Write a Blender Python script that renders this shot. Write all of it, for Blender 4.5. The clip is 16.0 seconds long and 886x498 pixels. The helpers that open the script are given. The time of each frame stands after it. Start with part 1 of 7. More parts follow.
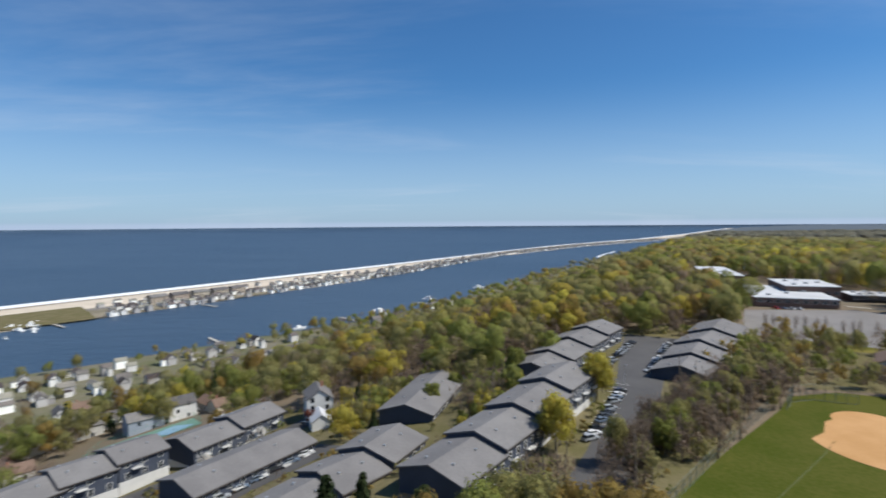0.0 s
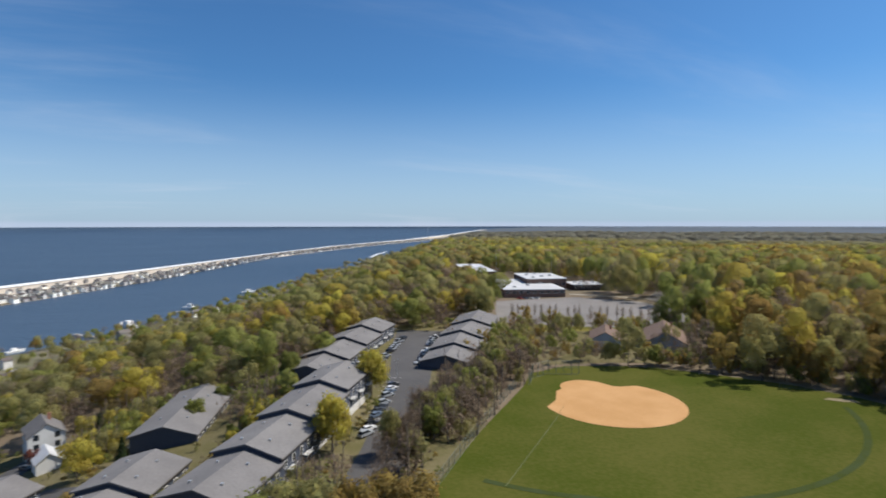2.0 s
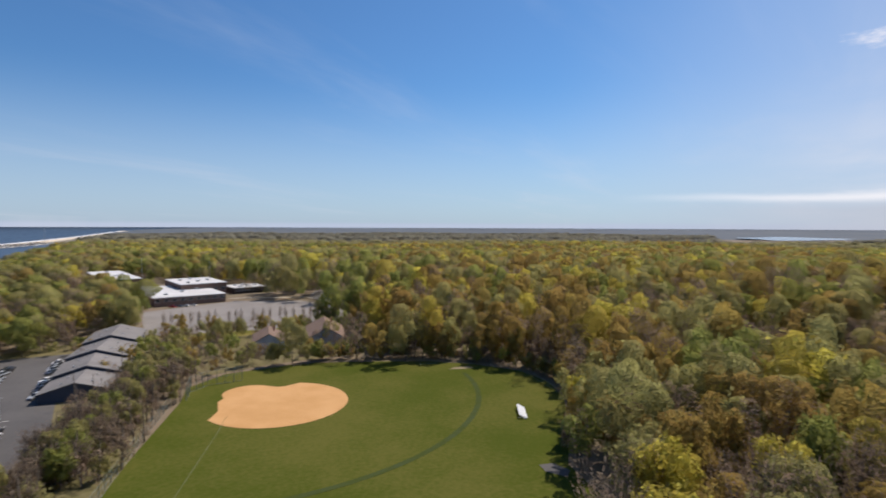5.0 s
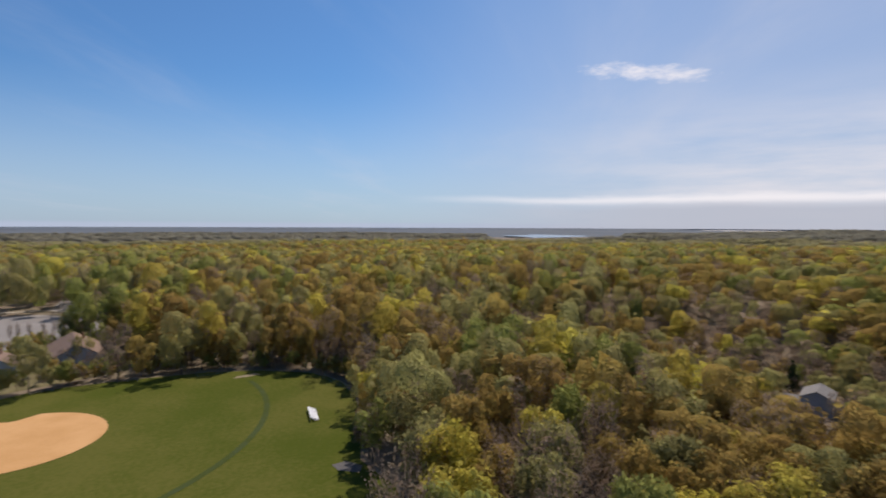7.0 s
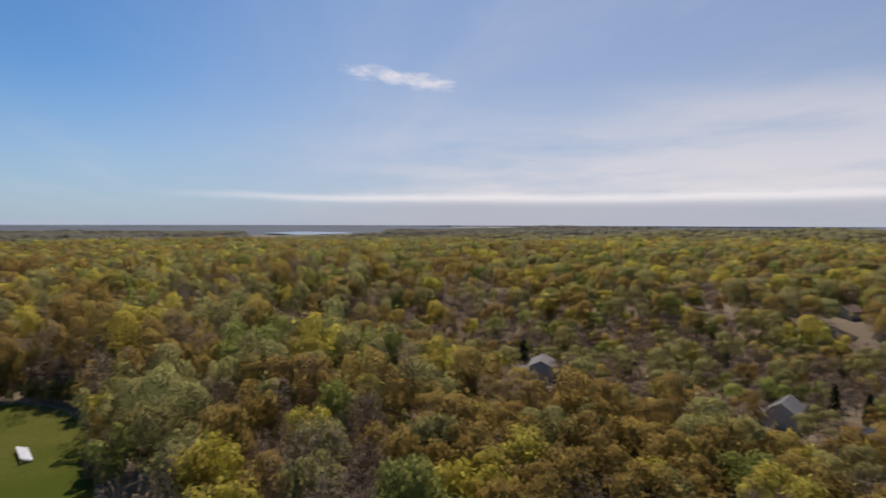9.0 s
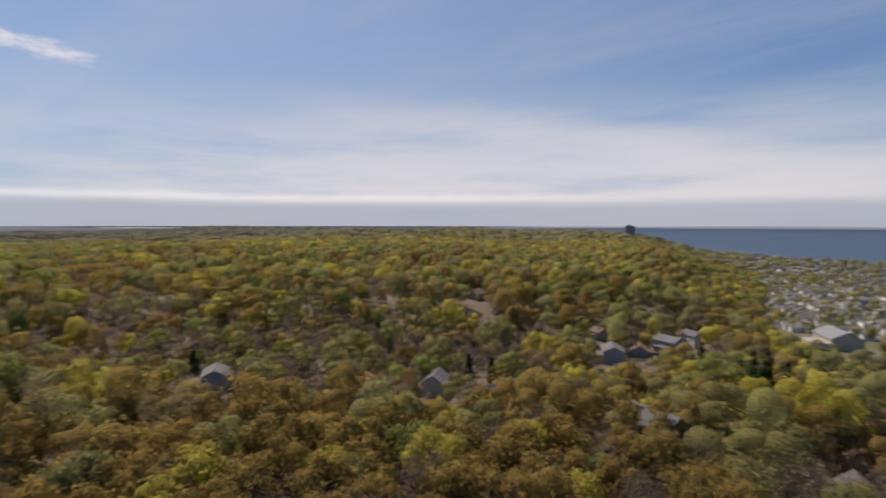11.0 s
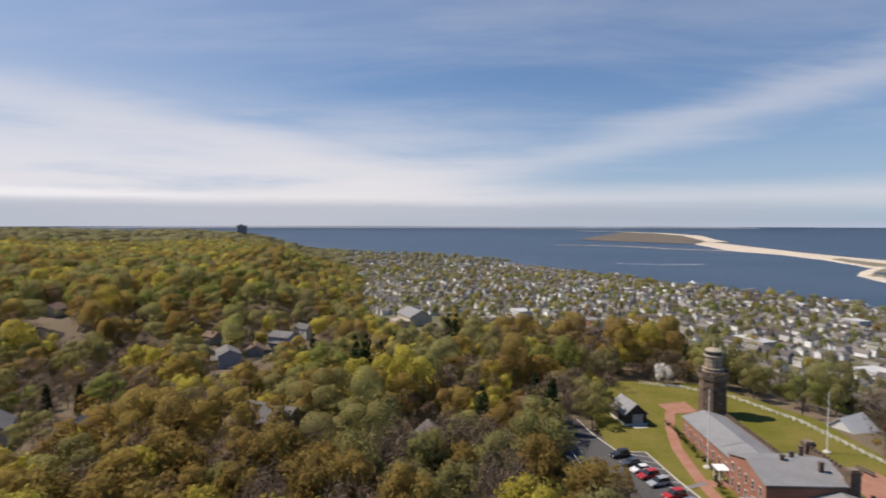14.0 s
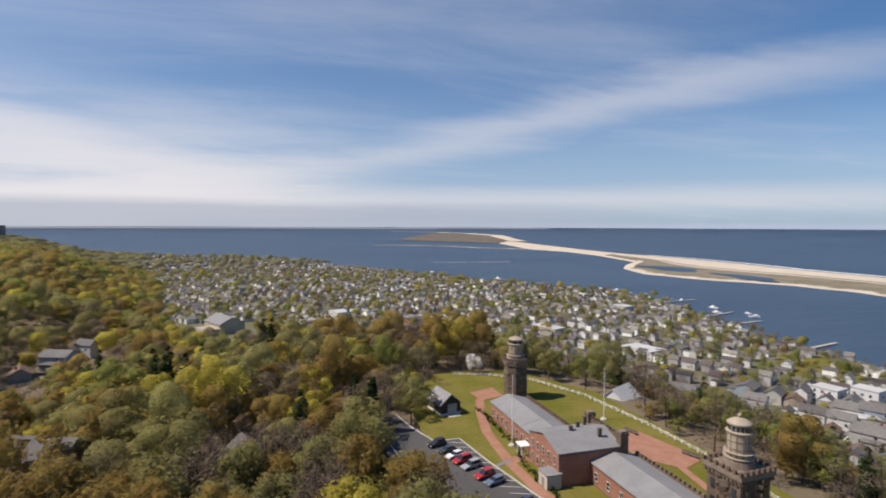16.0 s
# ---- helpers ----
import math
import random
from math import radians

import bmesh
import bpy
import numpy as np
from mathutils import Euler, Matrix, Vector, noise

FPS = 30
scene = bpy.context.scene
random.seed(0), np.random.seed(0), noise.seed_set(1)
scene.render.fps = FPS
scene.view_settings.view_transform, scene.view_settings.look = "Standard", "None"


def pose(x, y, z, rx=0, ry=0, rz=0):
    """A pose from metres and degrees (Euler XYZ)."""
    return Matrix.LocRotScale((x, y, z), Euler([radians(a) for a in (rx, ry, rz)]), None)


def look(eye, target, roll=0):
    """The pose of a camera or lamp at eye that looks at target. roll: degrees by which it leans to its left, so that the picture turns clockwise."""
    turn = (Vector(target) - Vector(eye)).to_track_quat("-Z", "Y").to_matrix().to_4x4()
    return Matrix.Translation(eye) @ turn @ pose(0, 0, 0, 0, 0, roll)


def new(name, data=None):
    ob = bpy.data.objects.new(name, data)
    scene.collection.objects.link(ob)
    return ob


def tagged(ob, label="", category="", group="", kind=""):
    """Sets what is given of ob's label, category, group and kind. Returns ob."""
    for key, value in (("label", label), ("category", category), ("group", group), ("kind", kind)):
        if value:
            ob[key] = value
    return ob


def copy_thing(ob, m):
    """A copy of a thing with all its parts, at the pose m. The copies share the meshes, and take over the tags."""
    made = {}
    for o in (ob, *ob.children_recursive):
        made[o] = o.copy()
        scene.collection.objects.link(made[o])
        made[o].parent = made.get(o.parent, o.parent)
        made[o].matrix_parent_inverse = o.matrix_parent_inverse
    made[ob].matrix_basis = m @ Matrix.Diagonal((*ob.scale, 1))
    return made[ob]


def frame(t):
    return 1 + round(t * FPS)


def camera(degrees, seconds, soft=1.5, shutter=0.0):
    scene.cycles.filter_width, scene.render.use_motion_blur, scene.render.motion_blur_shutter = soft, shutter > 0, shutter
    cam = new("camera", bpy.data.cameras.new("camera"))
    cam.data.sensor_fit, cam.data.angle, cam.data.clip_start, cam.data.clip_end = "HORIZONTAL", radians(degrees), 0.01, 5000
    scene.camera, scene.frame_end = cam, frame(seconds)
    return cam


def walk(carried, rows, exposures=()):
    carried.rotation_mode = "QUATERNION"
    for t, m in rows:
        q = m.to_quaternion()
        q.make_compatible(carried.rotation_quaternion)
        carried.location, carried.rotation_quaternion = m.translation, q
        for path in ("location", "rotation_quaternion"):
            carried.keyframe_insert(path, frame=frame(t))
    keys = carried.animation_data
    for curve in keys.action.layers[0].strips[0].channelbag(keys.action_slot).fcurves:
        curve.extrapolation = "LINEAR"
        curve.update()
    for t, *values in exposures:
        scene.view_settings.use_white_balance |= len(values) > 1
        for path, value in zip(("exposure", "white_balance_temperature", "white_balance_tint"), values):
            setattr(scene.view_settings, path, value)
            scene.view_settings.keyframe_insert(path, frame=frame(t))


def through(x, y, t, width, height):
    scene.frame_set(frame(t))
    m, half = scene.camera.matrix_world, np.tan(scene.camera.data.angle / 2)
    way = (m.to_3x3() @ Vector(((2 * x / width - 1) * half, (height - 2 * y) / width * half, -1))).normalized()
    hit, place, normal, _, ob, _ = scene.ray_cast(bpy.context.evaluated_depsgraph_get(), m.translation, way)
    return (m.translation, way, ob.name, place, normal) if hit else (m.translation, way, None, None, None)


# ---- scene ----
# ---- camera: hovers in one spot and turns to the right ----
EYE = 108.0  # metres over the sea
cam = camera(78.5, 16.0, soft=1.8, shutter=0.5)
PATH = [  # seconds, yaw, pitch, roll in degrees
    (0, 0.00, -2.61, -0.42),
    (0.5, -7.39, -2.62, -0.27),
    (1, -12.73, -2.63, -0.17),
    (1.5, -17.96, -2.64, -0.12),
    (2, -23.56, -2.61, -0.06),
    (2.5, -29.05, -2.56, 0.08),
    (3, -34.67, -2.49, 0.20),
    (3.5, -40.53, -2.45, 0.20),
    (4, -46.66, -2.46, 0.10),
    (4.625, -54.13, -2.46, 0.17),
    (5.25, -61.27, -2.45, 0.24),
    (5.875, -68.17, -2.45, 0.31),
    (6.5, -74.93, -2.44, 0.38),
    (7, -80.30, -2.47, 0.23),
    (7.5, -86.87, -2.64, 0.24),
    (8, -92.54, -2.71, 0.24),
    (8.625, -100.10, -2.71, 0.20),
    (9.25, -108.69, -2.72, 0.16),
    (9.875, -118.37, -2.73, 0.13),
    (10.5, -129.21, -2.74, 0.09),
    (11, -138.36, -2.63, 0.09),
    (11.5, -146.89, -2.65, 0.13),
    (12, -155.08, -2.63, 0.12),
    (12.5, -161.69, -2.62, 0.08),
    (13, -166.66, -2.64, 0.06),
    (13.5, -171.83, -2.60, 0.05),
    (14, -177.71, -2.61, 0.08),
    (14.5, -182.80, -2.65, 0.13),
    (15, -187.55, -2.61, 0.18),
    (15.5, -192.39, -2.58, 0.22),
    (16, -196.72, -2.51, 0.22),
]
walk(cam, [(t, pose(0, 0, EYE, 90 + pitch, 0, yaw) @ pose(0, 0, 0, 0, 0, roll)) for t, yaw, pitch, roll in PATH],
     exposures=[(0.0, 0.50, 6150, 9), (3.5, 0.59, 6600, 13), (7.0, 0.42, 6750, 17), (8.4, 0.33, 6780, 17), (10.3, 0.24, 6800, 17), (12.2, 0.35, 6800, 16), (16.0, 0.46, 6750, 15)])

# ---- light: afternoon sun, clear sky with thin streaks and a low bank of cloud ----
SUN_AZ, SUN_EL = 100.0, 53.0
sun_way = Vector((math.sin(radians(SUN_AZ)) * math.cos(radians(SUN_EL)), math.cos(radians(SUN_AZ)) * math.cos(radians(SUN_EL)), math.sin(radians(SUN_EL))))
sun = new("sun", bpy.data.lights.new("sun", "SUN"))
sun.data.energy, sun.data.angle, sun.data.color = 3.8, radians(0.55), (1.0, 0.93, 0.82)
sun.matrix_world = look(sun_way * 400, (0, 0, 0))


class Tree:
    """A small builder of shader nodes."""

    def __init__(self, tree):
        self.t = tree
        tree.nodes.clear()

    def node(self, kind, ins=None, **props):
        n = self.t.nodes.new(kind)
        for key, value in props.items():
            if key == "operation":
                n.operation = value
            elif key == "blend_type":
                n.blend_type = value
            elif key == "data_type":
                n.data_type = value
        for key, value in (ins or {}).items():
            if isinstance(value, bpy.types.NodeSocket):
                self.t.links.new(value, n.inputs[key])
            else:
                n.inputs[key].default_value = value
        return n

    def math(self, op, a, b=0.0, clamp=False):
        n = self.node("ShaderNodeMath", {0: a, 1: b}, operation=op)
        n.use_clamp = clamp
        return n.outputs[0]

    def mix(self, fac, a, b):
        n = self.node("ShaderNodeMix", data_type="RGBA")
        for sock, value in ((n.inputs[0], fac), (n.inputs[6], a), (n.inputs[7], b)):
            if isinstance(value, bpy.types.NodeSocket):
                self.t.links.new(value, sock)
            else:
                sock.default_value = value
        return n.outputs[2]

    def ramp(self, fac, lo, hi):
        n = self.node("ShaderNodeMapRange", {0: fac, 1: lo, 2: hi, 3: 0.0, 4: 1.0})
        n.interpolation_type = "SMOOTHSTEP"
        return n.outputs[0]

    def noise(self, vec, scale, detail=3.0, rough=0.55):
        return self.node("ShaderNodeTexNoise", {"Vector": vec, "Scale": scale, "Detail": detail, "Roughness": rough}).outputs[0]


def rgb(c):
    return (c[0], c[1], c[2], 1.0)


world = bpy.data.worlds.new("world")
scene.world = world
world.use_nodes = True
w = Tree(world.node_tree)
sky = w.node("ShaderNodeTexSky")
sky.sky_type, sky.sun_disc = "NISHITA", False
sky.sun_elevation, sky.sun_rotation = radians(SUN_EL), radians(SUN_AZ)
sky.altitude, sky.air_density, sky.dust_density, sky.ozone_density = 100.0, 1.0, 0.6, 3.0
way = w.node("ShaderNodeTexCoord").outputs["Generated"]
xyz = w.node("ShaderNodeSeparateXYZ", {0: way})
up = xyz.outputs[2]
# thin cirrus on a flat sheet high up
lift = w.math("ADD", w.math("MAXIMUM", up, 0.012), 0.09)
plane = w.node("ShaderNodeCombineXYZ", {0: w.math("DIVIDE", xyz.outputs[0], lift), 1: w.math("DIVIDE", xyz.outputs[1], lift)}).outputs[0]
turned = w.node("ShaderNodeMapping", {0: plane, 1: (3.1, 1.7, 0.0), 2: (0, 0, radians(28)), 3: (0.30, 0.8, 1.0)}).outputs[0]
warp = w.node("ShaderNodeVectorMath", {0: turned, 1: w.node("ShaderNodeTexNoise", {"Vector": turned, "Scale": 0.7, "Detail": 2.0}).outputs[1]}, operation="ADD").outputs[0]
streak = w.noise(warp, 0.8, 7.0, 0.60)


def toward(az, lo, hi):
    """1 where the sky lies towards an azimuth, 0 away from it."""
    d = w.math("ADD", w.math("MULTIPLY", xyz.outputs[0], math.sin(radians(az))), w.math("MULTIPLY", xyz.outputs[1], math.cos(radians(az))))
    return w.ramp(d, lo, hi)


def fade(lo, hi):
    """1 at the horizon, 0 above."""
    return w.math("SUBTRACT", 1.0, w.ramp(up, lo, hi))


sunny = toward(140, 0.15, 0.85)
cover = w.ramp(w.math("ADD", streak, w.math("MULTIPLY", sunny, 0.10)), 0.50, 0.82)
cover = w.math("MULTIPLY", cover, w.math("ADD", w.math("MULTIPLY", sunny, 0.08), 0.30))
# a long band of cirrus that climbs from the north-west into the north-east
d1 = Vector((math.sin(radians(176)), math.cos(radians(176)), math.tan(radians(4.2)))).normalized()
d2 = Vector((math.sin(radians(231)), math.cos(radians(231)), math.tan(radians(13.5)))).normalized()
nrm = d1.cross(d2).normalized()
off = w.node("ShaderNodeVectorMath", {0: way, 1: nrm}, operation="DOT_PRODUCT").outputs[1]
wavy = w.math("ADD", off, w.math("MULTIPLY", w.math("SUBTRACT", streak, 0.5), 0.16))
band = w.math("SUBTRACT", 1.0, w.ramp(w.math("ABSOLUTE", wavy), 0.0, 0.052))
band = w.math("MULTIPLY", band, toward(200, 0.62, 0.92))
d3 = Vector((math.sin(radians(134)), math.cos(radians(134)), math.tan(radians(10.5)))).normalized()
off2 = w.node("ShaderNodeVectorMath", {0: way, 1: d1.cross(d3).normalized()}, operation="DOT_PRODUCT").outputs[1]
wavy2 = w.math("ADD", off2, w.math("MULTIPLY", w.math("SUBTRACT", streak, 0.5), 0.14))
band2 = w.math("MULTIPLY", w.math("SUBTRACT", 1.0, w.ramp(w.math("ABSOLUTE", wavy2), 0.0, 0.050)), toward(152, 0.80, 0.96))
low_band = w.math("MULTIPLY", w.math("SUBTRACT", 1.0, w.ramp(w.math("ABSOLUTE", w.math("SUBTRACT", w.math("ADD", up, w.math("MULTIPLY", streak, 0.03)), 0.060)), 0.0, 0.035)), toward(195, 0.5, 0.9))
# pale veil under the sun, pale air at the horizon, and a low grey bank
rag = w.noise(w.node("ShaderNodeCombineXYZ", {0: xyz.outputs[0], 1: xyz.outputs[1], 2: w.math("MULTIPLY", up, 7.0)}).outputs[0], 2.6, 6.0, 0.6)
veil = w.math("MULTIPLY", w.math("MULTIPLY", toward(140, 0.55, 0.96), fade(0.05, 0.26)), w.ramp(rag, 0.22, 0.62))
air = w.math("MULTIPLY", fade(0.0, 0.26), 0.62)
bank_top = w.math("ADD", w.math("MULTIPLY", rag, 0.030), 0.022)
bank = w.math("MULTIPLY", w.math("SUBTRACT", 1.0, w.ramp(w.math("SUBTRACT", up, bank_top), -0.012, 0.010)), toward(150, 0.25, 0.75))
rim = w.math("MULTIPLY", w.math("SUBTRACT", 1.0, w.ramp(w.math("ABSOLUTE", w.math("SUBTRACT", w.math("SUBTRACT", up, bank_top), 0.010)), 0.0, 0.012)), toward(118, 0.72, 0.96))
clear = w.node("ShaderNodeMix", data_type="RGBA", blend_type="MULTIPLY")
clear.inputs[0].default_value = 1.0
w.t.links.new(sky.outputs[0], clear.inputs[6])
clear.inputs[7].default_value = (0.51, 0.90, 1.20, 1.0)
glare = w.math("MULTIPLY", toward(121, 0.58, 1.0), w.math("MULTIPLY", fade(0.05, 0.95), 0.60))
tone = w.mix(glare, clear.outputs[2], (5.8, 6.6, 8.1, 1.0))
tone = w.mix(air, tone, (5.6, 6.9, 8.8, 1.0))
tone = w.mix(w.math("SUBTRACT", 1.0, w.ramp(up, 0.0, 0.008)), tone, (5.2, 6.3, 8.0, 1.0))
hazy = w.math("MULTIPLY", toward(186, 0.45, 0.95), 0.22)
tone = w.mix(hazy, tone, (4.4, 5.5, 7.3, 1.0))
tone = w.mix(cover, tone, (7.4, 8.0, 9.0, 1.0))
tone = w.mix(w.math("MULTIPLY", band2, 0.42), tone, (8.6, 8.8, 9.3, 1.0))
tone = w.mix(w.math("MULTIPLY", band, 0.44), tone, (8.4, 8.7, 9.3, 1.0))
tone = w.mix(w.math("MULTIPLY", low_band, 0.55), tone, (8.6, 8.8, 9.3, 1.0))
tone = w.mix(w.math("MULTIPLY", veil, 0.80), tone, (9.6, 9.6, 9.9, 1.0))
# one small wisp over the woods
wisp_way = Vector((math.sin(radians(98.5)), math.cos(radians(98.5)), math.tan(radians(15.0)))).normalized()
across = Vector((math.cos(radians(98.5)), -math.sin(radians(98.5)), -0.13)).normalized()
wu = w.math("DIVIDE", w.node("ShaderNodeVectorMath", {0: way, 1: across}, operation="DOT_PRODUCT").outputs[1], 0.135)
wv = w.math("DIVIDE", w.node("ShaderNodeVectorMath", {0: way, 1: across.cross(wisp_way).normalized()}, operation="DOT_PRODUCT").outputs[1], 0.019)
ragged = w.math("ADD", w.math("ADD", w.math("MULTIPLY", wu, wu), w.math("MULTIPLY", wv, wv)), w.math("MULTIPLY", w.noise(w.node("ShaderNodeMapping", {0: way, 3: (1.0, 1.0, 3.2)}).outputs[0], 26.0, 6.0, 0.65), 2.6))
wisp = w.math("MULTIPLY", w.math("SUBTRACT", 1.0, w.ramp(ragged, 0.85, 2.1)), toward(98, 0.5, 0.7))
tone = w.mix(w.math("MULTIPLY", wisp, 0.75), tone, (11.0, 11.0, 11.2, 1.0))
tone = w.mix(w.math("MULTIPLY", bank, 0.78), tone, (5.0, 5.7, 6.8, 1.0))
tone = w.mix(w.math("MULTIPLY", rim, 0.6), tone, (11.5, 11.5, 11.6, 1.0))
w.node("ShaderNodeOutputWorld", {0: w.node("ShaderNodeBackground", {0: tone, 1: 0.062}).outputs[0]})

# ---- materials ----
def surface(name, a, b, scale=0.5, rough=0.85, fine=0.0, bump=0.0, metal=0.0, spec=0.3, own=0.0, glow_through=0.0, bands=None, world_space=True, island=False):
    """A surface that drifts between the colours a and b at two scales, with relief. own: how much each object differs. glow_through: share of light let through."""
    m = bpy.data.materials.new(name)
    m.use_nodes = True
    k = Tree(m.node_tree)
    if world_space:
        where = k.node("ShaderNodeNewGeometry").outputs["Position"]
    else:
        where = k.node("ShaderNodeTexCoord").outputs["Object"]
    big = k.noise(where, scale, 3.0)
    small = k.noise(where, fine or scale * 9.0, 2.0)
    fac = k.ramp(k.math("ADD", k.math("MULTIPLY", big, 0.65), k.math("MULTIPLY", small, 0.35)), 0.34, 0.66)
    colour = k.mix(fac, rgb(a), rgb(b))
    if bands:  # straight courses: axis, spacing in metres, share of the joint, colour
        axis, step, share, tone = bands
        line = k.math("FRACT", k.math("DIVIDE", k.node("ShaderNodeSeparateXYZ", {0: where}).outputs[axis], step))
        colour = k.mix(k.math("LESS_THAN", line, share), colour, rgb(tone))
    if own:
        pick = k.node("ShaderNodeNewGeometry").outputs["Random Per Island"] if island else k.node("ShaderNodeObjectInfo").outputs["Random"]
        colour = k.node("ShaderNodeHueSaturation", {"Hue": k.math("MULTIPLY_ADD", pick, own * 0.12), "Value": k.math("MULTIPLY_ADD", pick, own), "Color": colour})
        for sock, base in ((0, 0.5 - own * 0.06), (2, 1.0 - own / 2)):
            colour.inputs[sock].links[0].from_node.inputs[2].default_value = base
        colour = colour.outputs[0]
    ins = {"Base Color": colour, "Roughness": rough, "Metallic": metal, "Specular IOR Level": spec}
    if bump:
        ins["Normal"] = k.node("ShaderNodeBump", {"Strength": bump, "Distance": 0.3, "Height": small}).outputs[0]
    shade = k.node("ShaderNodeBsdfPrincipled", ins).outputs[0]
    if glow_through:
        thin = k.node("ShaderNodeBsdfTranslucent", {0: colour}).outputs[0]
        shade = k.node("ShaderNodeMixShader", {0: glow_through, 1: shade, 2: thin}).outputs[0]
    k.node("ShaderNodeOutputMaterial", {0: shade})
    return m


def sea_surface():
    m = bpy.data.materials.new("sea_water")
    m.use_nodes = True
    k = Tree(m.node_tree)
    where = k.node("ShaderNodeNewGeometry").outputs["Position"]
    long = k.node("ShaderNodeMapping", {0: where, 2: (0, 0, radians(25)), 3: (0.4, 1.0, 1.0)}).outputs[0]
    swell, chop, drift = k.noise(long, 0.05, 3.0), k.noise(long, 0.35, 3.0), k.noise(long, 0.004, 3.0)
    colour = k.mix(k.ramp(drift, 0.35, 0.65), (0.044, 0.074, 0.116, 1), (0.055, 0.087, 0.131, 1))
    height = k.math("ADD", k.math("MULTIPLY", swell, 2.0), chop)
    bump = k.node("ShaderNodeBump", {"Strength": 0.9, "Distance": 1.2, "Height": height}).outputs[0]
    k.node("ShaderNodeOutputMaterial", {0: k.node("ShaderNodeBsdfPrincipled", {"Base Color": colour, "Roughness": 0.45, "IOR": 1.33, "Specular IOR Level": 0.32, "Normal": bump}).outputs[0]})
    return m


SEA = sea_surface()
PALE_WATER = surface("still_water", (0.10, 0.13, 0.16), (0.13, 0.16, 0.19), 0.01, 0.18, spec=0.6)
LITTER = surface("leaf_litter", (0.175, 0.130, 0.088), (0.145, 0.118, 0.075), 0.05, 0.95, fine=0.7, bump=0.6)
TOWN_GROUND = surface("town_ground", (0.17, 0.15, 0.105), (0.11, 0.115, 0.05), 0.03, 0.95, fine=0.3)
LAWN = surface("lawn", (0.118, 0.118, 0.020), (0.185, 0.155, 0.044), 0.07, 1.0, fine=1.1, bump=0.3, spec=0.05)
YARD = surface("worn_yard_grass", (0.115, 0.104, 0.045), (0.165, 0.140, 0.078), 0.09, 1.0, fine=1.1, bump=0.3, spec=0.05)
FIELD = surface("field_grass", (0.053, 0.068, 0.009), (0.090, 0.090, 0.020), 0.035, 1.0, fine=0.9, bump=0.25, spec=0.04)
CLAY = surface("infield_clay", (0.43, 0.235, 0.088), (0.50, 0.285, 0.120), 0.12, 0.95, fine=1.6, bump=0.15)
WORN = surface("worn_turf", (0.050, 0.066, 0.026), (0.046, 0.060, 0.014), 0.2, 1.0, fine=1.5, spec=0.04)
ASPHALT = surface("asphalt", (0.070, 0.067, 0.067), (0.092, 0.088, 0.086), 0.08, 0.9, fine=1.2, bump=0.15)
OLD_ASPHALT = surface("worn_asphalt", (0.175, 0.162, 0.15), (0.22, 0.203, 0.19), 0.05, 0.9, fine=0.8, bump=0.1)
PAINT = surface("road_paint", (0.62, 0.61, 0.56), (0.72, 0.71, 0.67), 0.8, 0.7)
CONCRETE = surface("concrete", (0.42, 0.39, 0.33), (0.50, 0.47, 0.41), 0.3, 0.9, fine=2.5)
SAND = surface("beach_sand", (0.52, 0.44, 0.34), (0.60, 0.52, 0.41), 0.02, 0.95, fine=0.2)
WET_SAND = surface("wet_sand", (0.26, 0.21, 0.15), (0.33, 0.27, 0.20), 0.02, 0.7, fine=0.2)
DUNE = surface("dune_scrub", (0.165, 0.145, 0.095), (0.245, 0.21, 0.15), 0.015, 0.95, fine=0.12)
FOAM = surface("surf_foam", (0.75, 0.77, 0.78), (0.85, 0.86, 0.86), 0.05, 0.9)
BRICK_PATH = surface("brick_path", (0.30, 0.14, 0.09), (0.36, 0.19, 0.13), 0.4, 0.9, fine=3.0, bump=0.2)
SHINGLE = surface("grey_shingle", (0.150, 0.143, 0.140), (0.190, 0.181, 0.176), 0.12, 0.9, fine=1.6, bump=0.3, own=0.10)
CONDO_WALL = surface("slate_blue_siding", (0.050, 0.060, 0.085), (0.066, 0.076, 0.102), 0.2, 0.8, fine=2.0, bands=(2, 0.35, 0.12, (0.04, 0.048, 0.068)))
PALE_TRIM = surface("pale_trim", (0.55, 0.54, 0.51), (0.63, 0.62, 0.59), 0.5, 0.7)
WHITE_PAINT = surface("white_paint", (0.70, 0.70, 0.68), (0.80, 0.80, 0.78), 0.5, 0.6, own=0.06)
GLASS = surface("dark_window_glass", (0.018, 0.022, 0.028), (0.035, 0.042, 0.05), 0.5, 0.12, spec=0.6)
BROWNSTONE = surface("brownstone", (0.105, 0.073, 0.053), (0.165, 0.118, 0.085), 0.9, 0.9, fine=3.5, bump=0.4)
BROWNSTONE_LIGHT = surface("dressed_brownstone", (0.17, 0.128, 0.095), (0.23, 0.18, 0.138), 0.8, 0.85, fine=3.0, bump=0.2)
BRICK_RED = surface("red_brick", (0.27, 0.118, 0.078), (0.32, 0.155, 0.105), 0.35, 0.9, fine=3.0, bump=0.2, bands=(2, 0.23, 0.10, (0.28, 0.18, 0.14)))
TIN_ROOF = surface("grey_metal_roof", (0.205, 0.203, 0.20), (0.255, 0.25, 0.245), 0.25, 0.6, fine=2.0, spec=0.4)
LANTERN_METAL = surface("tan_lantern_metal", (0.33, 0.268, 0.195), (0.40, 0.335, 0.25), 0.7, 0.6, fine=4.0)
DARK_WOOD = surface("dark_stained_boards", (0.035, 0.030, 0.028), (0.055, 0.047, 0.042), 0.6, 0.8, fine=5.0)
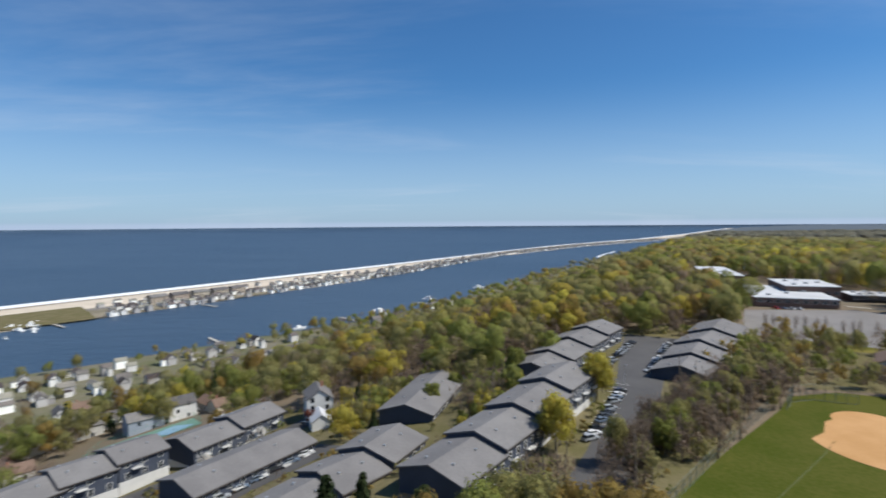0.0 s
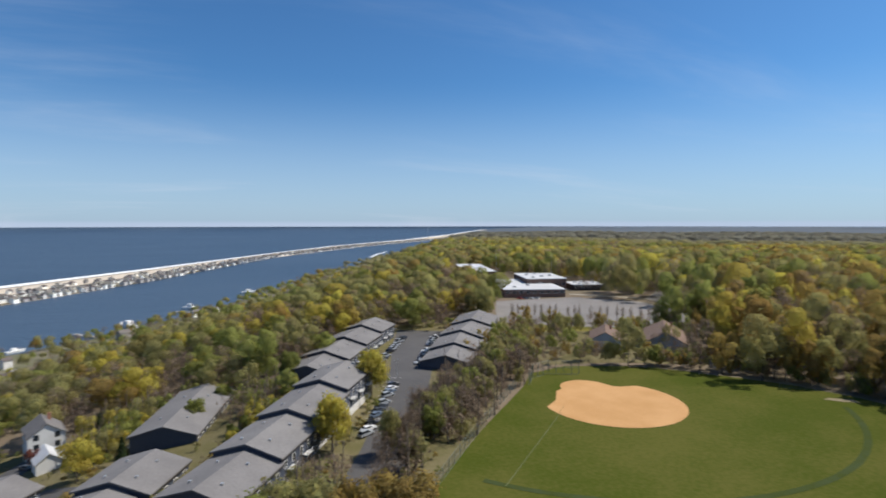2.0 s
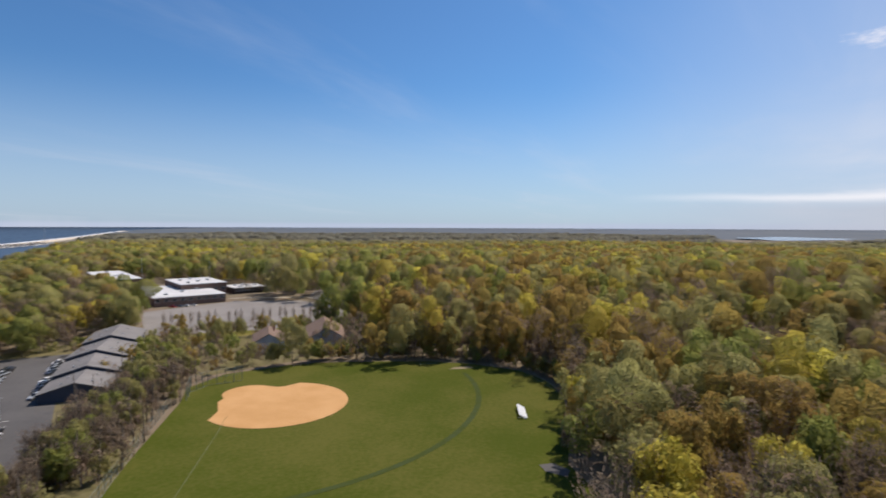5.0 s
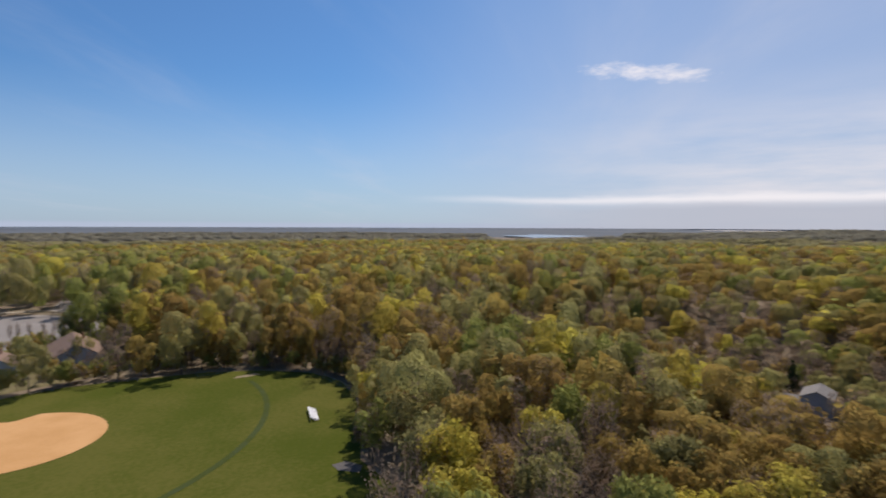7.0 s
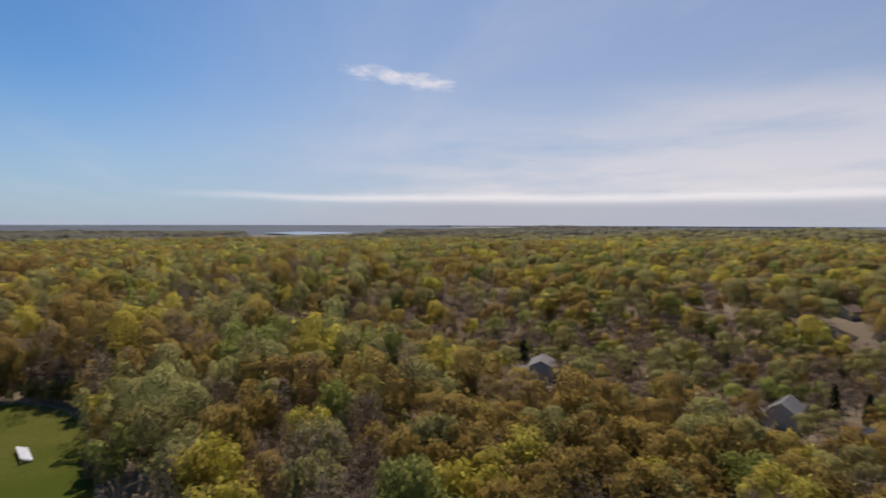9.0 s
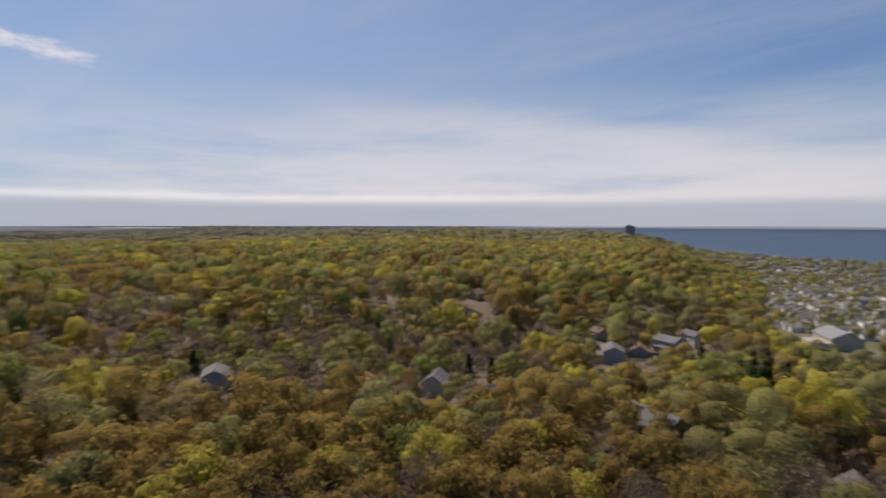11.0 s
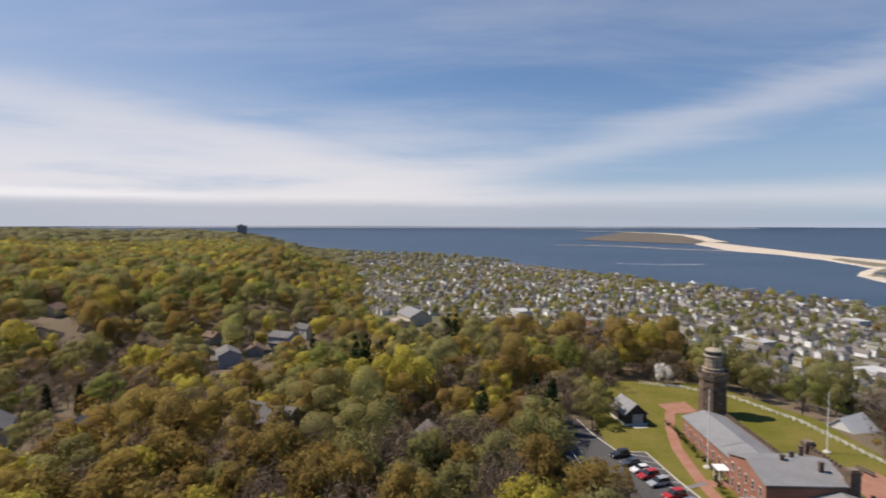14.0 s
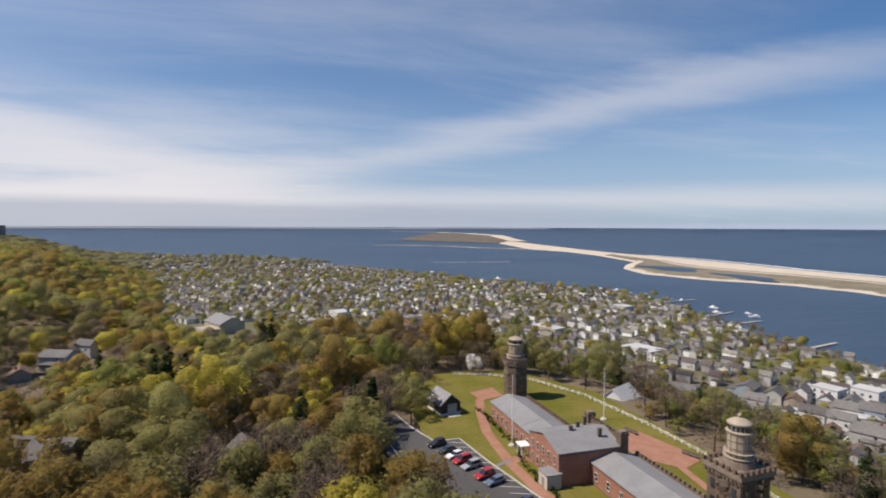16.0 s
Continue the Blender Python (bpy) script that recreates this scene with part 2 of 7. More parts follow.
GREY_ROOF = surface("weathered_grey_roof", (0.20, 0.20, 0.205), (0.26, 0.255, 0.26), 0.5, 0.85, fine=3.0)
BROWN_ROOF = surface("brown_shingle", (0.150, 0.100, 0.074), (0.188, 0.128, 0.096), 0.4, 0.9, fine=2.5, bump=0.25)
HOUSE_WALL = surface("house_siding", (0.34, 0.33, 0.31), (0.48, 0.47, 0.44), 0.02, 0.75, fine=0.9, own=0.5)
WHITE_SIDING = surface("white_siding", (0.55, 0.55, 0.53), (0.66, 0.66, 0.64), 0.2, 0.7, fine=2.5, bands=(2, 0.30, 0.10, (0.55, 0.55, 0.54)))
TAN_SIDING = surface("tan_siding", (0.38, 0.33, 0.26), (0.46, 0.40, 0.32), 0.2, 0.75, fine=2.5, own=0.3)
BLUE_SIDING = surface("grey_blue_siding", (0.25, 0.29, 0.34), (0.32, 0.36, 0.41), 0.2, 0.75, fine=2.5, own=0.2)
HOUSE_ROOF = surface("house_shingle", (0.10, 0.097, 0.097), (0.18, 0.168, 0.158), 0.02, 0.9, fine=0.8, own=0.55)
FAR_WALL = surface("far_house_siding", (0.52, 0.505, 0.48), (0.74, 0.73, 0.71), 0.02, 0.75, fine=0.9, own=1.2, island=True)
FAR_ROOF = surface("far_house_shingle", (0.10, 0.093, 0.088), (0.19, 0.165, 0.145), 0.02, 0.9, fine=0.8, own=1.3, island=True)
FLAT_WHITE = surface("white_membrane_roof", (0.46, 0.46, 0.46), (0.56, 0.56, 0.56), 0.06, 0.7, fine=0.8)
PALE_ROOF = surface("pale_flat_roof", (0.42, 0.42, 0.41), (0.52, 0.52, 0.50), 0.08, 0.8, fine=0.9)
# blue-grey base colour stands in for haze over the far ground
FAR_GROUND = surface("haze_tinted_ground", (0.072, 0.090, 0.112), (0.090, 0.105, 0.120), 0.002, 1.0, fine=0.012)
SCHOOL_BRICK = surface("brown_brick", (0.16, 0.105, 0.085), (0.20, 0.135, 0.11), 0.3, 0.9, fine=2.0)
COURT_GREEN = surface("tennis_court_green", (0.13, 0.24, 0.18), (0.16, 0.28, 0.21), 0.3, 0.85)
COURT_BLUE = surface("tennis_court_blue", (0.20, 0.33, 0.42), (0.24, 0.37, 0.45), 0.3, 0.85)
POOL_COVER = surface("pale_pool_cover", (0.66, 0.70, 0.72), (0.74, 0.77, 0.78), 0.3, 0.6)
BARK = surface("grey_bark", (0.085, 0.070, 0.055), (0.125, 0.105, 0.085), 0.8, 0.95, fine=4.0, bump=0.3)
METAL = surface("galvanised_metal", (0.42, 0.43, 0.44), (0.50, 0.51, 0.52), 0.8, 0.45, metal=0.6)
ALUMINIUM = surface("bare_aluminium", (0.66, 0.66, 0.66), (0.74, 0.74, 0.74), 0.8, 0.4, metal=0.3)
RUBBER = surface("tyre_rubber", (0.02, 0.02, 0.02), (0.03, 0.03, 0.03), 3.0, 0.9)
CAR_GLASS = surface("car_glass", (0.02, 0.025, 0.03), (0.03, 0.035, 0.04), 3.0, 0.08, spec=0.7)
TOWER_GREY = surface("tower_block_concrete", (0.25, 0.25, 0.26), (0.31, 0.31, 0.32), 0.1, 0.85)
PICNIC = surface("weathered_boards", (0.10, 0.08, 0.065), (0.14, 0.115, 0.095), 0.8, 0.9)


def leaf(name, a, b, through=0.50, gaps=0.40):
    """Young foliage: light passes between and through the leaves."""
    m = bpy.data.materials.new(name)
    m.use_nodes = True
    k = Tree(m.node_tree)
    where = k.node("ShaderNodeNewGeometry").outputs["Position"]
    big, small = k.noise(where, 0.07, 3.0), k.noise(where, 0.5, 2.0)
    colour = k.mix(k.ramp(k.math("ADD", k.math("MULTIPLY", big, 0.6), k.math("MULTIPLY", small, 0.4)), 0.36, 0.64), rgb(a), rgb(b))
    pick = k.node("ShaderNodeNewGeometry").outputs["Random Per Island"]
    tint = k.node("ShaderNodeHueSaturation", {"Hue": k.math("ADD", k.math("MULTIPLY", pick, 0.022), 0.489), "Value": k.math("ADD", k.math("MULTIPLY", pick, 0.26), 0.87), "Color": colour}).outputs[0]
    speck = k.noise(where, 2.1, 3.0, 0.65)
    tint = k.node("ShaderNodeHueSaturation", {"Value": k.math("ADD", k.math("MULTIPLY", k.noise(where, 0.9, 4.0, 0.65), 0.7), 0.66), "Saturation": 0.93, "Color": tint}).outputs[0]
    bump = k.node("ShaderNodeBump", {"Strength": 0.7, "Distance": 0.5, "Height": speck}).outputs[0]
    body = k.node("ShaderNodeBsdfDiffuse", {0: tint, "Normal": bump}).outputs[0]
    lit = k.node("ShaderNodeMixShader", {0: through, 1: body, 2: k.node("ShaderNodeBsdfTranslucent", {0: tint, "Normal": bump}).outputs[0]}).outputs[0]
    open_air = k.math("LESS_THAN", speck, 0.38 + 0.25 * gaps)
    k.node("ShaderNodeOutputMaterial", {0: k.node("ShaderNodeMixShader", {0: open_air, 1: lit, 2: k.node("ShaderNodeBsdfTransparent").outputs[0]}).outputs[0]})
    return m


LEAVES = {
    "oak": leaf("oak_catkins", (0.350, 0.238, 0.050), (0.280, 0.200, 0.055), 0.58),
    "maple": leaf("yellow_green_leaves", (0.50, 0.415, 0.048), (0.41, 0.345, 0.055), 0.62),
    "green": leaf("fresh_green_leaves", (0.27, 0.285, 0.060), (0.22, 0.235, 0.060), 0.60),
    "bare": leaf("bare_twigs", (0.285, 0.205, 0.138), (0.245, 0.180, 0.128), 0.50, 0.75),
    "pine": leaf("dark_evergreen", (0.028, 0.042, 0.016), (0.045, 0.058, 0.022), 0.1),
    "blossom": leaf("white_blossom", (0.78, 0.74, 0.68), (0.62, 0.58, 0.50), 0.25),
    "olive": leaf("olive_buds", (0.320, 0.290, 0.092), (0.265, 0.245, 0.092), 0.60, 0.45),
    # far and distant: leaf colour greyed and paled to stand in for haze
    "far": leaf("haze_paled_woods", (0.30, 0.268, 0.125), (0.245, 0.235, 0.125)),
    "distant": leaf("haze_greyed_woods", (0.235, 0.222, 0.165), (0.20, 0.20, 0.158)),
    "redbud": leaf("reddish_buds", (0.19, 0.055, 0.035), (0.15, 0.05, 0.035), 0.25),
    "pink": leaf("pink_blossom", (0.42, 0.20, 0.20), (0.34, 0.17, 0.17), 0.25),
}
CAR_PAINTS = [surface("car_paint", (c[0] * 0.95, c[1] * 0.95, c[2] * 0.95), c, 1.0, 0.3, spec=0.6) for c in
              ((0.02, 0.02, 0.025), (0.70, 0.70, 0.70), (0.40, 0.025, 0.03), (0.12, 0.16, 0.22), (0.33, 0.35, 0.37), (0.05, 0.06, 0.08))]


# ---- builders ----
class Geo:
    """Collects faces of one mesh."""

    def __init__(self):
        self.v, self.f = [], []

    def add(self, verts, faces):
        n = len(self.v)
        self.v += [tuple(p) for p in verts]
        self.f += [tuple(i + n for i in face) for face in faces]
        return self

    def box(self, x, y, z, sx, sy, sz, turn=0.0):
        """A box centred on x, y that stands on z."""
        c, s = math.cos(radians(turn)), math.sin(radians(turn))
        pts = [(x + c * px - s * py, y + s * px + c * py, z + pz) for pz in (0, sz) for px, py in ((-sx / 2, -sy / 2), (sx / 2, -sy / 2), (sx / 2, sy / 2), (-sx / 2, sy / 2))]
        return self.add(pts, [(3, 2, 1, 0), (4, 5, 6, 7), (0, 1, 5, 4), (1, 2, 6, 5), (2, 3, 7, 6), (3, 0, 4, 7)])

    def prism(self, outline, z0, z1):
        n = len(outline)
        return self.add([(x, y, z0) for x, y in outline] + [(x, y, z1) for x, y in outline],
                        [tuple(range(n))[::-1], tuple(range(n, 2 * n))] + [(i, (i + 1) % n, n + (i + 1) % n, n + i) for i in range(n)])

    def ring(self, levels, sides, x=0.0, y=0.0, phase=0.0):
        """A turned form: levels of (radius, z) from below to above."""
        pts, faces = [], []
        for r, z in levels:
            pts += [(x + r * math.cos(2 * math.pi * (i + phase) / sides), y + r * math.sin(2 * math.pi * (i + phase) / sides), z) for i in range(sides)]
        for k in range(len(levels) - 1):
            faces += [(k * sides + i, k * sides + (i + 1) % sides, (k + 1) * sides + (i + 1) % sides, (k + 1) * sides + i) for i in range(sides)]
        faces += [tuple(range(sides))[::-1], tuple(range((len(levels) - 1) * sides, len(levels) * sides))]
        return self.add(pts, faces)

    def bar(self, a, b, r0, r1=None, sides=4):
        """A tapered rod from a to b."""
        a, b = Vector(a), Vector(b)
        d = (b - a).normalized()
        u = d.cross(Vector((0, 0, 1)) if abs(d.z) < 0.9 else Vector((1, 0, 0))).normalized()
        q = d.cross(u)
        r1 = r0 if r1 is None else r1
        pts = [p + (u * math.cos(2 * math.pi * i / sides) + q * math.sin(2 * math.pi * i / sides)) * r for p, r in ((a, r0), (b, r1)) for i in range(sides)]
        return self.add(pts, [(i, (i + 1) % sides, sides + (i + 1) % sides, sides + i) for i in range(sides)] + [tuple(range(sides))[::-1], tuple(range(sides, 2 * sides))])

    def gable_wall(self, w, l, h, rise, z0=-2.0):
        """Walls with two gables; the ridge runs along y."""
        a, b = w / 2, l / 2
        pts = [(-a, -b, z0), (a, -b, z0), (a, b, z0), (-a, b, z0), (-a, -b, h), (a, -b, h), (a, b, h), (-a, b, h), (0, -b, h + rise), (0, b, h + rise)]
        return self.add(pts, [(0, 1, 5, 8, 4), (2, 3, 7, 9, 6), (1, 2, 6, 5), (3, 0, 4, 7), (3, 2, 1, 0)])

    def gable_roof(self, w, l, h, rise, over=0.5, thick=0.28, x=0.0, y=0.0):
        a, b = w / 2 + over, l / 2 + over
        drop = over * rise / (w / 2)
        for s in (-1, 1):
            lo, hi = h - drop + 0.02, h + rise + 0.02
            pts = [(x, y - b, hi), (x, y + b, hi), (x + s * a, y + b, lo), (x + s * a, y - b, lo)]
            self.add(pts + [(p[0], p[1], p[2] + thick) for p in pts], [(0, 1, 2, 3), (7, 6, 5, 4), (0, 4, 5, 1), (1, 5, 6, 2), (2, 6, 7, 3), (3, 7, 4, 0)])
        return self

    def mesh(self, name, material, smooth=False):
        me = bpy.data.meshes.new(name)
        me.from_pydata(self.v, [], self.f)
        me.materials.append(material)
        if smooth:
            me.shade_smooth()
        me.update()
        return me


def thing(name, m, label, category, group="", kind=""):
    ob = new(name)
    ob.matrix_basis = m
    return tagged(ob, label, category, group, kind)


def part(name, mesh, parent, label="", m=None):
    ob = new(name, mesh)
    ob.parent = parent
    if m is not None:
        ob.matrix_basis = m
    return tagged(ob, label)


def setting(name, mesh, label, category):
    return tagged(new(name, mesh), label, category, "", "structure")


def soup(name, verts, faces, material):
    """One mesh from arrays of corners and four-sided faces."""
    me = bpy.data.meshes.new(name)
    n, f = len(verts), len(faces)
    me.vertices.add(n)
    me.vertices.foreach_set("co", np.ascontiguousarray(verts, dtype=np.float32).ravel())
    me.loops.add(4 * f)
    me.loops.foreach_set("vertex_index", np.ascontiguousarray(faces, dtype=np.int32).ravel())
    me.polygons.add(f)
    me.polygons.foreach_set("loop_start", np.arange(f, dtype=np.int32) * 4)
    me.materials.append(material)
    me.update(calc_edges=True)
    return me


# ---- the lie of the land ----
NEAR, LAST = 2200.0, 4900.0  # beyond NEAR the distance is drawn together, to end at LAST


def shrink(r):
    r = np.maximum(np.asarray(r, float), 1e-6)
    far = NEAR + (LAST - NEAR) * (1 - np.exp(-(np.maximum(r, NEAR) - NEAR) / (LAST - NEAR)))
    return np.where(r > NEAR, far / r, 1.0)


def drawn(p):
    """Points of the true plan, with the far distance drawn in towards the camera's stand."""
    p = np.asarray(p, float)
    s = shrink(np.hypot(p[..., 0], p[..., 1]))[..., None]
    eye = np.array([0, 0, EYE])
    return eye + (p - eye) * s


def line_distance(x, y, pts):
    d = np.full(np.shape(x), 1e9)
    for (ax, ay), (bx, by) in zip(pts[:-1], pts[1:]):
        ux, uy = bx - ax, by - ay
        t = np.clip(((x - ax) * ux + (y - ay) * uy) / (ux * ux + uy * uy), 0, 1)
        d = np.minimum(d, np.hypot(x - ax - t * ux, y - ay - t * uy))
    return d


def inside(x, y, pts):
    """Which points lie inside a closed outline."""
    c = np.zeros(np.shape(x), bool)
    for (ax, ay), (bx, by) in zip(pts, pts[1:] + pts[:1]):
        if ay != by:
            c ^= ((ay > y) != (by > y)) & (x < (bx - ax) * (y - ay) / (by - ay) + ax)
    return c


def smooth(t):
    t = np.clip(t, 0, 1)
    return t * t * (3 - 2 * t)


SHORE = [(26000, 30000), (9000, 14800), (4000, 7800), (1900, 4200), (1100, 2620), (480, 1600), (190, 1110), (76, 872), (-10, 720), (-98, 600), (-204, 490), (-330, 362), (-395, 170), (-425, 0), (-432, -180),
         (-438, -289), (-446, -360), (-466, -474), (-520, -640), (-514, -766), (-368, -967), (-251, -1221), (-42, -1656), (200, -1850), (454, -2010), (900, -2250), (2600, -3000), (6000, -3600), (12000, -3000), (30000, -9000)]
CREST = [(26000, 27000), (9000, 13000), (4000, 7000), (2000, 4000), (1250, 2500), (560, 1300), (215, 600), (120, 420), (62, 300), (46, 236), (32, 196), (13, 152), (-5, 112), (-24, 76), (-70, 40), (-104, 10), (-105, -60), (-101, -165),
         (-72, -208), (0, -222), (70, -232), (128, -330), (205, -480), (330, -880), (590, -1400), (800, -1800), (1600, -2100), (6000, -3000), (12000, -2600), (30000, -8000)]
FOOT = [(26000, 28500), (9000, 13900), (4000, 7400), (1950, 4100), (1150, 2560), (400, 1320), (110, 680), (-20, 490), (-110, 385), (-190, 275), (-225, 150), (-225, 0), (-215, -60), (-205, -200),
        (-130, -325), (0, -395), (60, -470), (105, -560), (190, -950), (375, -1540), (470, -1950), (1300, -2330), (6000, -3300), (12000, -2800), (30000, -8500)]

VALE = [(290, -80), (255, -110), (195, -165), (150, -212), (118, -300), (112, -345)]  # bottom of the wooded hollow


def ground(x, y):
    """Height of the land of the true plan, in metres over the sea."""
    x, y = np.asarray(x, float), np.asarray(y, float)
    d0, d1 = line_distance(x, y, CREST), line_distance(x, y, FOOT)
    top, low, land = inside(x, y, CREST), ~inside(x, y, FOOT), inside(x, y, SHORE)
    slope = np.where(top, 0.0, np.where(low, 1.0, d0 / (d0 + d1 + 1e-6)))
    high = 53.0 + 22 * np.exp(-((x - 980) ** 2 + (y + 1420) ** 2) / 520.0**2) + 10 * np.exp(-((x - 1700) ** 2 + (y + 800) ** 2) / 750.0**2)
    high = high + 8 * np.exp(-((x - 620) ** 2 + (y + 420) ** 2) / 260.0**2)
    high = high + 19 * np.exp(-((x - 2100) ** 2 + (y + 1250) ** 2) / 700.0**2)
    high = high - (x * x + y * y) / 1.27e7  # the bend of the earth
    calm = smooth((np.hypot(x, y) - 330) / 300)
    high = high + calm * (4 * np.sin(x / 170 + 1.3) * np.sin(y / 210 + 0.4) + 2.5 * np.sin(x / 67 + y / 90))
    vale = line_distance(x, y, VALE)
    beyond = smooth((0.83 * x - 0.558 * y - 255) / 25)  # the farther side of the hollow climbs gently
    high = high - 24 * (1 - (smooth((vale - 84) / 38) * (1 - beyond) + smooth((vale - 15) / 120) * beyond))
    ds = line_distance(x, y, SHORE)
    flat = np.where(land, np.minimum(1.2 + 0.020 * ds, 6.0), -np.minimum(0.06 * ds, 5.0))
    fall = np.where(y > 0, 0.75 * slope + 0.25 * smooth(slope), smooth(slope))
    z = high * (1 - fall) + flat * fall
    return np.where(land | (slope < 1), z, flat)


def spot(x, y, dz=0.0, turn=0.0):
    """A pose on the ground of the true plan."""
    p = drawn((x, y, float(ground(x, y)) + dz))
    return pose(p[0], p[1], p[2], 0, 0, turn)


def polar_sheet(radii, angles, height):
    r, a = np.meshgrid(radii, angles, indexing="ij")
    x, y = r * np.sin(a), r * np.cos(a)
    p = drawn(np.stack([x, y, height(x, y)], -1))
    n, m = r.shape
    i = np.arange(n * m).reshape(n, m)
    j = np.roll(i, -1, axis=1)
    faces = np.stack([i[:-1], j[:-1], j[1:], i[1:]], -1).reshape(-1, 4)
    return p.reshape(-1, 3), faces, x, y


def patch(outline, dz, step, material, name, label, category, flat=None):
    """A sheet that lies dz over the ground inside an outline of the plan."""
    me = bmesh.new()
    edge = []
    for (ax, ay), (bx, by) in zip(outline, outline[1:] + outline[:1]):
        n = max(1, int(math.hypot(bx - ax, by - ay) / step))
        edge += [(ax + (bx - ax) * k / n, ay + (by - ay) * k / n) for k in range(n)]
    face = me.faces.new([me.verts.new((x, y, 0)) for x, y in edge])
    xs, ys = [p[0] for p in outline], [p[1] for p in outline]
    for axis, lo, hi in (((1, 0, 0), min(xs), max(xs)), ((0, 1, 0), min(ys), max(ys))):
        for k in range(1, int((hi - lo) / step) + 1):
            v = lo + k * step
            co = (v, 0, 0) if axis[0] else (0, v, 0)
            bmesh.ops.bisect_plane(me, geom=me.verts[:] + me.edges[:] + me.faces[:], plane_co=co, plane_no=axis)
    for v in me.verts:
        z = flat if flat is not None else float(ground(v.co.x, v.co.y)) + dz
        v.co = drawn((v.co.x, v.co.y, z))
    for f in me.faces:
        if f.normal.z < 0:
            f.normal_flip()
    mesh = bpy.data.meshes.new(name)
    me.to_mesh(mesh)
    me.free()
    mesh.materials.append(material)
    return setting(name, mesh, label, category)


def strip(name, centre, width, dz, material, label, category, z=None, parent=None):
    """A band along a line of the plan: road, path, kerb line or surf. Width in metres, or one for each point."""
    pts = []
    for (ax, ay), (bx, by) in zip(centre[:-1], centre[1:]):
        n = max(1, int(math.hypot(bx - ax, by - ay) / 5))
        pts += [(ax + (bx - ax) * k / n, ay + (by - ay) * k / n) for k in range(n)]
    pts.append(centre[-1])
    pts = np.array(pts)
    d = np.gradient(pts, axis=0)
    d /= np.linalg.norm(d, axis=1, keepdims=True) + 1e-9
    side = np.stack([d[:, 1], -d[:, 0]], -1) * width / 2
    rows = [pts - side, pts, pts + side]
    verts = np.concatenate([np.stack([q[:, 0], q[:, 1], (ground(q[:, 0], q[:, 1]) + dz) if z is None else np.full(len(q), z)], -1) for q in rows])
    n = len(pts)
    i = np.arange(n - 1)
    faces = np.concatenate([np.stack([i + n * k, i + n * (k + 1), i + 1 + n * (k + 1), i + 1 + n * k], -1) for k in (0, 1)])
    me = soup(name, drawn(verts), faces[:, ::-1], material)
    if parent is not None:
        return part(name, me, parent)
    return setting(name, me, label, category)


turns = np.radians(np.arange(0, 360, 0.6))
radii = np.concatenate([np.linspace(0.05, 90, 9), np.geomspace(96, 2200, 120), np.geomspace(2300, 26000, 34)])
verts, faces, gx, gy = polar_sheet(radii, turns, ground)
ground_mesh = soup("ground", verts, faces, LITTER)
ground_mesh.materials.append(TOWN_GROUND)
low = ~inside(gx, gy, FOOT) | (line_distance(gx, gy, FOOT) < 25)
# slot 2, beyond 2500 m: ground with haze painted into its colour
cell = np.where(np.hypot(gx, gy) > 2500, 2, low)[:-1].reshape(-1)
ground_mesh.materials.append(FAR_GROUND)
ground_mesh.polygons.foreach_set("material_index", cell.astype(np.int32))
ground_mesh.shade_smooth()
setting("ground", ground_mesh, "wooded hills and low town ground reaching the horizon", "ground")
verts, faces, _, _ = polar_sheet(np.concatenate([np.geomspace(250, 2200, 40), np.geomspace(2300, 26500, 40)]), np.radians(np.arange(0, 360, 2)), lambda x, y: 0 * x)
setting("water", soup("water", verts, faces, SEA), "dark blue sea and river under light wind", "water").data.shade_smooth()

# ---- sand bars across the water ----
def bar_sheet(name, near_side, sea_side, z, material, label, category, crown=0.0, sink=True):
    """Land between two shore lines that run side by side, n steps along and m across, dipping under the water at both."""
    def along(pts, n):
        pts = np.array(pts, float)
        s = np.r_[0, np.cumsum(np.hypot(*np.diff(pts, axis=0).T))]
        u = np.linspace(0, s[-1], n)
        return np.stack([np.interp(u, s, pts[:, 0]), np.interp(u, s, pts[:, 1])], -1)
    n, m = 160, 10
    a, b = along(near_side, n), along(sea_side, n)
    t = np.linspace(0, 1, m)[None, :, None]
    p = a[:, None] * (1 - t) + b[:, None] * t
    wob = 5.0 * np.sin(np.arange(n) * 0.9) * np.sin(np.arange(n) * 0.37)
    p = p + (wob[:, None] * (1 - np.linspace(0, 1, m)) ** 2)[..., None] * np.array([0.6, 0.4])
    h = z + crown * np.sin(math.pi * np.linspace(0, 1, m))[None, :] + 0 * p[..., 0]
    if sink:
        h[:, 0] = h[:, -1] = -1.5
    i = np.arange(n * m).reshape(n, m)
    f = np.stack([i[:-1, :-1], i[1:, :-1], i[1:, 1:], i[:-1, 1:]], -1).reshape(-1, 4)
    v = drawn(np.concatenate([p, h[..., None]], -1)).reshape(-1, 3)
    e1, e2 = v[f[0, 1]] - v[f[0, 0]], v[f[0, 3]] - v[f[0, 0]]
    if np.cross(e1, e2)[2] < 0:
        f = f[:, ::-1]
    me = soup(name, v, f, material)
    me.shade_smooth()
    return setting(name, me, label, category)


SPIT_NEAR = [(-842, -495), (-760, -60), (-600, 340), (-520, 470), (-430, 573), (-322, 746), (-96, 1146), (216, 1858), (700, 2560), (1493, 3463), (2500, 5050), (5200, 9300)]
SPIT_SEA = [(-1280, -757), (-1010, -60), (-760, 460), (-690, 560), (-602, 673), (-399, 1004), (-123, 1457), (260, 2140), (580, 2663), (1330, 3620), (2300, 5100), (5000, 9500)]
bar_sheet("sand_spit", SPIT_NEAR, SPIT_SEA, 1.3, SAND, "pale sand spit between river and open sea", "beach", 0.5)


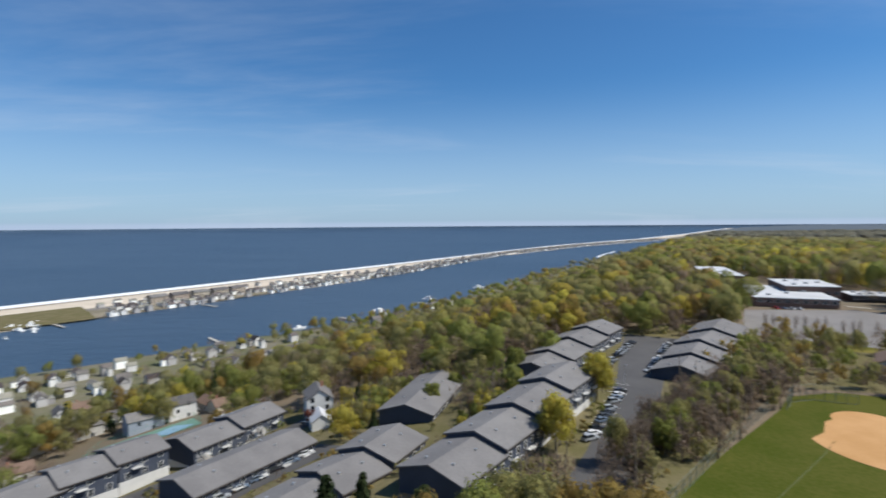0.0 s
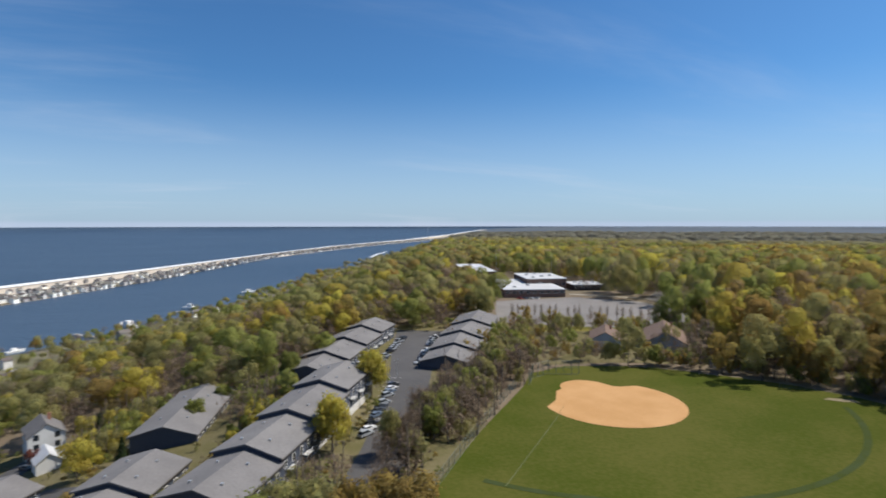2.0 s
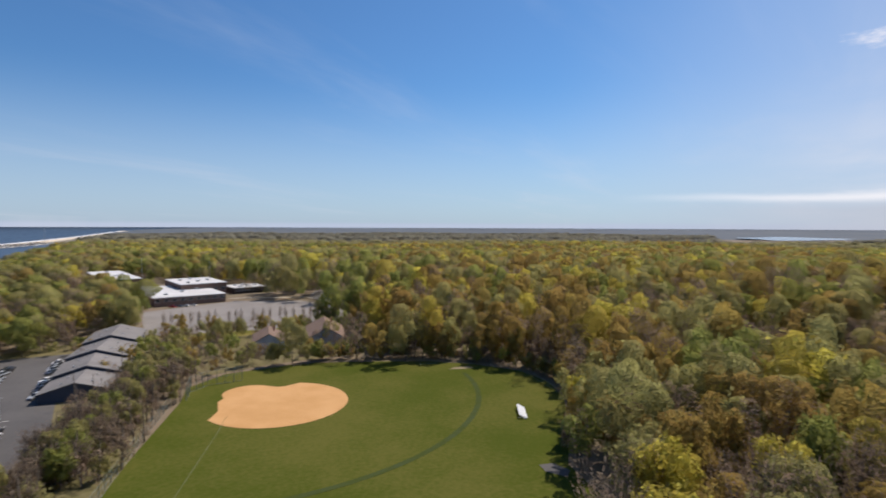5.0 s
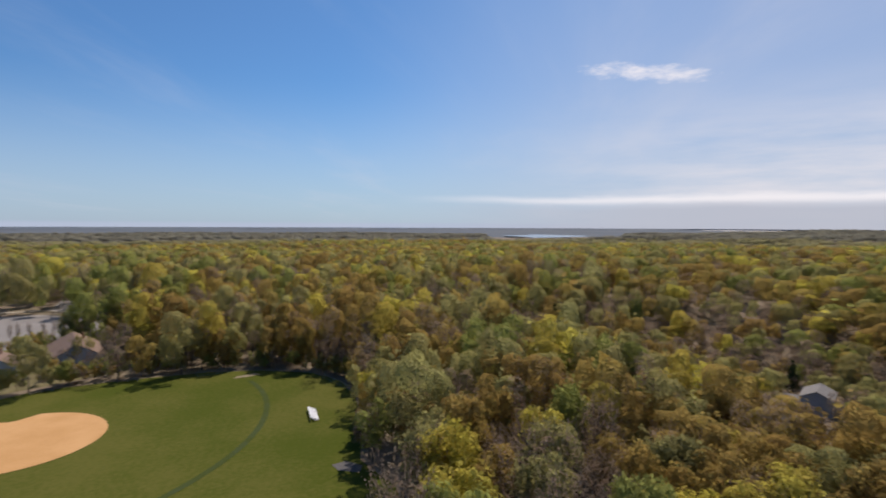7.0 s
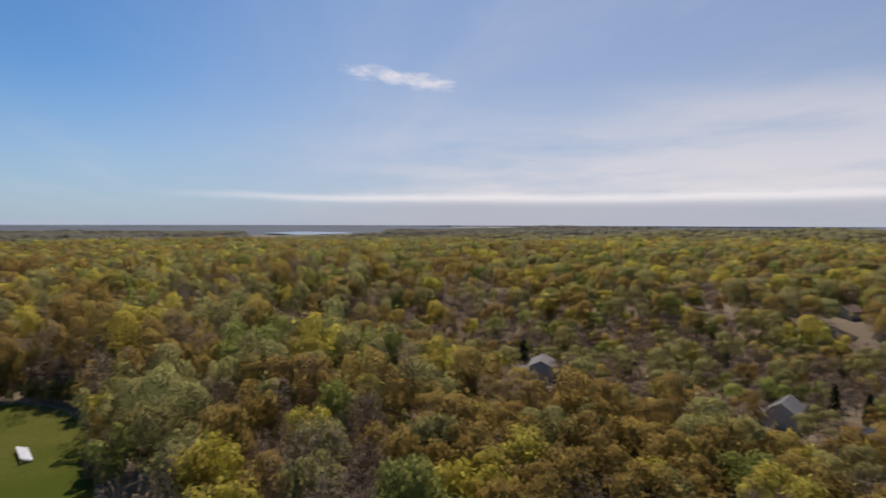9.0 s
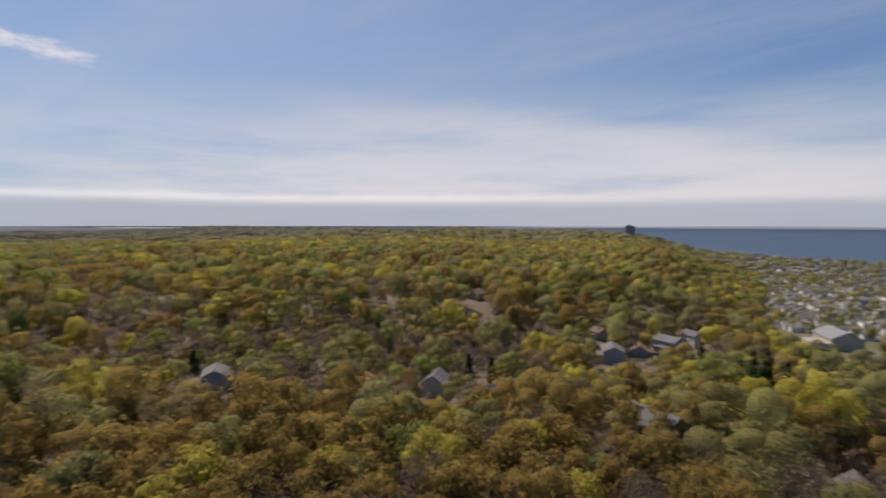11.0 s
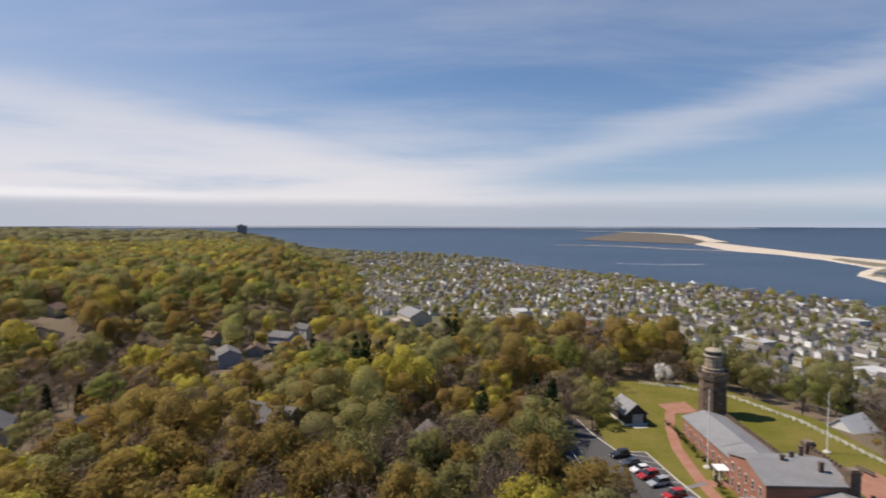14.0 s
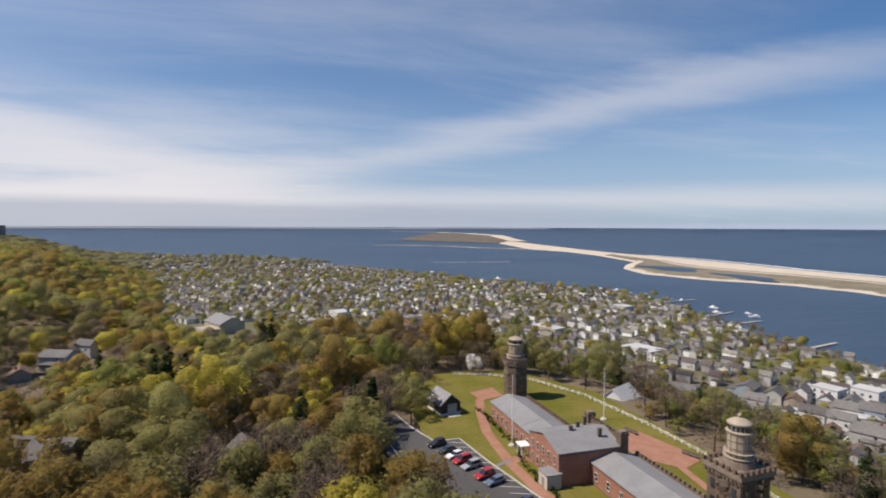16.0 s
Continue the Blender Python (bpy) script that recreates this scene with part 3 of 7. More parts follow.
def between(a, b, t):
    """A line at the share t of the way from line a to line b."""
    return [(p[0] * (1 - t) + q[0] * t, p[1] * (1 - t) + q[1] * t) for p, q in zip(a, b)]


bar_sheet("spit_ground", between(SPIT_NEAR, SPIT_SEA, 0.06)[3:], between(SPIT_NEAR, SPIT_SEA, 0.62)[3:], 1.4, DUNE, "scrub and built-up ground behind the beach", "ground", 0.55, False)
bar_sheet("spit_meadow", between(SPIT_NEAR, SPIT_SEA, 0.05)[1:5] + [(-402, 628)], between(SPIT_NEAR, SPIT_SEA, 0.66)[1:5] + [(-486, 722)], 1.75, YARD, "green meadow behind the beach", "ground", 0.6, False)
HOOK_NEAR = [(-849, -499), (-891, -640), (-874, -748), (-790, -880), (-753, -1014), (-801, -1160), (-894, -1268), (-988, -1330), (-1090, -1686), (-1121, -1965), (-1070, -2235), (-1251, -3019)]
HOOK_SEA = [(-1265, -748), (-1250, -850), (-1258, -1049), (-1280, -1150), (-1299, -1277), (-1310, -1400), (-1318, -1514), (-1300, -1700), (-1289, -1830), (-1313, -2176), (-1389, -2556), (-1562, -3539)]
bar_sheet("sand_hook", HOOK_NEAR, HOOK_SEA, 1.4, SAND, "long sandy hook of land with beaches on both sides", "beach", 0.8)
bar_sheet("hook_scrub", between(HOOK_NEAR, HOOK_SEA, 0.10)[:9], between(HOOK_NEAR, HOOK_SEA, 0.62)[:9], 1.6, DUNE, "dry scrub and dune grass along the hook", "ground", 0.85, False)
bar_sheet("hook_thicket", [(-802, -3835), (-1003, -3397), (-1251, -3019)], [(-2265, -7675), (-2148, -5228), (-1562, -3539)], 2.0, surface("hook_thicket", (0.11, 0.092, 0.070), (0.155, 0.13, 0.10), 0.01, 0.95, fine=0.05), "dark low scrub on the far hook", "scrub", 4.0, False)
strip("far_beach", [(-1500, -3300), (-1680, -3900), (-1900, -4500), (-2148, -5228), (-2341, -6640), (-2200, -7900), (-1700, -8600)], 150, 0, SAND, "pale beach along the far hook", "beach", z=4.0)
strip("sand_tip", [(-1080, -2260), (-895, -2459), (-794, -2691), (-640, -2800), (-466, -2844)], 34, 0, SAND, "thin sand tip reaching into the bay", "beach", z=1.0)


def lagoon(name, cx, cy, rx, ry, turn, label):
    pts = []
    for k in range(28):
        a = 2 * math.pi * k / 28
        q = 1 + 0.16 * math.sin(3 * a + cx) + 0.08 * math.sin(5 * a)
        x, y = rx * q * math.cos(a), ry * q * math.sin(a)
        c, s = math.cos(radians(turn)), math.sin(radians(turn))
        pts.append((cx + c * x - s * y, cy + s * x + c * y))
    return patch(pts, 0, 60, SEA, name, label, "water", flat=2.9)


lagoon("lagoon", -925, -1126, 48, 100, -4, "shallow lagoon on the sandy hook")
lagoon("lagoon", -925, -895, 30, 95, -10, "narrow lagoon on the sandy hook")
for k, (off, wide) in enumerate(((1.03, 46), (1.13, 16))):
    strip("surf", between(SPIT_NEAR, SPIT_SEA, off), wide, 0, FOAM, "white surf breaking along the beach", "surf", z=0.35 + 0.1 * k)
strip("surf", between(HOOK_NEAR, HOOK_SEA, 1.01)[:8], 16, 0, FOAM, "white surf breaking along the hook", "surf", z=0.35)
strip("wet_sand", between(SPIT_NEAR, SPIT_SEA, 0.93), 16, 0, WET_SAND, "damp sand along the tide line", "beach", z=1.6)
strip("coast_road", between(SPIT_NEAR, SPIT_SEA, 0.40)[1:], 12, 0, OLD_ASPHALT, "straight coast road along the spit", "road", z=2.2)
strip("hook_road", between(HOOK_NEAR, HOOK_SEA, 0.55)[:7], 12, 0, OLD_ASPHALT, "pale road along the hook", "road", z=2.75)

# far river and lake to the west, beyond the woods
for name, x0, y0, rx, ry, tn in (("far_river", 5600, 5200, 1500, 140, -42), ("far_inlet", 7600, 2600, 1700, 200, -70)):
    ring = [(x0 + rx * math.cos(a) * math.cos(radians(tn)) - ry * math.sin(a) * math.sin(radians(tn)), y0 + rx * math.cos(a) * math.sin(radians(tn)) + ry * math.sin(a) * math.cos(radians(tn))) for a in np.arange(0, 2 * math.pi, 0.3)]
    hi = max(float(ground(x, y)) for x, y in ring) + 13
    patch(ring, 0, 400, PALE_WATER, name, "pale water of a distant river", "water", flat=hi)

ring = [(2850 + 400 * math.cos(a) * (1 + 0.25 * math.sin(3 * a)), -70 + 200 * math.sin(a) * (1 + 0.2 * math.cos(4 * a))) for a in np.arange(0, 2 * math.pi, 0.15)]
patch(ring, 0, 60, PALE_WATER, "far_lake", "pale water of a distant lake", "water", flat=57.0)

# low land across the bay, far off; its bright haze is a flat emission
FAR_SHORE = bpy.data.materials.new("glowing_far_shore")
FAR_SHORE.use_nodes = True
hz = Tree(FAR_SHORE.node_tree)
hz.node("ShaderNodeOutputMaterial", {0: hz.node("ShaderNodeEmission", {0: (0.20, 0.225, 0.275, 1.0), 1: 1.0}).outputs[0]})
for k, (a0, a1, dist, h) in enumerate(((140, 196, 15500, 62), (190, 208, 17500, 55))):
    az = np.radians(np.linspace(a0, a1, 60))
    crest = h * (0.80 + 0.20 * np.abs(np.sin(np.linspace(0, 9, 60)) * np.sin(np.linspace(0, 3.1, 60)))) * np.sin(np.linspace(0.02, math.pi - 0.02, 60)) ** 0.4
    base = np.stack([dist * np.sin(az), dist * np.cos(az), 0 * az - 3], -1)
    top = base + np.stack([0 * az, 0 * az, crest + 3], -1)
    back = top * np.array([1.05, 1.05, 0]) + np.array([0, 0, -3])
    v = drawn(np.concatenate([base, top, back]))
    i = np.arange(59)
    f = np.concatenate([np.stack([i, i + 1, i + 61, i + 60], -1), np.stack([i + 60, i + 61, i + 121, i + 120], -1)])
    setting("backdrop", soup("glowing_far_shore", v, f, FAR_SHORE), "low shore across the bay, its haze given as a glow", "distance")

# ---- clearings, where no wood grows ----
FIELD_EDGE = [(98, 156), (70, 130), (44, 104), (22, 72), (30, 34), (70, 18), (106, 26), (120, 40), (142, 47), (166, 57), (181, 68), (189, 82), (188, 102), (182, 120), (166, 144), (152, 160), (126, 172), (108, 168)]
ROAD_EDGE = [(14, 92), (34, 128), (50, 162), (62, 192), (76, 232), (90, 266), (112, 253), (85, 204), (68, 168), (50, 132), (29, 92)]
SCHOOL_LOT = [(149, 264), (168, 302), (188, 336), (250, 328), (278, 292), (272, 232), (230, 212), (190, 230)]
STATION_LAWN = [(-36, -160), (-34, -122), (-44, -92), (-46, -60), (-60, -48), (-96, -52), (-96, -150), (-80, -182), (-52, -184)]
STATION_LOT = [(-25, -152), (-31, -146), (-36, -125.5), (-42, -125.5), (-44, -112), (-47.5, -95), (-52.5, -72), (-58, -50), (-38, -44), (-29, -72), (-24, -106), (-23, -130)]
CONDO_YARD = [(-140, 92), (-128, 128), (-96, 172), (-62, 206), (-36, 200), (-8, 216), (8, 186), (34, 206), (70, 268), (100, 262), (150, 268), (148, 240), (96, 168), (36, 90), (-30, 86), (-90, 90)]
CLEARINGS = [[(126, 226), (150, 276), (216, 232), (290, 242), (262, 214), (214, 206), (176, 214), (150, 208)], [(-22, -112), (-28, -70), (-36, -30), (-110, -20), (-110, -60), (-50, -60)], FIELD_EDGE, ROAD_EDGE, SCHOOL_LOT, STATION_LAWN, STATION_LOT, CONDO_YARD,
             [(190, 338), (250, 326), (310, 350), (304, 440), (300, 590), (246, 570), (212, 450)],  # school
             [(98, 162), (130, 172), (146, 166), (160, 152), (180, 142), (214, 178), (190, 228), (158, 220), (128, 214), (108, 190)],  # brown-roofed houses
             [(-104, 160), (-150, 168), (-158, 205), (-150, 225), (-105, 248), (-78, 236), (-84, 190)],  # courts and pool
             [(1650, 150), (3500, 330), (3500, -560), (1650, -260)],  # far lake
             [(40, -610), (5, -560), (40, -520), (95, -530), (110, -590)]]  # hall in the town


# lone houses in the woods: x, y, free radius
GLADES = [(158, 186, 11), (166, 195, 12), (186, 180, 15), (48, -131, 7), (7, -124, 7), (66, -185, 9), (132, -295, 12), (126, -318, 12), (118, -346, 12), (115, -380, 11), (190, -164, 12), (180, -150, 9), (168, -184, 12), (157, -172, 9), (144, -200, 13), (134, -186, 9), (253, -120, 11), (240, -110, 9), (274, -78, 10), (246, -314, 10), (160, -336, 11), (137, -573, 12), (122, -280, 10), (112, -330, 9), (-105, -148, 11), (-45, 188, 13), (-40, 172, 8), (400, -330, 14), (-60, 232, 10), (-100, 300, 12), (120, -275, 12), (84, -322, 12), (160, -185, 10), (220, -108, 10)]


OPEN_HOUSES = [(132, -295), (126, -320), (118, -347), (115, -382), (190, -164), (168, -184), (144, -200), (253, -120), (274, -78), (66, -185), (246, -314), (160, -336)]


def clear_of_buildings(x, y):
    ok = np.ones(np.shape(x), bool)
    for hx, hy in OPEN_HOUSES:  # gardens on the uphill side of the houses in the hollow
        r = math.hypot(hx, hy)
        along, aside = ((hx - x) * hx + (hy - y) * hy) / r, np.abs((x - hx) * hy - (y - hy) * hx) / r
        ok &= ~((along > 0) & (along < 60) & (aside < 9.0))
    for cx, cy, r in GLADES:
        ok &= np.hypot(x - cx, y - cy) > r
    for c in CLEARINGS:
        ok &= ~inside(x, y, c)
    return ok


# ---- trees ----
def crown(seed, puffs, leaves, kind, size, seg=6):
    """A crown about 1 wide each way: rounded, uneven masses of foliage with loose clumps of leaves standing out of them. Corners and four-sided faces."""
    g = np.random.default_rng(seed)
    n = np.arange(puffs)
    pz = np.array([0.1]) if puffs == 1 else -0.62 + 1.42 * (n + g.uniform(0.2, 0.8, puffs)) / puffs
    around = n * 2.4 + g.uniform(-0.6, 0.6, puffs)
    wide = np.where(pz > 0, np.sqrt(np.clip(1 - pz**2, 0, 1)), 1 + 0.55 * pz) * g.uniform(0.40, 0.72, puffs) * (0.35 if puffs < 3 else 1.0)
    pc = np.stack([wide * np.cos(around), wide * np.sin(around), pz * 0.86], -1)
    pr = g.uniform(0.26, 0.44, puffs) * (2.3 if puffs == 1 else (1.9 if puffs == 2 else (1.25 if puffs < 9 else 0.92)))
    if kind in ("blossom", "pink", "redbud"):
        pr = pr * g.uniform(0.35, 0.85, puffs)
        pc[:, 2] *= 0.7
    if kind == "pine":
        pc[:, 2] = np.linspace(-0.7, 1.1, puffs)
        wide = np.linspace(0.30, 0.06, puffs)
        pc[:, :2] *= 0.12
        pr = wide * 1.4
    levels = ((0.80, -0.62), (1.0, 0.0), (0.82, 0.52), (0.42, 0.88)) if puffs > 2 else ((0.9, -0.45), (1.0, 0.15), (0.55, 0.80))
    verts, faces = [], []
    for c, r in zip(pc, pr * 0.55 if kind == "bare" and puffs > 12 else (pr * 0.85 if kind == "bare" else pr)):
        n0 = len(verts)
        for q, z in levels:
            turn = g.uniform(0, 1)
            for k in range(seg):
                a = 2 * math.pi * (k + turn * 0.4) / seg
                j = r * g.uniform(0.68, 1.28)
                verts.append((c[0] + j * q * math.cos(a), c[1] + j * q * math.sin(a), c[2] + j * z * (1.6 if kind == "pine" else 0.95)))
        for k in range(len(levels) - 1):
            faces += [(n0 + k * seg + i, n0 + k * seg + (i + 1) % seg, n0 + (k + 1) * seg + (i + 1) % seg, n0 + (k + 1) * seg + i) for i in range(seg)]
        top = n0 + (len(levels) - 1) * seg
        faces += [(top, top + 1, top + 2, top + 3), (top, top + 3, top + 4, top + 5)] if seg == 6 else [(top, top + 1, top + 2, top + 3)]
    verts, faces = np.array(verts), np.array(faces)
    if leaves:
        who = g.integers(0, puffs, leaves)
        d = g.normal(size=(leaves, 3))
        d[:, 2] += 0.45
        d /= np.linalg.norm(d, axis=1, keepdims=True)
        p = pc[who] + d * (pr[who] * g.uniform(0.92, 1.38, leaves))[:, None]
        s = size * g.uniform(0.55, 1.35, (leaves, 1))
        lean = d + g.normal(size=(leaves, 3)) * 0.45
        lean /= np.linalg.norm(lean, axis=1, keepdims=True)
        u = np.cross(lean, g.normal(size=(leaves, 3)))
        u /= np.linalg.norm(u, axis=1, keepdims=True) + 1e-9
        q = np.cross(lean, u)
        if kind == "bare":  # slender sprays of twigs that point up and out
            u = d * 0.7 + np.array([0, 0, 0.8]) + g.normal(size=(leaves, 3)) * 0.35
            u /= np.linalg.norm(u, axis=1, keepdims=True)
            q = np.cross(u, g.normal(size=(leaves, 3)))
            q /= np.linalg.norm(q, axis=1, keepdims=True) + 1e-9
            u, q = u * 1.9, q * 0.22
        lv = np.stack([p - u * s, p - q * s * g.uniform(0.7, 1.2, (leaves, 1)), p + u * s * g.uniform(0.7, 1.2, (leaves, 1)), p + q * s], 1).reshape(-1, 3)
        faces = np.concatenate([faces, np.arange(4 * leaves).reshape(-1, 4) + len(verts)])
        verts = np.concatenate([verts, lv])
    return verts, faces


def wood_field(cell, r0, r1, a0=-50.0, a1=245.0, seed=5):
    """Jittered stands for trees between two distances, inside the swept angle."""
    g = np.random.default_rng(seed)
    n = int(2 * r1 / cell) + 1
    x, y = np.meshgrid((np.arange(n) - n / 2) * cell, (np.arange(n) - n / 2) * cell)
    x, y = x.ravel() + g.uniform(-0.5, 0.5, n * n) * cell, y.ravel() + g.uniform(-0.5, 0.5, n * n) * cell
    r, az = np.hypot(x, y), (np.degrees(np.arctan2(x, y)) + 110) % 360 - 110
    ok = (r > r0) & (r < r1) & (az > a0) & (az < a1)
    return x[ok], y[ok]


def wooded(x, y, g):
    """Which stands carry a tree: dense on the hills, thin on the lower slopes and in the town."""
    land = inside(x, y, SHORE)
    top = inside(x, y, CREST)
    low = ~inside(x, y, FOOT)
    share = np.where(top, 0.99, np.where(low, 0.56, 0.95))
    share = np.where((x < -95) & (x > -330) & (y > -330) & (y < 20), np.where(low, 0.60, 0.85), share)
    east = (y > 60) & ~top
    share = np.where(east, np.where(np.degrees(np.arctan2(x, y)) > -14, 0.92, np.where(low, 0.30, 0.50)), share)
    belt_strip = line_distance(x, y, [(30, 100), (70, 141), (112, 182)]) < 14
    return land & (g.uniform(size=len(x)) < share) & clear_of_buildings(x, y) & ~belt_strip


def kinds_at(x, y, g):
    """The kind of each tree, in drifts: golden oaks to the north-west, browner to the south-west, greener towards the river."""
    drift = np.sin(x / 61 + 1) * np.sin(y / 53) + 0.6 * np.sin(x / 23 + y / 31)
    lot = np.clip(g.uniform(size=len(x)) + 0.13 * drift, 0, 0.999)
    az, r = (np.degrees(np.arctan2(x, y)) + 110) % 360 - 110, np.hypot(x, y)
    names = np.array(["bare", "oak", "olive", "maple", "green", "pine"], dtype=object)
    river = np.searchsorted([0.34, 0.40, 0.73, 0.80, 0.990, 1.0], lot)
    brown = np.searchsorted([0.34, 0.58, 0.78, 0.90, 0.992, 1.0], lot)
    gold = np.searchsorted([0.20, 0.72, 0.77, 0.95, 0.99, 1.0], lot)
    hollow = np.searchsorted([0.58, 0.68, 0.84, 0.90, 0.95, 1.0], lot)
    town = np.searchsorted([0.46, 0.50, 0.80, 0.84, 0.97, 1.0], lot)
    mixed = np.searchsorted([0.26, 0.52, 0.76, 0.89, 0.985, 1.0], lot)
    pick = np.where(az < 48, river, np.where((az > 105) & (r < 1000), gold, brown))
    slope = np.searchsorted([0.22, 0.46, 0.68, 0.80, 0.985, 1.0], lot)
    pick = np.where((az > 105) & (r > 300) & (r < 1300) | (az > 48) & (r > 360 + 60 * drift) & (r < 1300), slope, pick)
    pick = np.where((line_distance(x, y, VALE) < 62) & (az > 100), hollow, pick)
    pick = np.where((az > 157 + 9 * np.sin(r / 60)) & (r < 700), mixed, pick)
    pick = np.where((az > 150) & ~inside(x, y, FOOT) | ((x < -95) & (y < 0)), town, pick)
    kinds = names[np.minimum(pick, 5)]
    return np.where((kinds == "pine") & (r > 330), "olive", kinds)


def trunk_mesh(seed, bare):
    """Trunk with limbs, for a tree 14 m high."""
    g = random.Random(seed)
    geo = Geo().bar((0, 0, -1.0), (0.1, 0, 5.2), 0.30, 0.22, 6).bar((0.1, 0, 5.2), (0.25, 0.1, 10.5), 0.22, 0.07, 5)
    for k in range(9 if bare else 6):
        a, z = g.uniform(0, 6.28), g.uniform(3.8, 8.5)
        e = (math.cos(a) * g.uniform(1.8, 3.4), math.sin(a) * g.uniform(1.8, 3.4), z + g.uniform(1.8, 4.4))
        geo.bar((0.1, 0, z), e, 0.11, 0.03, 4)
        for q in range(3 if bare else 1):
            b = a + g.uniform(-0.8, 0.8)
            geo.bar(tuple(0.5 * c + 0.5 * d for c, d in zip((0.1, 0, z), e)), (e[0] + math.cos(b) * 1.2, e[1] + math.sin(b) * 1.2, e[2] + g.uniform(0.2, 1.8)), 0.05, 0.02, 3)
    return geo.mesh("trunk", BARK)


CROWN_R, CROWN_Z = 5.5, 7.9
WORDS = {"olive": ("dull olive tree in bud", "tree"), "far": ("olive budding woods paled by painted haze", "woods"), "distant": ("grey-brown distant woods dulled by painted haze", "woods"), "oak": ("olive-gold oak just coming into leaf", "oak"), "maple": ("round yellow-green maple in spring leaf", "maple"), "green": ("fresh green deciduous tree", "tree"),
         "bare": ("grey-brown tree with bare spring twigs", "tree"), "pine": ("dark pointed evergreen among bare trees", "evergreen"), "blossom": ("small tree in white blossom", "blossom tree"),
         "redbud": ("tree with dull red buds", "tree"), "pink": ("small tree in pink blossom", "blossom tree")}
TREE_MODELS = {}


def twig_sprays(x, y, z, tall, n, seed):
    """Slender upright sprays of twigs in the lower half of each tree."""
    g = np.random.default_rng(seed + 700)
    m = len(x)
    a, r = g.uniform(0, 2 * math.pi, (m, n)), CROWN_R * 0.72 * np.sqrt(g.uniform(0, 1, (m, n)))
    base = np.stack([x[:, None] + r * np.cos(a), y[:, None] + r * np.sin(a), z[:, None] + tall[:, None] * g.uniform(1.5, 8.5, (m, n))], -1)
    up = np.stack([0.30 * np.cos(a), 0.30 * np.sin(a), 1 + 0 * a], -1) * (g.uniform(1.4, 3.4, (m, n)) * tall[:, None])[..., None]
    b = g.uniform(0, 2 * math.pi, (m, n))
    side = np.stack([np.cos(b), np.sin(b), 0 * b], -1) * g.uniform(0.10, 0.24, (m, n))[..., None]
    v = np.stack([base - side, base + side, base + up + side * 0.4, base + up - side * 0.4], 2).reshape(-1, 3)
    return v, np.arange(len(v)).reshape(-1, 4)


def stature(x, y):
    """How much taller the old woods round the field stand than those elsewhere."""
    az, r = (np.degrees(np.arctan2(x, y)) + 110) % 360 - 110, np.hypot(x, y)
    return 1 + 0.42 * smooth((az - 22) / 14) * (1 - smooth((az - 92) / 20)) * (1 - smooth((r - 420) / 500))


def tree_model(kind, k):
    key = (kind, k)
    if key not in TREE_MODELS:
        v, f = crown(100 + k * 7 + len(kind), 17, 1500 if kind != "bare" else 1100, kind, 0.060 if kind != "bare" else 0.090)
        v = v * np.array([CROWN_R, CROWN_R, 6.3]) + np.array([0.2, 0.1, CROWN_Z])
        top = soup("crown", v, f, LEAVES[kind])
        top.shade_smooth()
        v, f = twig_sprays(np.array([0.1]), np.array([0.0]), np.array([0.0]), np.array([1.0]), 160, k)
        TREE_MODELS[key] = (trunk_mesh(k, kind == "bare"), top, soup("understorey", v, f, LEAVES["bare"]))
    return TREE_MODELS[key]


def plant(x, y, kind, size=1.0, g=random.Random(3), high=None):
    """One tree of its own, with trunk and crown."""
    trunk, top, twigs = tree_model(kind, g.randrange(4))
    s = shrink(math.hypot(x, y))
    m = spot(x, y, -0.1, g.uniform(0, 360)) @ Matrix.Diagonal((size * s, size * s, (high or size) * s, 1))
    t = thing("tree", m, WORDS[kind][0], WORDS[kind][1], "trees")
    part("trunk", trunk, t)
    part("crown", top, t)
    if kind != "pine" and size > 0.5:
        part("understorey", twigs, t, "grey-brown bare lower growth")
    return t


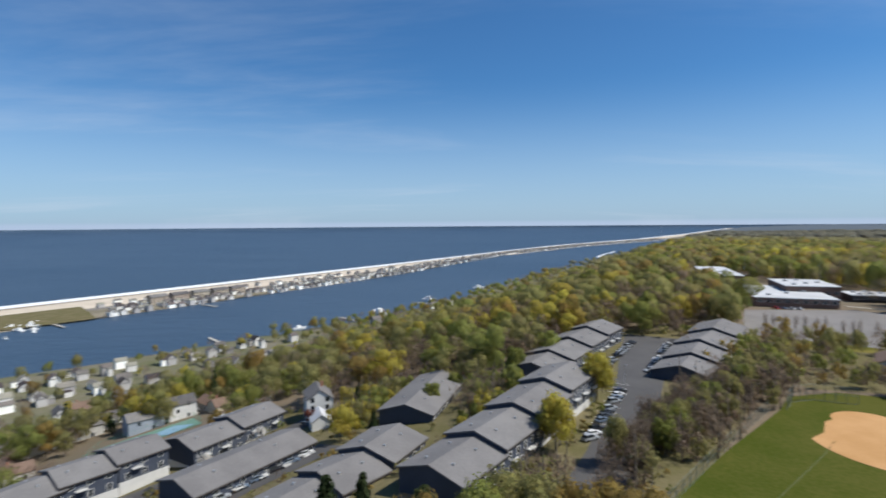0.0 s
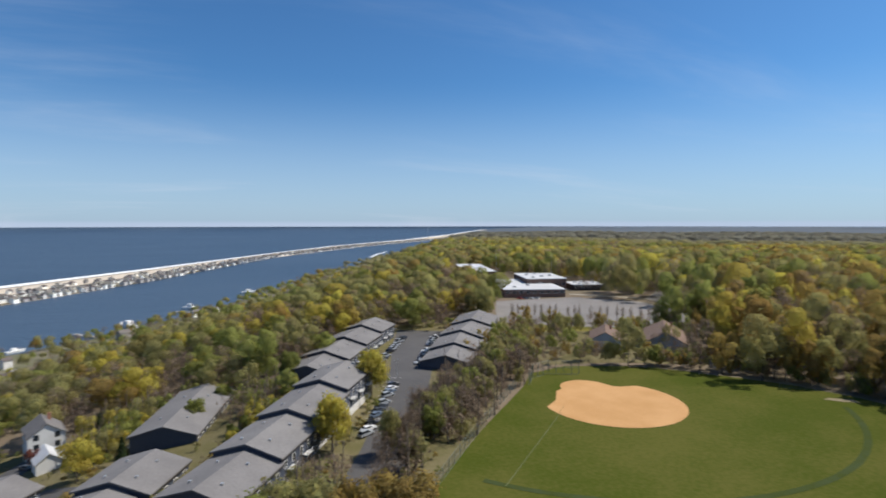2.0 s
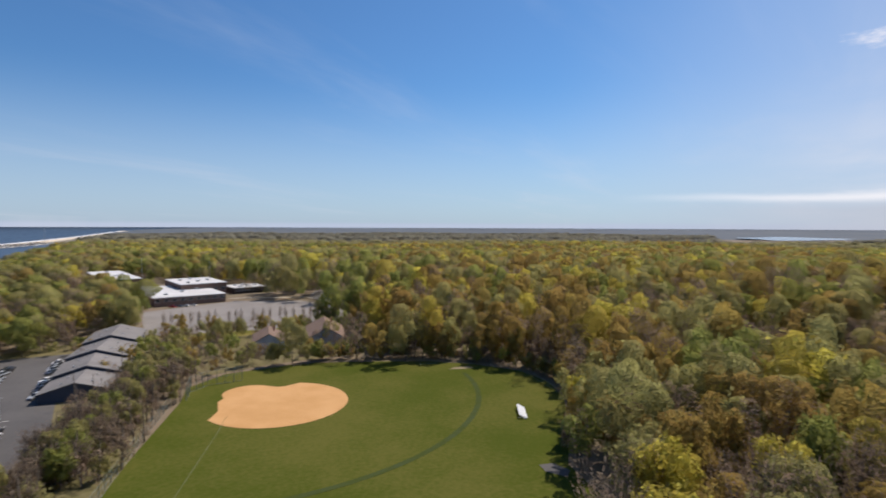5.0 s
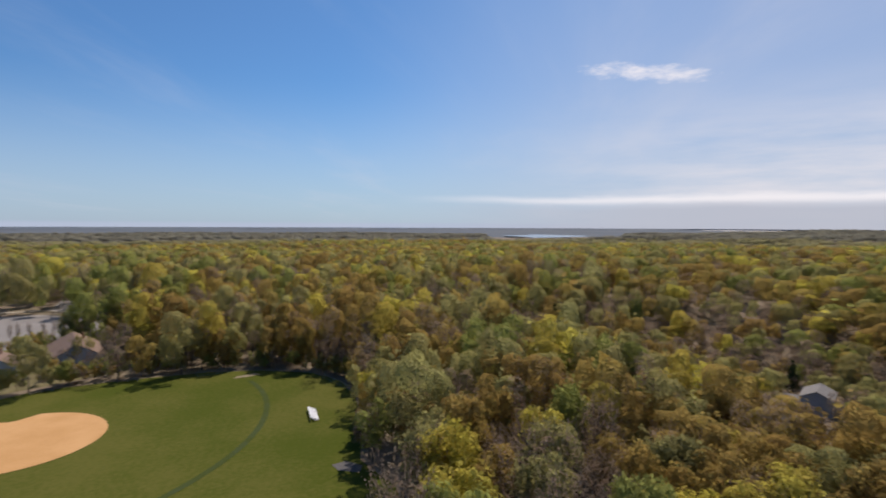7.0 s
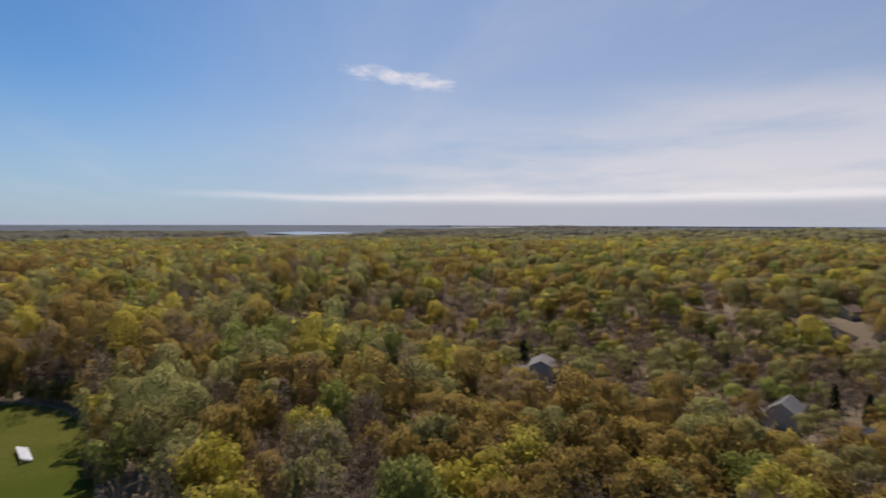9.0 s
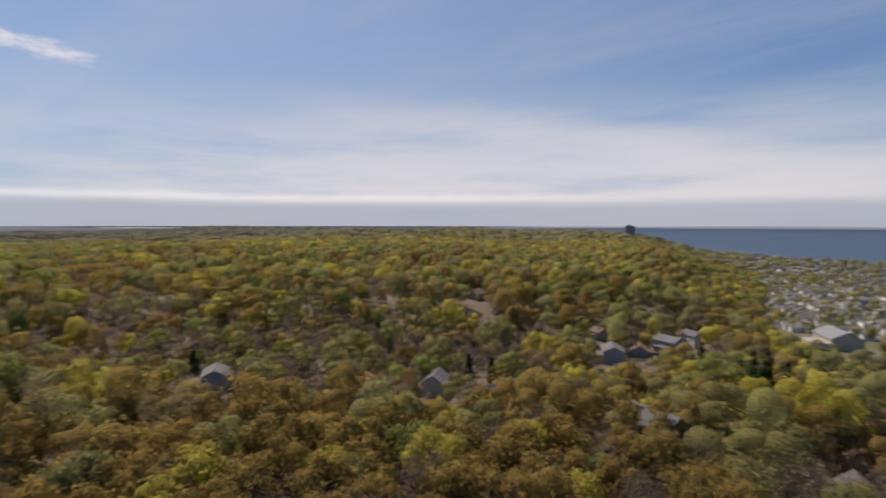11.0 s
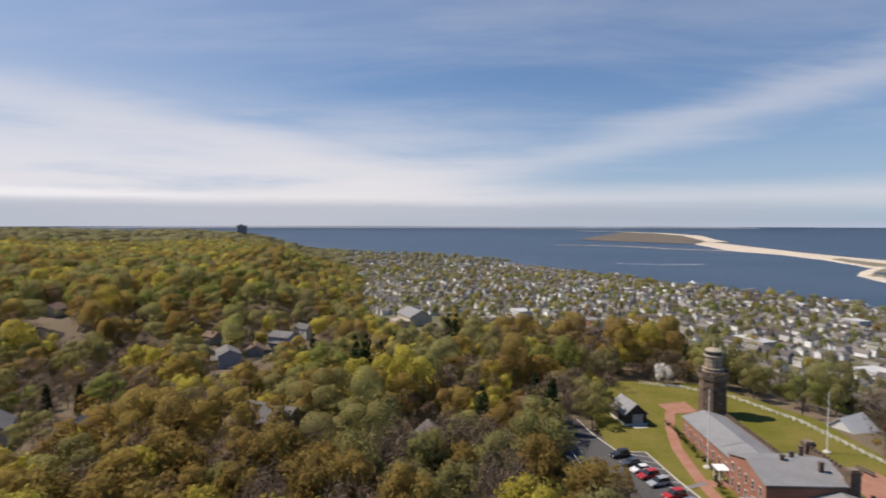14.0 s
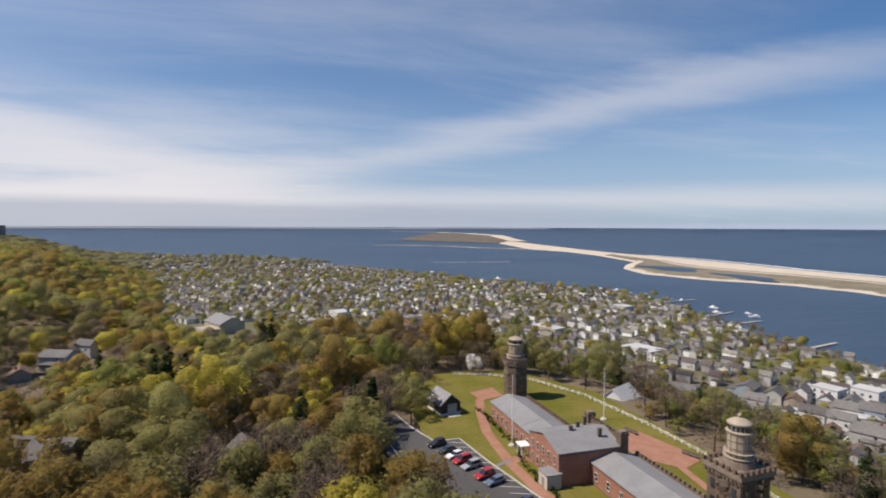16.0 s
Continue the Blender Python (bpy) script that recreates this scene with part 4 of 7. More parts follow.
def grow(name, x, y, kinds, puffs, leaves, clump, scale, seed, label, trunks=False, seg=6):
    """Joined woods: one mesh for each kind of tree."""
    g = np.random.default_rng(seed)
    z = ground(x, y)
    for kind in ("oak", "maple", "green", "bare", "pine", "olive", "far", "distant"):
        w = np.nonzero(kinds == kind)[0]
        if not len(w):
            continue
        made = [crown(seed * 31 + k, puffs, leaves, kind, clump, seg) for k in range(10)]
        q, faces = np.stack([m[0] for m in made])[g.integers(0, 10, len(w))], made[0][1]
        a = g.uniform(0, 2 * math.pi, len(w))
        c, s = np.cos(a)[:, None], np.sin(a)[:, None]
        size = scale * (0.68 + 0.75 * g.uniform(0, 1, len(w)) ** 1.6)
        size = np.where(inside(x[w], y[w], FOOT), size, size * 0.54) * np.where((x[w] < -92) & (y[w] < 0) & (y[w] > -260), 0.72, 1.0)
        tall = np.minimum(size * 0.80, 1.30) * g.uniform(0.82, 1.15, len(w)) * stature(x[w], y[w])
        px = (q[..., 0] * c - q[..., 1] * s) * (CROWN_R * size)[:, None] + x[w][:, None]
        py = (q[..., 0] * s + q[..., 1] * c) * (CROWN_R * size)[:, None] + y[w][:, None]
        pz = q[..., 2] * (6.3 * tall)[:, None] + (z[w] + CROWN_Z * tall * (0.92 if kind == "bare" else 1.0))[:, None]
        v = drawn(np.stack([px, py, pz], -1)).reshape(-1, 3)
        f = (faces[None] + (np.arange(len(w)) * q.shape[1])[:, None, None]).reshape(-1, 4)
        me = soup(name, v, f, LEAVES[kind])
        me.shade_smooth()
        tagged(new(name, me), f"{label}, {WORDS[kind][0]}", "woods", "", "stuff")
    if trunks and puffs > 5:
        who = kinds != "pine"
        v, f = twig_sprays(x[who], y[who], z[who], stature(x[who], y[who]), 26, seed)
        tagged(new("lower_twigs", soup("lower_twigs", drawn(v), f, LEAVES["bare"])), "grey-brown twigs in the lower woods", "woods", "", "stuff")
    if trunks:
        g2 = np.random.default_rng(seed + 1)
        base = np.stack([x, y, z - 1], -1)
        top = base + np.stack([g2.normal(0, 0.5, len(x)), g2.normal(0, 0.5, len(x)), 10 + g2.uniform(0, 2, len(x))], -1)
        off = [np.array([math.cos(t), math.sin(t), 0]) for t in (0, 2.1, 4.2)]
        v = np.stack([base + o * 0.28 for o in off] + [top + o * 0.08 for o in off], 1)
        n = np.arange(len(x))[:, None] * 6
        f = np.concatenate([n + np.array([[k, (k + 1) % 3, 3 + (k + 1) % 3, 3 + k]]) for k in range(3)])
        tagged(new("tree_trunks", soup("tree_trunks", drawn(v).reshape(-1, 3), f, BARK)), "grey trunks standing in the woods", "woods", "", "stuff")


g0 = np.random.default_rng(11)
tx, ty = wood_field(7.9, 70, 340, seed=21)
ok = wooded(tx, ty, g0)
tx, ty = tx[ok], ty[ok]
order = np.argsort(np.hypot(tx, ty))
tx, ty = tx[order], ty[order]
tk = kinds_at(tx, ty, g0)
tk = np.where((tk == "pine") & (np.hypot(tx, ty) < 300) & (tx > 60), "olive", tk)  # no evergreens among the old trees by the field
rnd = random.Random(8)
for x, y, kind in list(zip(tx, ty, tk))[:170]:
    plant(x, y, kind, rnd.uniform(0.90, 1.45), rnd, rnd.uniform(0.85, 1.2) * float(stature(x, y)))
grow("woods_near", tx[170:], ty[170:], tk[170:], 6, 100, 0.075, 1.27, 3, "dense spring woods", trunks=True, seg=4)
tx, ty = wood_field(9.4, 340, 760, seed=23)
ok = wooded(tx, ty, g0)
tx, ty = tx[ok], ty[ok]
grow("woods_middle", tx, ty, kinds_at(tx, ty, g0), 2, 7, 0.18, 1.36, 4, "spring woods on the hills", seg=4)
tx, ty = wood_field(11.8, 760, 1250, seed=25)
ok = wooded(tx, ty, g0)
tx, ty = tx[ok], ty[ok]
grow("woods_beyond", tx, ty, kinds_at(tx, ty, g0), 1, 4, 0.22, 1.75, 6, "spring woods on the farther hills", seg=4)
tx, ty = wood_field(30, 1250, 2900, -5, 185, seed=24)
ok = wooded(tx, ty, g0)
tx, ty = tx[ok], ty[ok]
# haze is painted into these crowns: paler, then greyer with distance
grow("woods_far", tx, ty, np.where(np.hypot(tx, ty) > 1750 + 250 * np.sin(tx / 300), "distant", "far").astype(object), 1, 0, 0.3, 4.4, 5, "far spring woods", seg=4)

# ---- hillside flats, roads and ball field ----
patch([(-26, 82), (36, 84), (60, 118), (104, 176), (152, 236), (158, 270), (96, 278), (60, 262), (24, 206), (-4, 214), (-44, 202), (-66, 208), (-100, 176), (-132, 132), (-146, 92), (-90, 84)], 0.04, 8, YARD, "yard_lawn", "patchy lawn between the grey flats", "lawn")
patch(ROAD_EDGE, 0.10, 6, ASPHALT, "parking_road", "dark asphalt parking road between the flats", "road")
patch([(-110, 96), (-60, 108), (-28, 148), (-36, 154), (-66, 118), (-116, 104)], 0.12, 6, ASPHALT, "lower_road", "asphalt lane with parking bays between rows", "road")
patch([(-96, 118), (-52, 160), (-40, 196), (-46, 200), (-60, 168), (-104, 126)], 0.14, 6, ASPHALT, "lane", "narrow asphalt lane behind the rows", "road")
patch(SCHOOL_LOT, 0.10, 12, OLD_ASPHALT, "school_car_park", "pale worn asphalt school car park", "car park")
patch([(150, 236), (158, 272), (216, 226), (200, 214)], 0.06, 8, LAWN, "verge", "grass verge by the school car park", "lawn")
patch([(284, 236), (292, 300), (330, 330), (420, 300), (410, 286), (340, 306), (306, 280)], 0.08, 12, OLD_ASPHALT, "school_drive", "pale asphalt drive to the school", "road")
strip("kerb_line", [(256, 343), (292, 302), (285, 242)], 2.0, 0.16, CONCRETE, "pale concrete kerb round the car park", "kerb")
patch(FIELD_EDGE, 0.06, 8, FIELD, "sports_field", "mown green ball field", "field")

HOME = (115.0, 149.0)


def arc(cx, cy, r, a0, a1, n):
    return [(cx + r * math.sin(radians(a0 + (a1 - a0) * k / n)), cy + r * math.cos(radians(a0 + (a1 - a0) * k / n))) for k in range(n + 1)]


clay = arc(114, 130.5, 21.5, 62, 282, 30)
clay += [(99, 139), (104.5, 146.5)] + arc(HOME[0] + 1, HOME[1] - 3, 8.5, 285, 425, 10) + [(125.2, 143.5), (127, 142)]
patch(clay, 0.12, 4, CLAY, "clay_infield", "orange clay softball infield", "infield")
strip("outfield_track", arc(HOME[0], HOME[1], 78, 130, 232, 46), 1.7, 0.11, WORN, "faint worn curve round the outfield", "track")
strip("foul_line", [(98, 133.5), (89.6, 125.5), (56.5, 96.8)], 0.28, 0.12, surface("chalk", (0.10, 0.11, 0.04), (0.07, 0.085, 0.02), 0.5, 0.9), "faded chalk foul line", "line")
patch([(113.5, 38), (113.5, 43), (116, 45.5), (118.5, 43), (117, 38.5)], 0.11, 2, ASPHALT, "path_patch", "grey gravel patch by the field", "path")
patch([(176, 106), (179, 102), (183, 99), (184, 102), (179, 106)], 0.11, 2, surface("dusty_earth", (0.17, 0.14, 0.08), (0.23, 0.19, 0.12), 0.2, 0.95, fine=1.2), "bare_earth", "bare earth at the field corner", "path")

LINK = surface("chain_link", (0.12, 0.15, 0.13), (0.16, 0.19, 0.17), 0.6, 0.6)


def fence_run(name, label, line, height, gap, material, rails=(0.1, 1.0), post_w=0.08, mesh_wall=False):
    """A fence with posts, rails and, if wished, a net of crossed wires."""
    f = thing(name, Matrix.Identity(4), label, "fence")
    post = Geo().box(0, 0, -0.3, post_w, post_w, height + 0.3).mesh("post", material)
    spots = []
    for (ax, ay), (bx, by) in zip(line[:-1], line[1:]):
        n = max(1, round(math.hypot(bx - ax, by - ay) / gap))
        spots += [(ax + (bx - ax) * k / n, ay + (by - ay) * k / n) for k in range(n)]
    spots.append(line[-1])
    for x, y in spots:
        part("post", post, f, "", pose(x, y, float(ground(x, y))))
    for r in rails:
        for a, b in zip(spots[:-1], spots[1:]):
            part("rail", Geo().bar((*a, float(ground(*a)) + height * r), (*b, float(ground(*b)) + height * r), post_w * 0.45).mesh("rail", material), f)
    if mesh_wall:
        geo = Geo()
        for a, b in zip(spots[:-1], spots[1:]):
            za, zb = float(ground(*a)), float(ground(*b))
            for k in range(6):
                u0, u1 = k / 6, (k + 1) / 6
                for lo, hi in ((0.05, 1.0), (1.0, 0.05)):
                    geo.bar((a[0] + (b[0] - a[0]) * u0, a[1] + (b[1] - a[1]) * u0, za + height * lo), (a[0] + (b[0] - a[0]) * u1, a[1] + (b[1] - a[1]) * u1, zb + height * hi), 0.009, sides=3)
        part("wire", geo.mesh("wire", material), f)
    return f


fence_run("field_fence", "tall chain-link fence along the ball field", [(104, 168), (97, 158), (70, 131), (43, 102), (20, 70)], 3.0, 4.0, LINK, (0.02, 0.5, 1.0), 0.10, True)
fence_run("backstop", "chain-link backstop behind home plate", [(100, 156), (106, 163), (114, 165), (124, 160)], 5.0, 3.0, LINK, (0.02, 0.5, 1.0), 0.12, True)
fence_run("field_fence", "low chain-link fence at the field corner", [(170, 60), (188, 80), (193, 104), (176, 120)], 1.6, 4.0, LINK, (0.05, 1.0), 0.08, True)

# aluminium bleachers
bl = thing("bleachers", spot(146.0, 62.0, 0.05, 29) @ Matrix.Diagonal((1.5, 1.0, 1.0, 1.0)), "small bare aluminium bleachers on the grass", "bleachers")
for k in range(3):
    part("bench", Geo().box(0, 0.8 * k, 0.42 + 0.36 * k, 6.4, 0.62, 0.08).mesh("bench", ALUMINIUM), bl)
    if k:
        part("footboard", Geo().box(0, 0.8 * k - 0.45, 0.16 + 0.36 * (k - 1), 6.4, 0.32, 0.05).mesh("footboard", ALUMINIUM), bl)
for x in (-2.2, 0, 2.2):
    part("frame", Geo().bar((x, -0.2, 0.03), (x, 2.0, 0.03), 0.04).bar((x, -0.1, 0.03), (x, 1.8, 1.1), 0.035).bar((x, 1.8, 0.03), (x, 1.8, 1.1), 0.035).mesh("frame", METAL), bl)
for k, (x, y, a) in enumerate(((150, 158, -28), (166, 140, -52))):
    d = thing("players_bench", spot(x, y, 0.05, a), "long dark weathered players' bench by the clay", "bench")
    part("seat", Geo().box(0, 0, 0.42, 7.0, 0.5, 0.08).mesh("seat", PICNIC), d)
    part("backrest", Geo().box(0, 0.28, 0.6, 7.0, 0.06, 0.4).mesh("backrest", PICNIC), d)
    for lx in (-3, 0, 3):
        part("leg", Geo().box(lx, 0.05, 0, 0.1, 0.45, 0.42).mesh("leg", METAL), d)

# ---- windows and cars, shared by many things ----
FRAME_MESH = Geo().box(0, 0, -0.1, 1.5, 0.10, 0.1).box(0, 0, 1.6, 1.5, 0.10, 0.1).box(-0.7, 0, 0, 0.1, 0.10, 1.6).box(0.7, 0, 0, 0.1, 0.10, 1.6).box(0, 0, 0.76, 1.3, 0.08, 0.07).mesh("window_frame", PALE_TRIM)
PANE_MESH = Geo().box(0, 0, 0, 1.3, 0.04, 1.6).mesh("pane", GLASS)
DOOR_MESH = Geo().box(0, 0, 0, 1.0, 0.08, 2.05).mesh("door", surface("door_paint", (0.20, 0.17, 0.15), (0.28, 0.24, 0.21), 0.8, 0.6, own=0.5))


RAILING = Geo().box(0, -1.3, 0, 0.06, 0.06, 0.85).box(0, -0.65, 0, 0.06, 0.06, 0.85).box(0, 0, 0, 0.06, 0.06, 0.85).box(0, 0.65, 0, 0.06, 0.06, 0.85).box(0, 1.3, 0, 0.06, 0.06, 0.85).mesh("railing", PALE_TRIM)


def window(parent, x, y, z, turn, wide=1.0, high=1.0):
    """A framed window on a wall; its face looks along -y when turn is 0."""
    f = part("window", FRAME_MESH, parent, "", pose(x, y, z, 0, 0, turn) @ Matrix.Diagonal((wide, 1, high, 1)))
    part("pane", PANE_MESH, f)
    return f


def car_model(paint, kind):
    """A parked car, nose along +y."""
    long, high = (4.6, 1.45) if kind == "car" else (4.8, 1.72)
    h = long / 2
    c = thing("car", Matrix.Identity(4), "", "car", "parked cars")
    side = [(-h, 0.35), (-h + 0.05, 0.85), (-h + 0.5, 0.98), (h - 1.25, 0.96), (h - 0.1, 0.74), (h, 0.4)]
    geo = Geo()
    pts, n = [(s * 0.88, y, z) for s in (-1, 1) for y, z in side], len(side)
    geo.add(pts, [tuple(range(n)), tuple(range(n, 2 * n))[::-1]] + [(i, n + i, n + (i + 1) % n, (i + 1) % n) for i in range(n)])
    part("body", geo.mesh("body", paint), c)
    top = high - 0.08
    back, front = (-h + 0.35, h - 1.35) if kind == "car" else (-h + 0.12, h - 1.35)
    cab = [(-0.80, back, 0.95), (0.80, back, 0.95), (0.80, front, 0.94), (-0.80, front, 0.94), (-0.62, back + 0.45, top), (0.62, back + 0.45, top), (0.62, front - 0.85, top), (-0.62, front - 0.85, top)]
    part("glasshouse", Geo().add(cab, [(0, 1, 5, 4), (1, 2, 6, 5), (2, 3, 7, 6), (3, 0, 4, 7), (4, 5, 6, 7)]).mesh("glasshouse", CAR_GLASS), c, "dark car windows")
    part("roof", Geo().box(0, (back + front - 0.4) / 2, top, 1.28, front - back - 1.2, 0.07).mesh("roof", paint), c)
    wheel = Geo().ring([(0.20, -0.11), (0.33, -0.09), (0.33, 0.09), (0.20, 0.11)], 12).mesh("wheel", RUBBER)
    for x in (-0.80, 0.80):
        for y in (-h + 0.85, h - 0.9):
            part("wheel", wheel, c, "", pose(x, y, 0.33, 0, 90, 0))
    for x in (-0.62, 0.62):
        part("headlight", Geo().box(x, h - 0.08, 0.58, 0.36, 0.12, 0.13).mesh("headlight", PALE_TRIM), c)
    return c


CAR_WORDS = ["black", "white", "red", "dark blue-grey", "silver-grey", "near-black blue"]
CARS = []
for k, paint in enumerate(CAR_PAINTS):
    CARS.append(car_model(paint, "car" if k % 2 else "van"))
used_models = set()


def park(x, y, turn, k, where="on the asphalt"):
    """Park a car of one of the models at a place of the plan."""
    m = spot(x, y, 0.13, turn)
    label = f"{CAR_WORDS[k]} {'saloon car' if k % 2 else 'tall family car'} parked {where}"
    if k not in used_models:
        used_models.add(k)
        CARS[k].matrix_basis = m
        return tagged(CARS[k], label)
    return tagged(copy_thing(CARS[k], m), label)


# ---- rows of grey flats ----
def flat_block(a, b, half, z_ridge, rise=3.0, wall=7.0, base_band=True, windows=True):
    """One gabled block of flats; a and b are the ends of its ridge on the plan."""
    (ax, ay), (bx, by) = a, b
    l = math.hypot(bx - ax, by - ay)
    z = z_ridge - rise - wall - 0.3
    turn = math.degrees(math.atan2(by - ay, bx - ax)) - 90
    t = thing("flats", pose((ax + bx) / 2, (ay + by) / 2, z, 0, 0, turn), "slate-blue block of flats with a grey shingled gable roof", "apartment block", "rows of grey flats")
    w = 2 * half
    part("wall", Geo().gable_wall(w, l, wall, rise, -7.0).mesh("wall", CONDO_WALL), t)
    part("roof", Geo().gable_roof(w, l, wall, rise, 0.55, 0.30).mesh("roof", SHINGLE), t)
    part("fascia", Geo().box(-half - 0.58, 0, wall - 0.42, 0.06, l + 1.0, 0.30).mesh("fascia", DARK_WOOD), t)
    part("fascia", Geo().box(half + 0.58, 0, wall - 0.42, 0.06, l + 1.0, 0.30).mesh("fascia", DARK_WOOD), t)
    if base_band:
        part("foundation", Geo().box(0, 0, -4.0, w + 0.12, l + 0.12, 4.7).mesh("foundation", PALE_TRIM), t, "pale painted foundation wall")
    for x in (-half * 0.45, half * 0.4):
        for y in (-l * 0.28, l * 0.22):
            zz = wall + rise * (1 - abs(x) / half)
            part("roof_vent", Geo().box(x, y, zz + 0.15, 0.5, 0.5, 0.55).mesh("roof_vent", METAL), t)
    if windows:
        n = max(3, int(l / 3.4))
        for s in (-1, 1):
            for k in range(n):
                y = -l / 2 + l * (k + 0.5) / n
                for zz in (1.2, 4.3):
                    window(t, s * (half + 0.05), y, zz, 90 * s, 1.0, 0.95)
            for k in range(n // 2):
                y = -l / 2 + l * (2 * k + 1) / n
                balcony = part("balcony", Geo().box(s * (half + 0.75), y, 3.6, 1.3, 2.8, 0.14).box(s * (half + 1.36), y, 4.5, 0.06, 2.8, 0.08).mesh("balcony", PALE_TRIM), t)
                part("railing", RAILING, balcony, "", pose(s * (half + 1.36), y, 3.7))
    return t


ROWS = [  # ridge line, half width, height of the ridge at its start, rise from block to block
    ([(-3.0, 105.8), (6.9, 120.2), (17.6, 135.8), (28.8, 153.4), (40.4, 170.5)], 7.9, 60.4, 1.3),
    ([(31.1, 190.7), (40.5, 206.2), (52.1, 223.3), (64.1, 240.7), (75, 255.4)], 9.6, 58.9, 1.2),
    ([(81.6, 185.1), (91.8, 199.4), (103.1, 216.8), (117.1, 234), (132, 255)], 9.8, 58.9, 1.2),
    ([(-11.5, 158.3), (-0.6, 195.3)], 8.4, 55.0, 0.0),
    ([(-42.5, 92), (-35.2, 103.8), (-27.4, 115.9), (-18.8, 126.2), (-12, 140)], 8.0, 52.0, 1.3),
    ([(-62, 122.3), (-42.2, 152.8)], 7.2, 50.0, 0.0),
    ([(-80.2, 160.9), (-71, 176), (-62.5, 190.4)], 7.4, 44.3, 1.2),
    ([(-116.5, 110), (-109, 124), (-102.1, 137.5), (-94, 148), (-86.2, 159)], 7.2, 43.2, 1.0),
    ([(-90, 84), (-78, 100), (-68, 114)], 7.2, 48.3, 1.2),
]
for line, half, z, step in ROWS:
    for k, (a, b) in enumerate(zip(line[:-1], line[1:])):
        flat_block(a, b, half, z + k * step, rise=half * 0.29, wall=7.2 if half > 7.8 else 6.0)

# cars along the parking roads
PAINTS_SEEN = (0, 1, 1, 3, 4, 4, 5)
rnd = random.Random(12)
for k in range(13):
    u = k / 12
    if k not in (3, 8):
        park(37 + u * 20, 135 + u * 38, -62 + rnd.uniform(-4, 4), rnd.choice(PAINTS_SEEN), "in a bay by the flats")
for k in range(13):
    u = k / 12
    if k not in (4, 9):
        park(61 + u * 25, 203 + u * 42, -62 + rnd.uniform(-3, 3), rnd.choice(PAINTS_SEEN), "in a bay by the flats")
    if k not in (1, 6, 7):
        park(76 + u * 24, 198 + u * 42, 118 + rnd.uniform(-3, 3), rnd.choice(PAINTS_SEEN), "in a bay by the flats")
for k in range(10):
    u = k / 9
    park(-64 + u * 26, 106 + u * 40, -48 + rnd.uniform(-5, 5), rnd.randrange(6), "between the rows of flats")
for k in range(7):
    park(-84 + k * 6.2, 132 + k * 8.0, 40, rnd.randrange(6), "beside the lane")
for k in range(11):
    strip("bay_line", [(36 + k * 2.2, 138 + k * 4.6), (41 + k * 2.2, 135.4 + k * 4.6)], 0.16, 0.14, PAINT, "white painted parking bay line", "bay line")

for x, y, kind, s in ((47, 165, "maple", 1.1), (27, 129, "maple", 1.0), (8, 203, "pink", 0.5), (-68, 150, "blossom", 0.45), (-58, 168, "blossom", 0.45), (-44, 176, "redbud", 0.5), (198, 140, "maple", 1.1),
                      (72, -56, "redbud", 0.85), (-66, -181, "blossom", 0.72), (165, -205, "pine", 1.0), (158, -214, "pine", 0.85), (-22, -136, "pine", 1.05), (-19, -146, "pine", 0.95), (-18, -128, "oak", 0.9), (16, 182, "green", 0.5),
                      (36, 118, "bare", 0.6), (40, 112, "bare", 0.7), (12, 104, "bare", 0.5), (18, 112, "bare", 0.55), (44, 124, "bare", 0.6), (47, 130, "bare", 0.55), (34, 108, "bare", 0.6), (30, 100, "bare", 0.6), (26, 196, "green", 0.8), (-30, 184, "pine", 0.6), (-20, 150, "pine", 0.55), (-4, 172, "green", 0.6), (4, 188, "green", 0.5)):
    plant(x, y, kind, s, rnd)
# thin belt of bare and budding trees between road and field
belt = random.Random(31)
for k in range(52):
    u = belt.random()
    x, y = 44 + u * 66 + belt.uniform(-5, 5), 118 + u * 62 + belt.uniform(-5, 5)
    kind = belt.choice(("bare", "bare", "bare", "bare", "olive", "olive", "green"))
    plant(x - 2, y + 3, kind, belt.uniform(0.55, 0.85), belt, belt.uniform(0.6, 0.85))
for k in range(20):  # slim trees before the school car park
    plant(160 + k * 3.6 + belt.uniform(-1, 1), 268 - k * 2.4 + belt.uniform(-3, 3), "bare", 0.24, belt, 0.72)

for k in range(26):  # young growth on the bank between the rows
    u = belt.random()
    plant(6 + u * 20 + belt.uniform(-5, 5), 142 + u * 46 + belt.uniform(-6, 6), belt.choice(("green", "green", "maple", "oak")), belt.uniform(0.22, 0.4), belt)
# twiggy growth in the belt, and planting round the flats
g1 = np.random.default_rng(61)
line = [(124, 42), (144, 46), (168, 56), (184, 67), (192, 82), (191, 103), (185, 122), (169, 146), (156, 160)]
u, k = g1.uniform(0, 1, 210), g1.integers(0, len(line) - 1, 210)
ends = np.array(line, float)
at = ends[k] * (1 - u[:, None]) + ends[k + 1] * u[:, None] + g1.uniform(-1.0, 5.5, (210, 1)) * np.array([[0.75, 0.2]])
grow("edge_shrubs", at[:, 0], at[:, 1], g1.choice(np.array(["olive", "bare", "bare", "green", "oak"], dtype=object), 210), 4, 60, 0.12, 0.34, 67, "shrubs along the edge of the field", seg=4)
bx, by = g1.uniform(96, 215, 900), g1.uniform(150, 262, 900)
ok = ~inside(bx, by, FIELD_EDGE) & ~inside(bx, by, SCHOOL_LOT) & ~inside(bx, by, ROAD_EDGE) & (0.62 * bx + 0.79 * by > 198) & (np.hypot(bx - 163, by - 192) > 13) & (np.hypot(bx - 182, by - 186) > 14) & (np.hypot(bx - 193, by - 175) > 14)
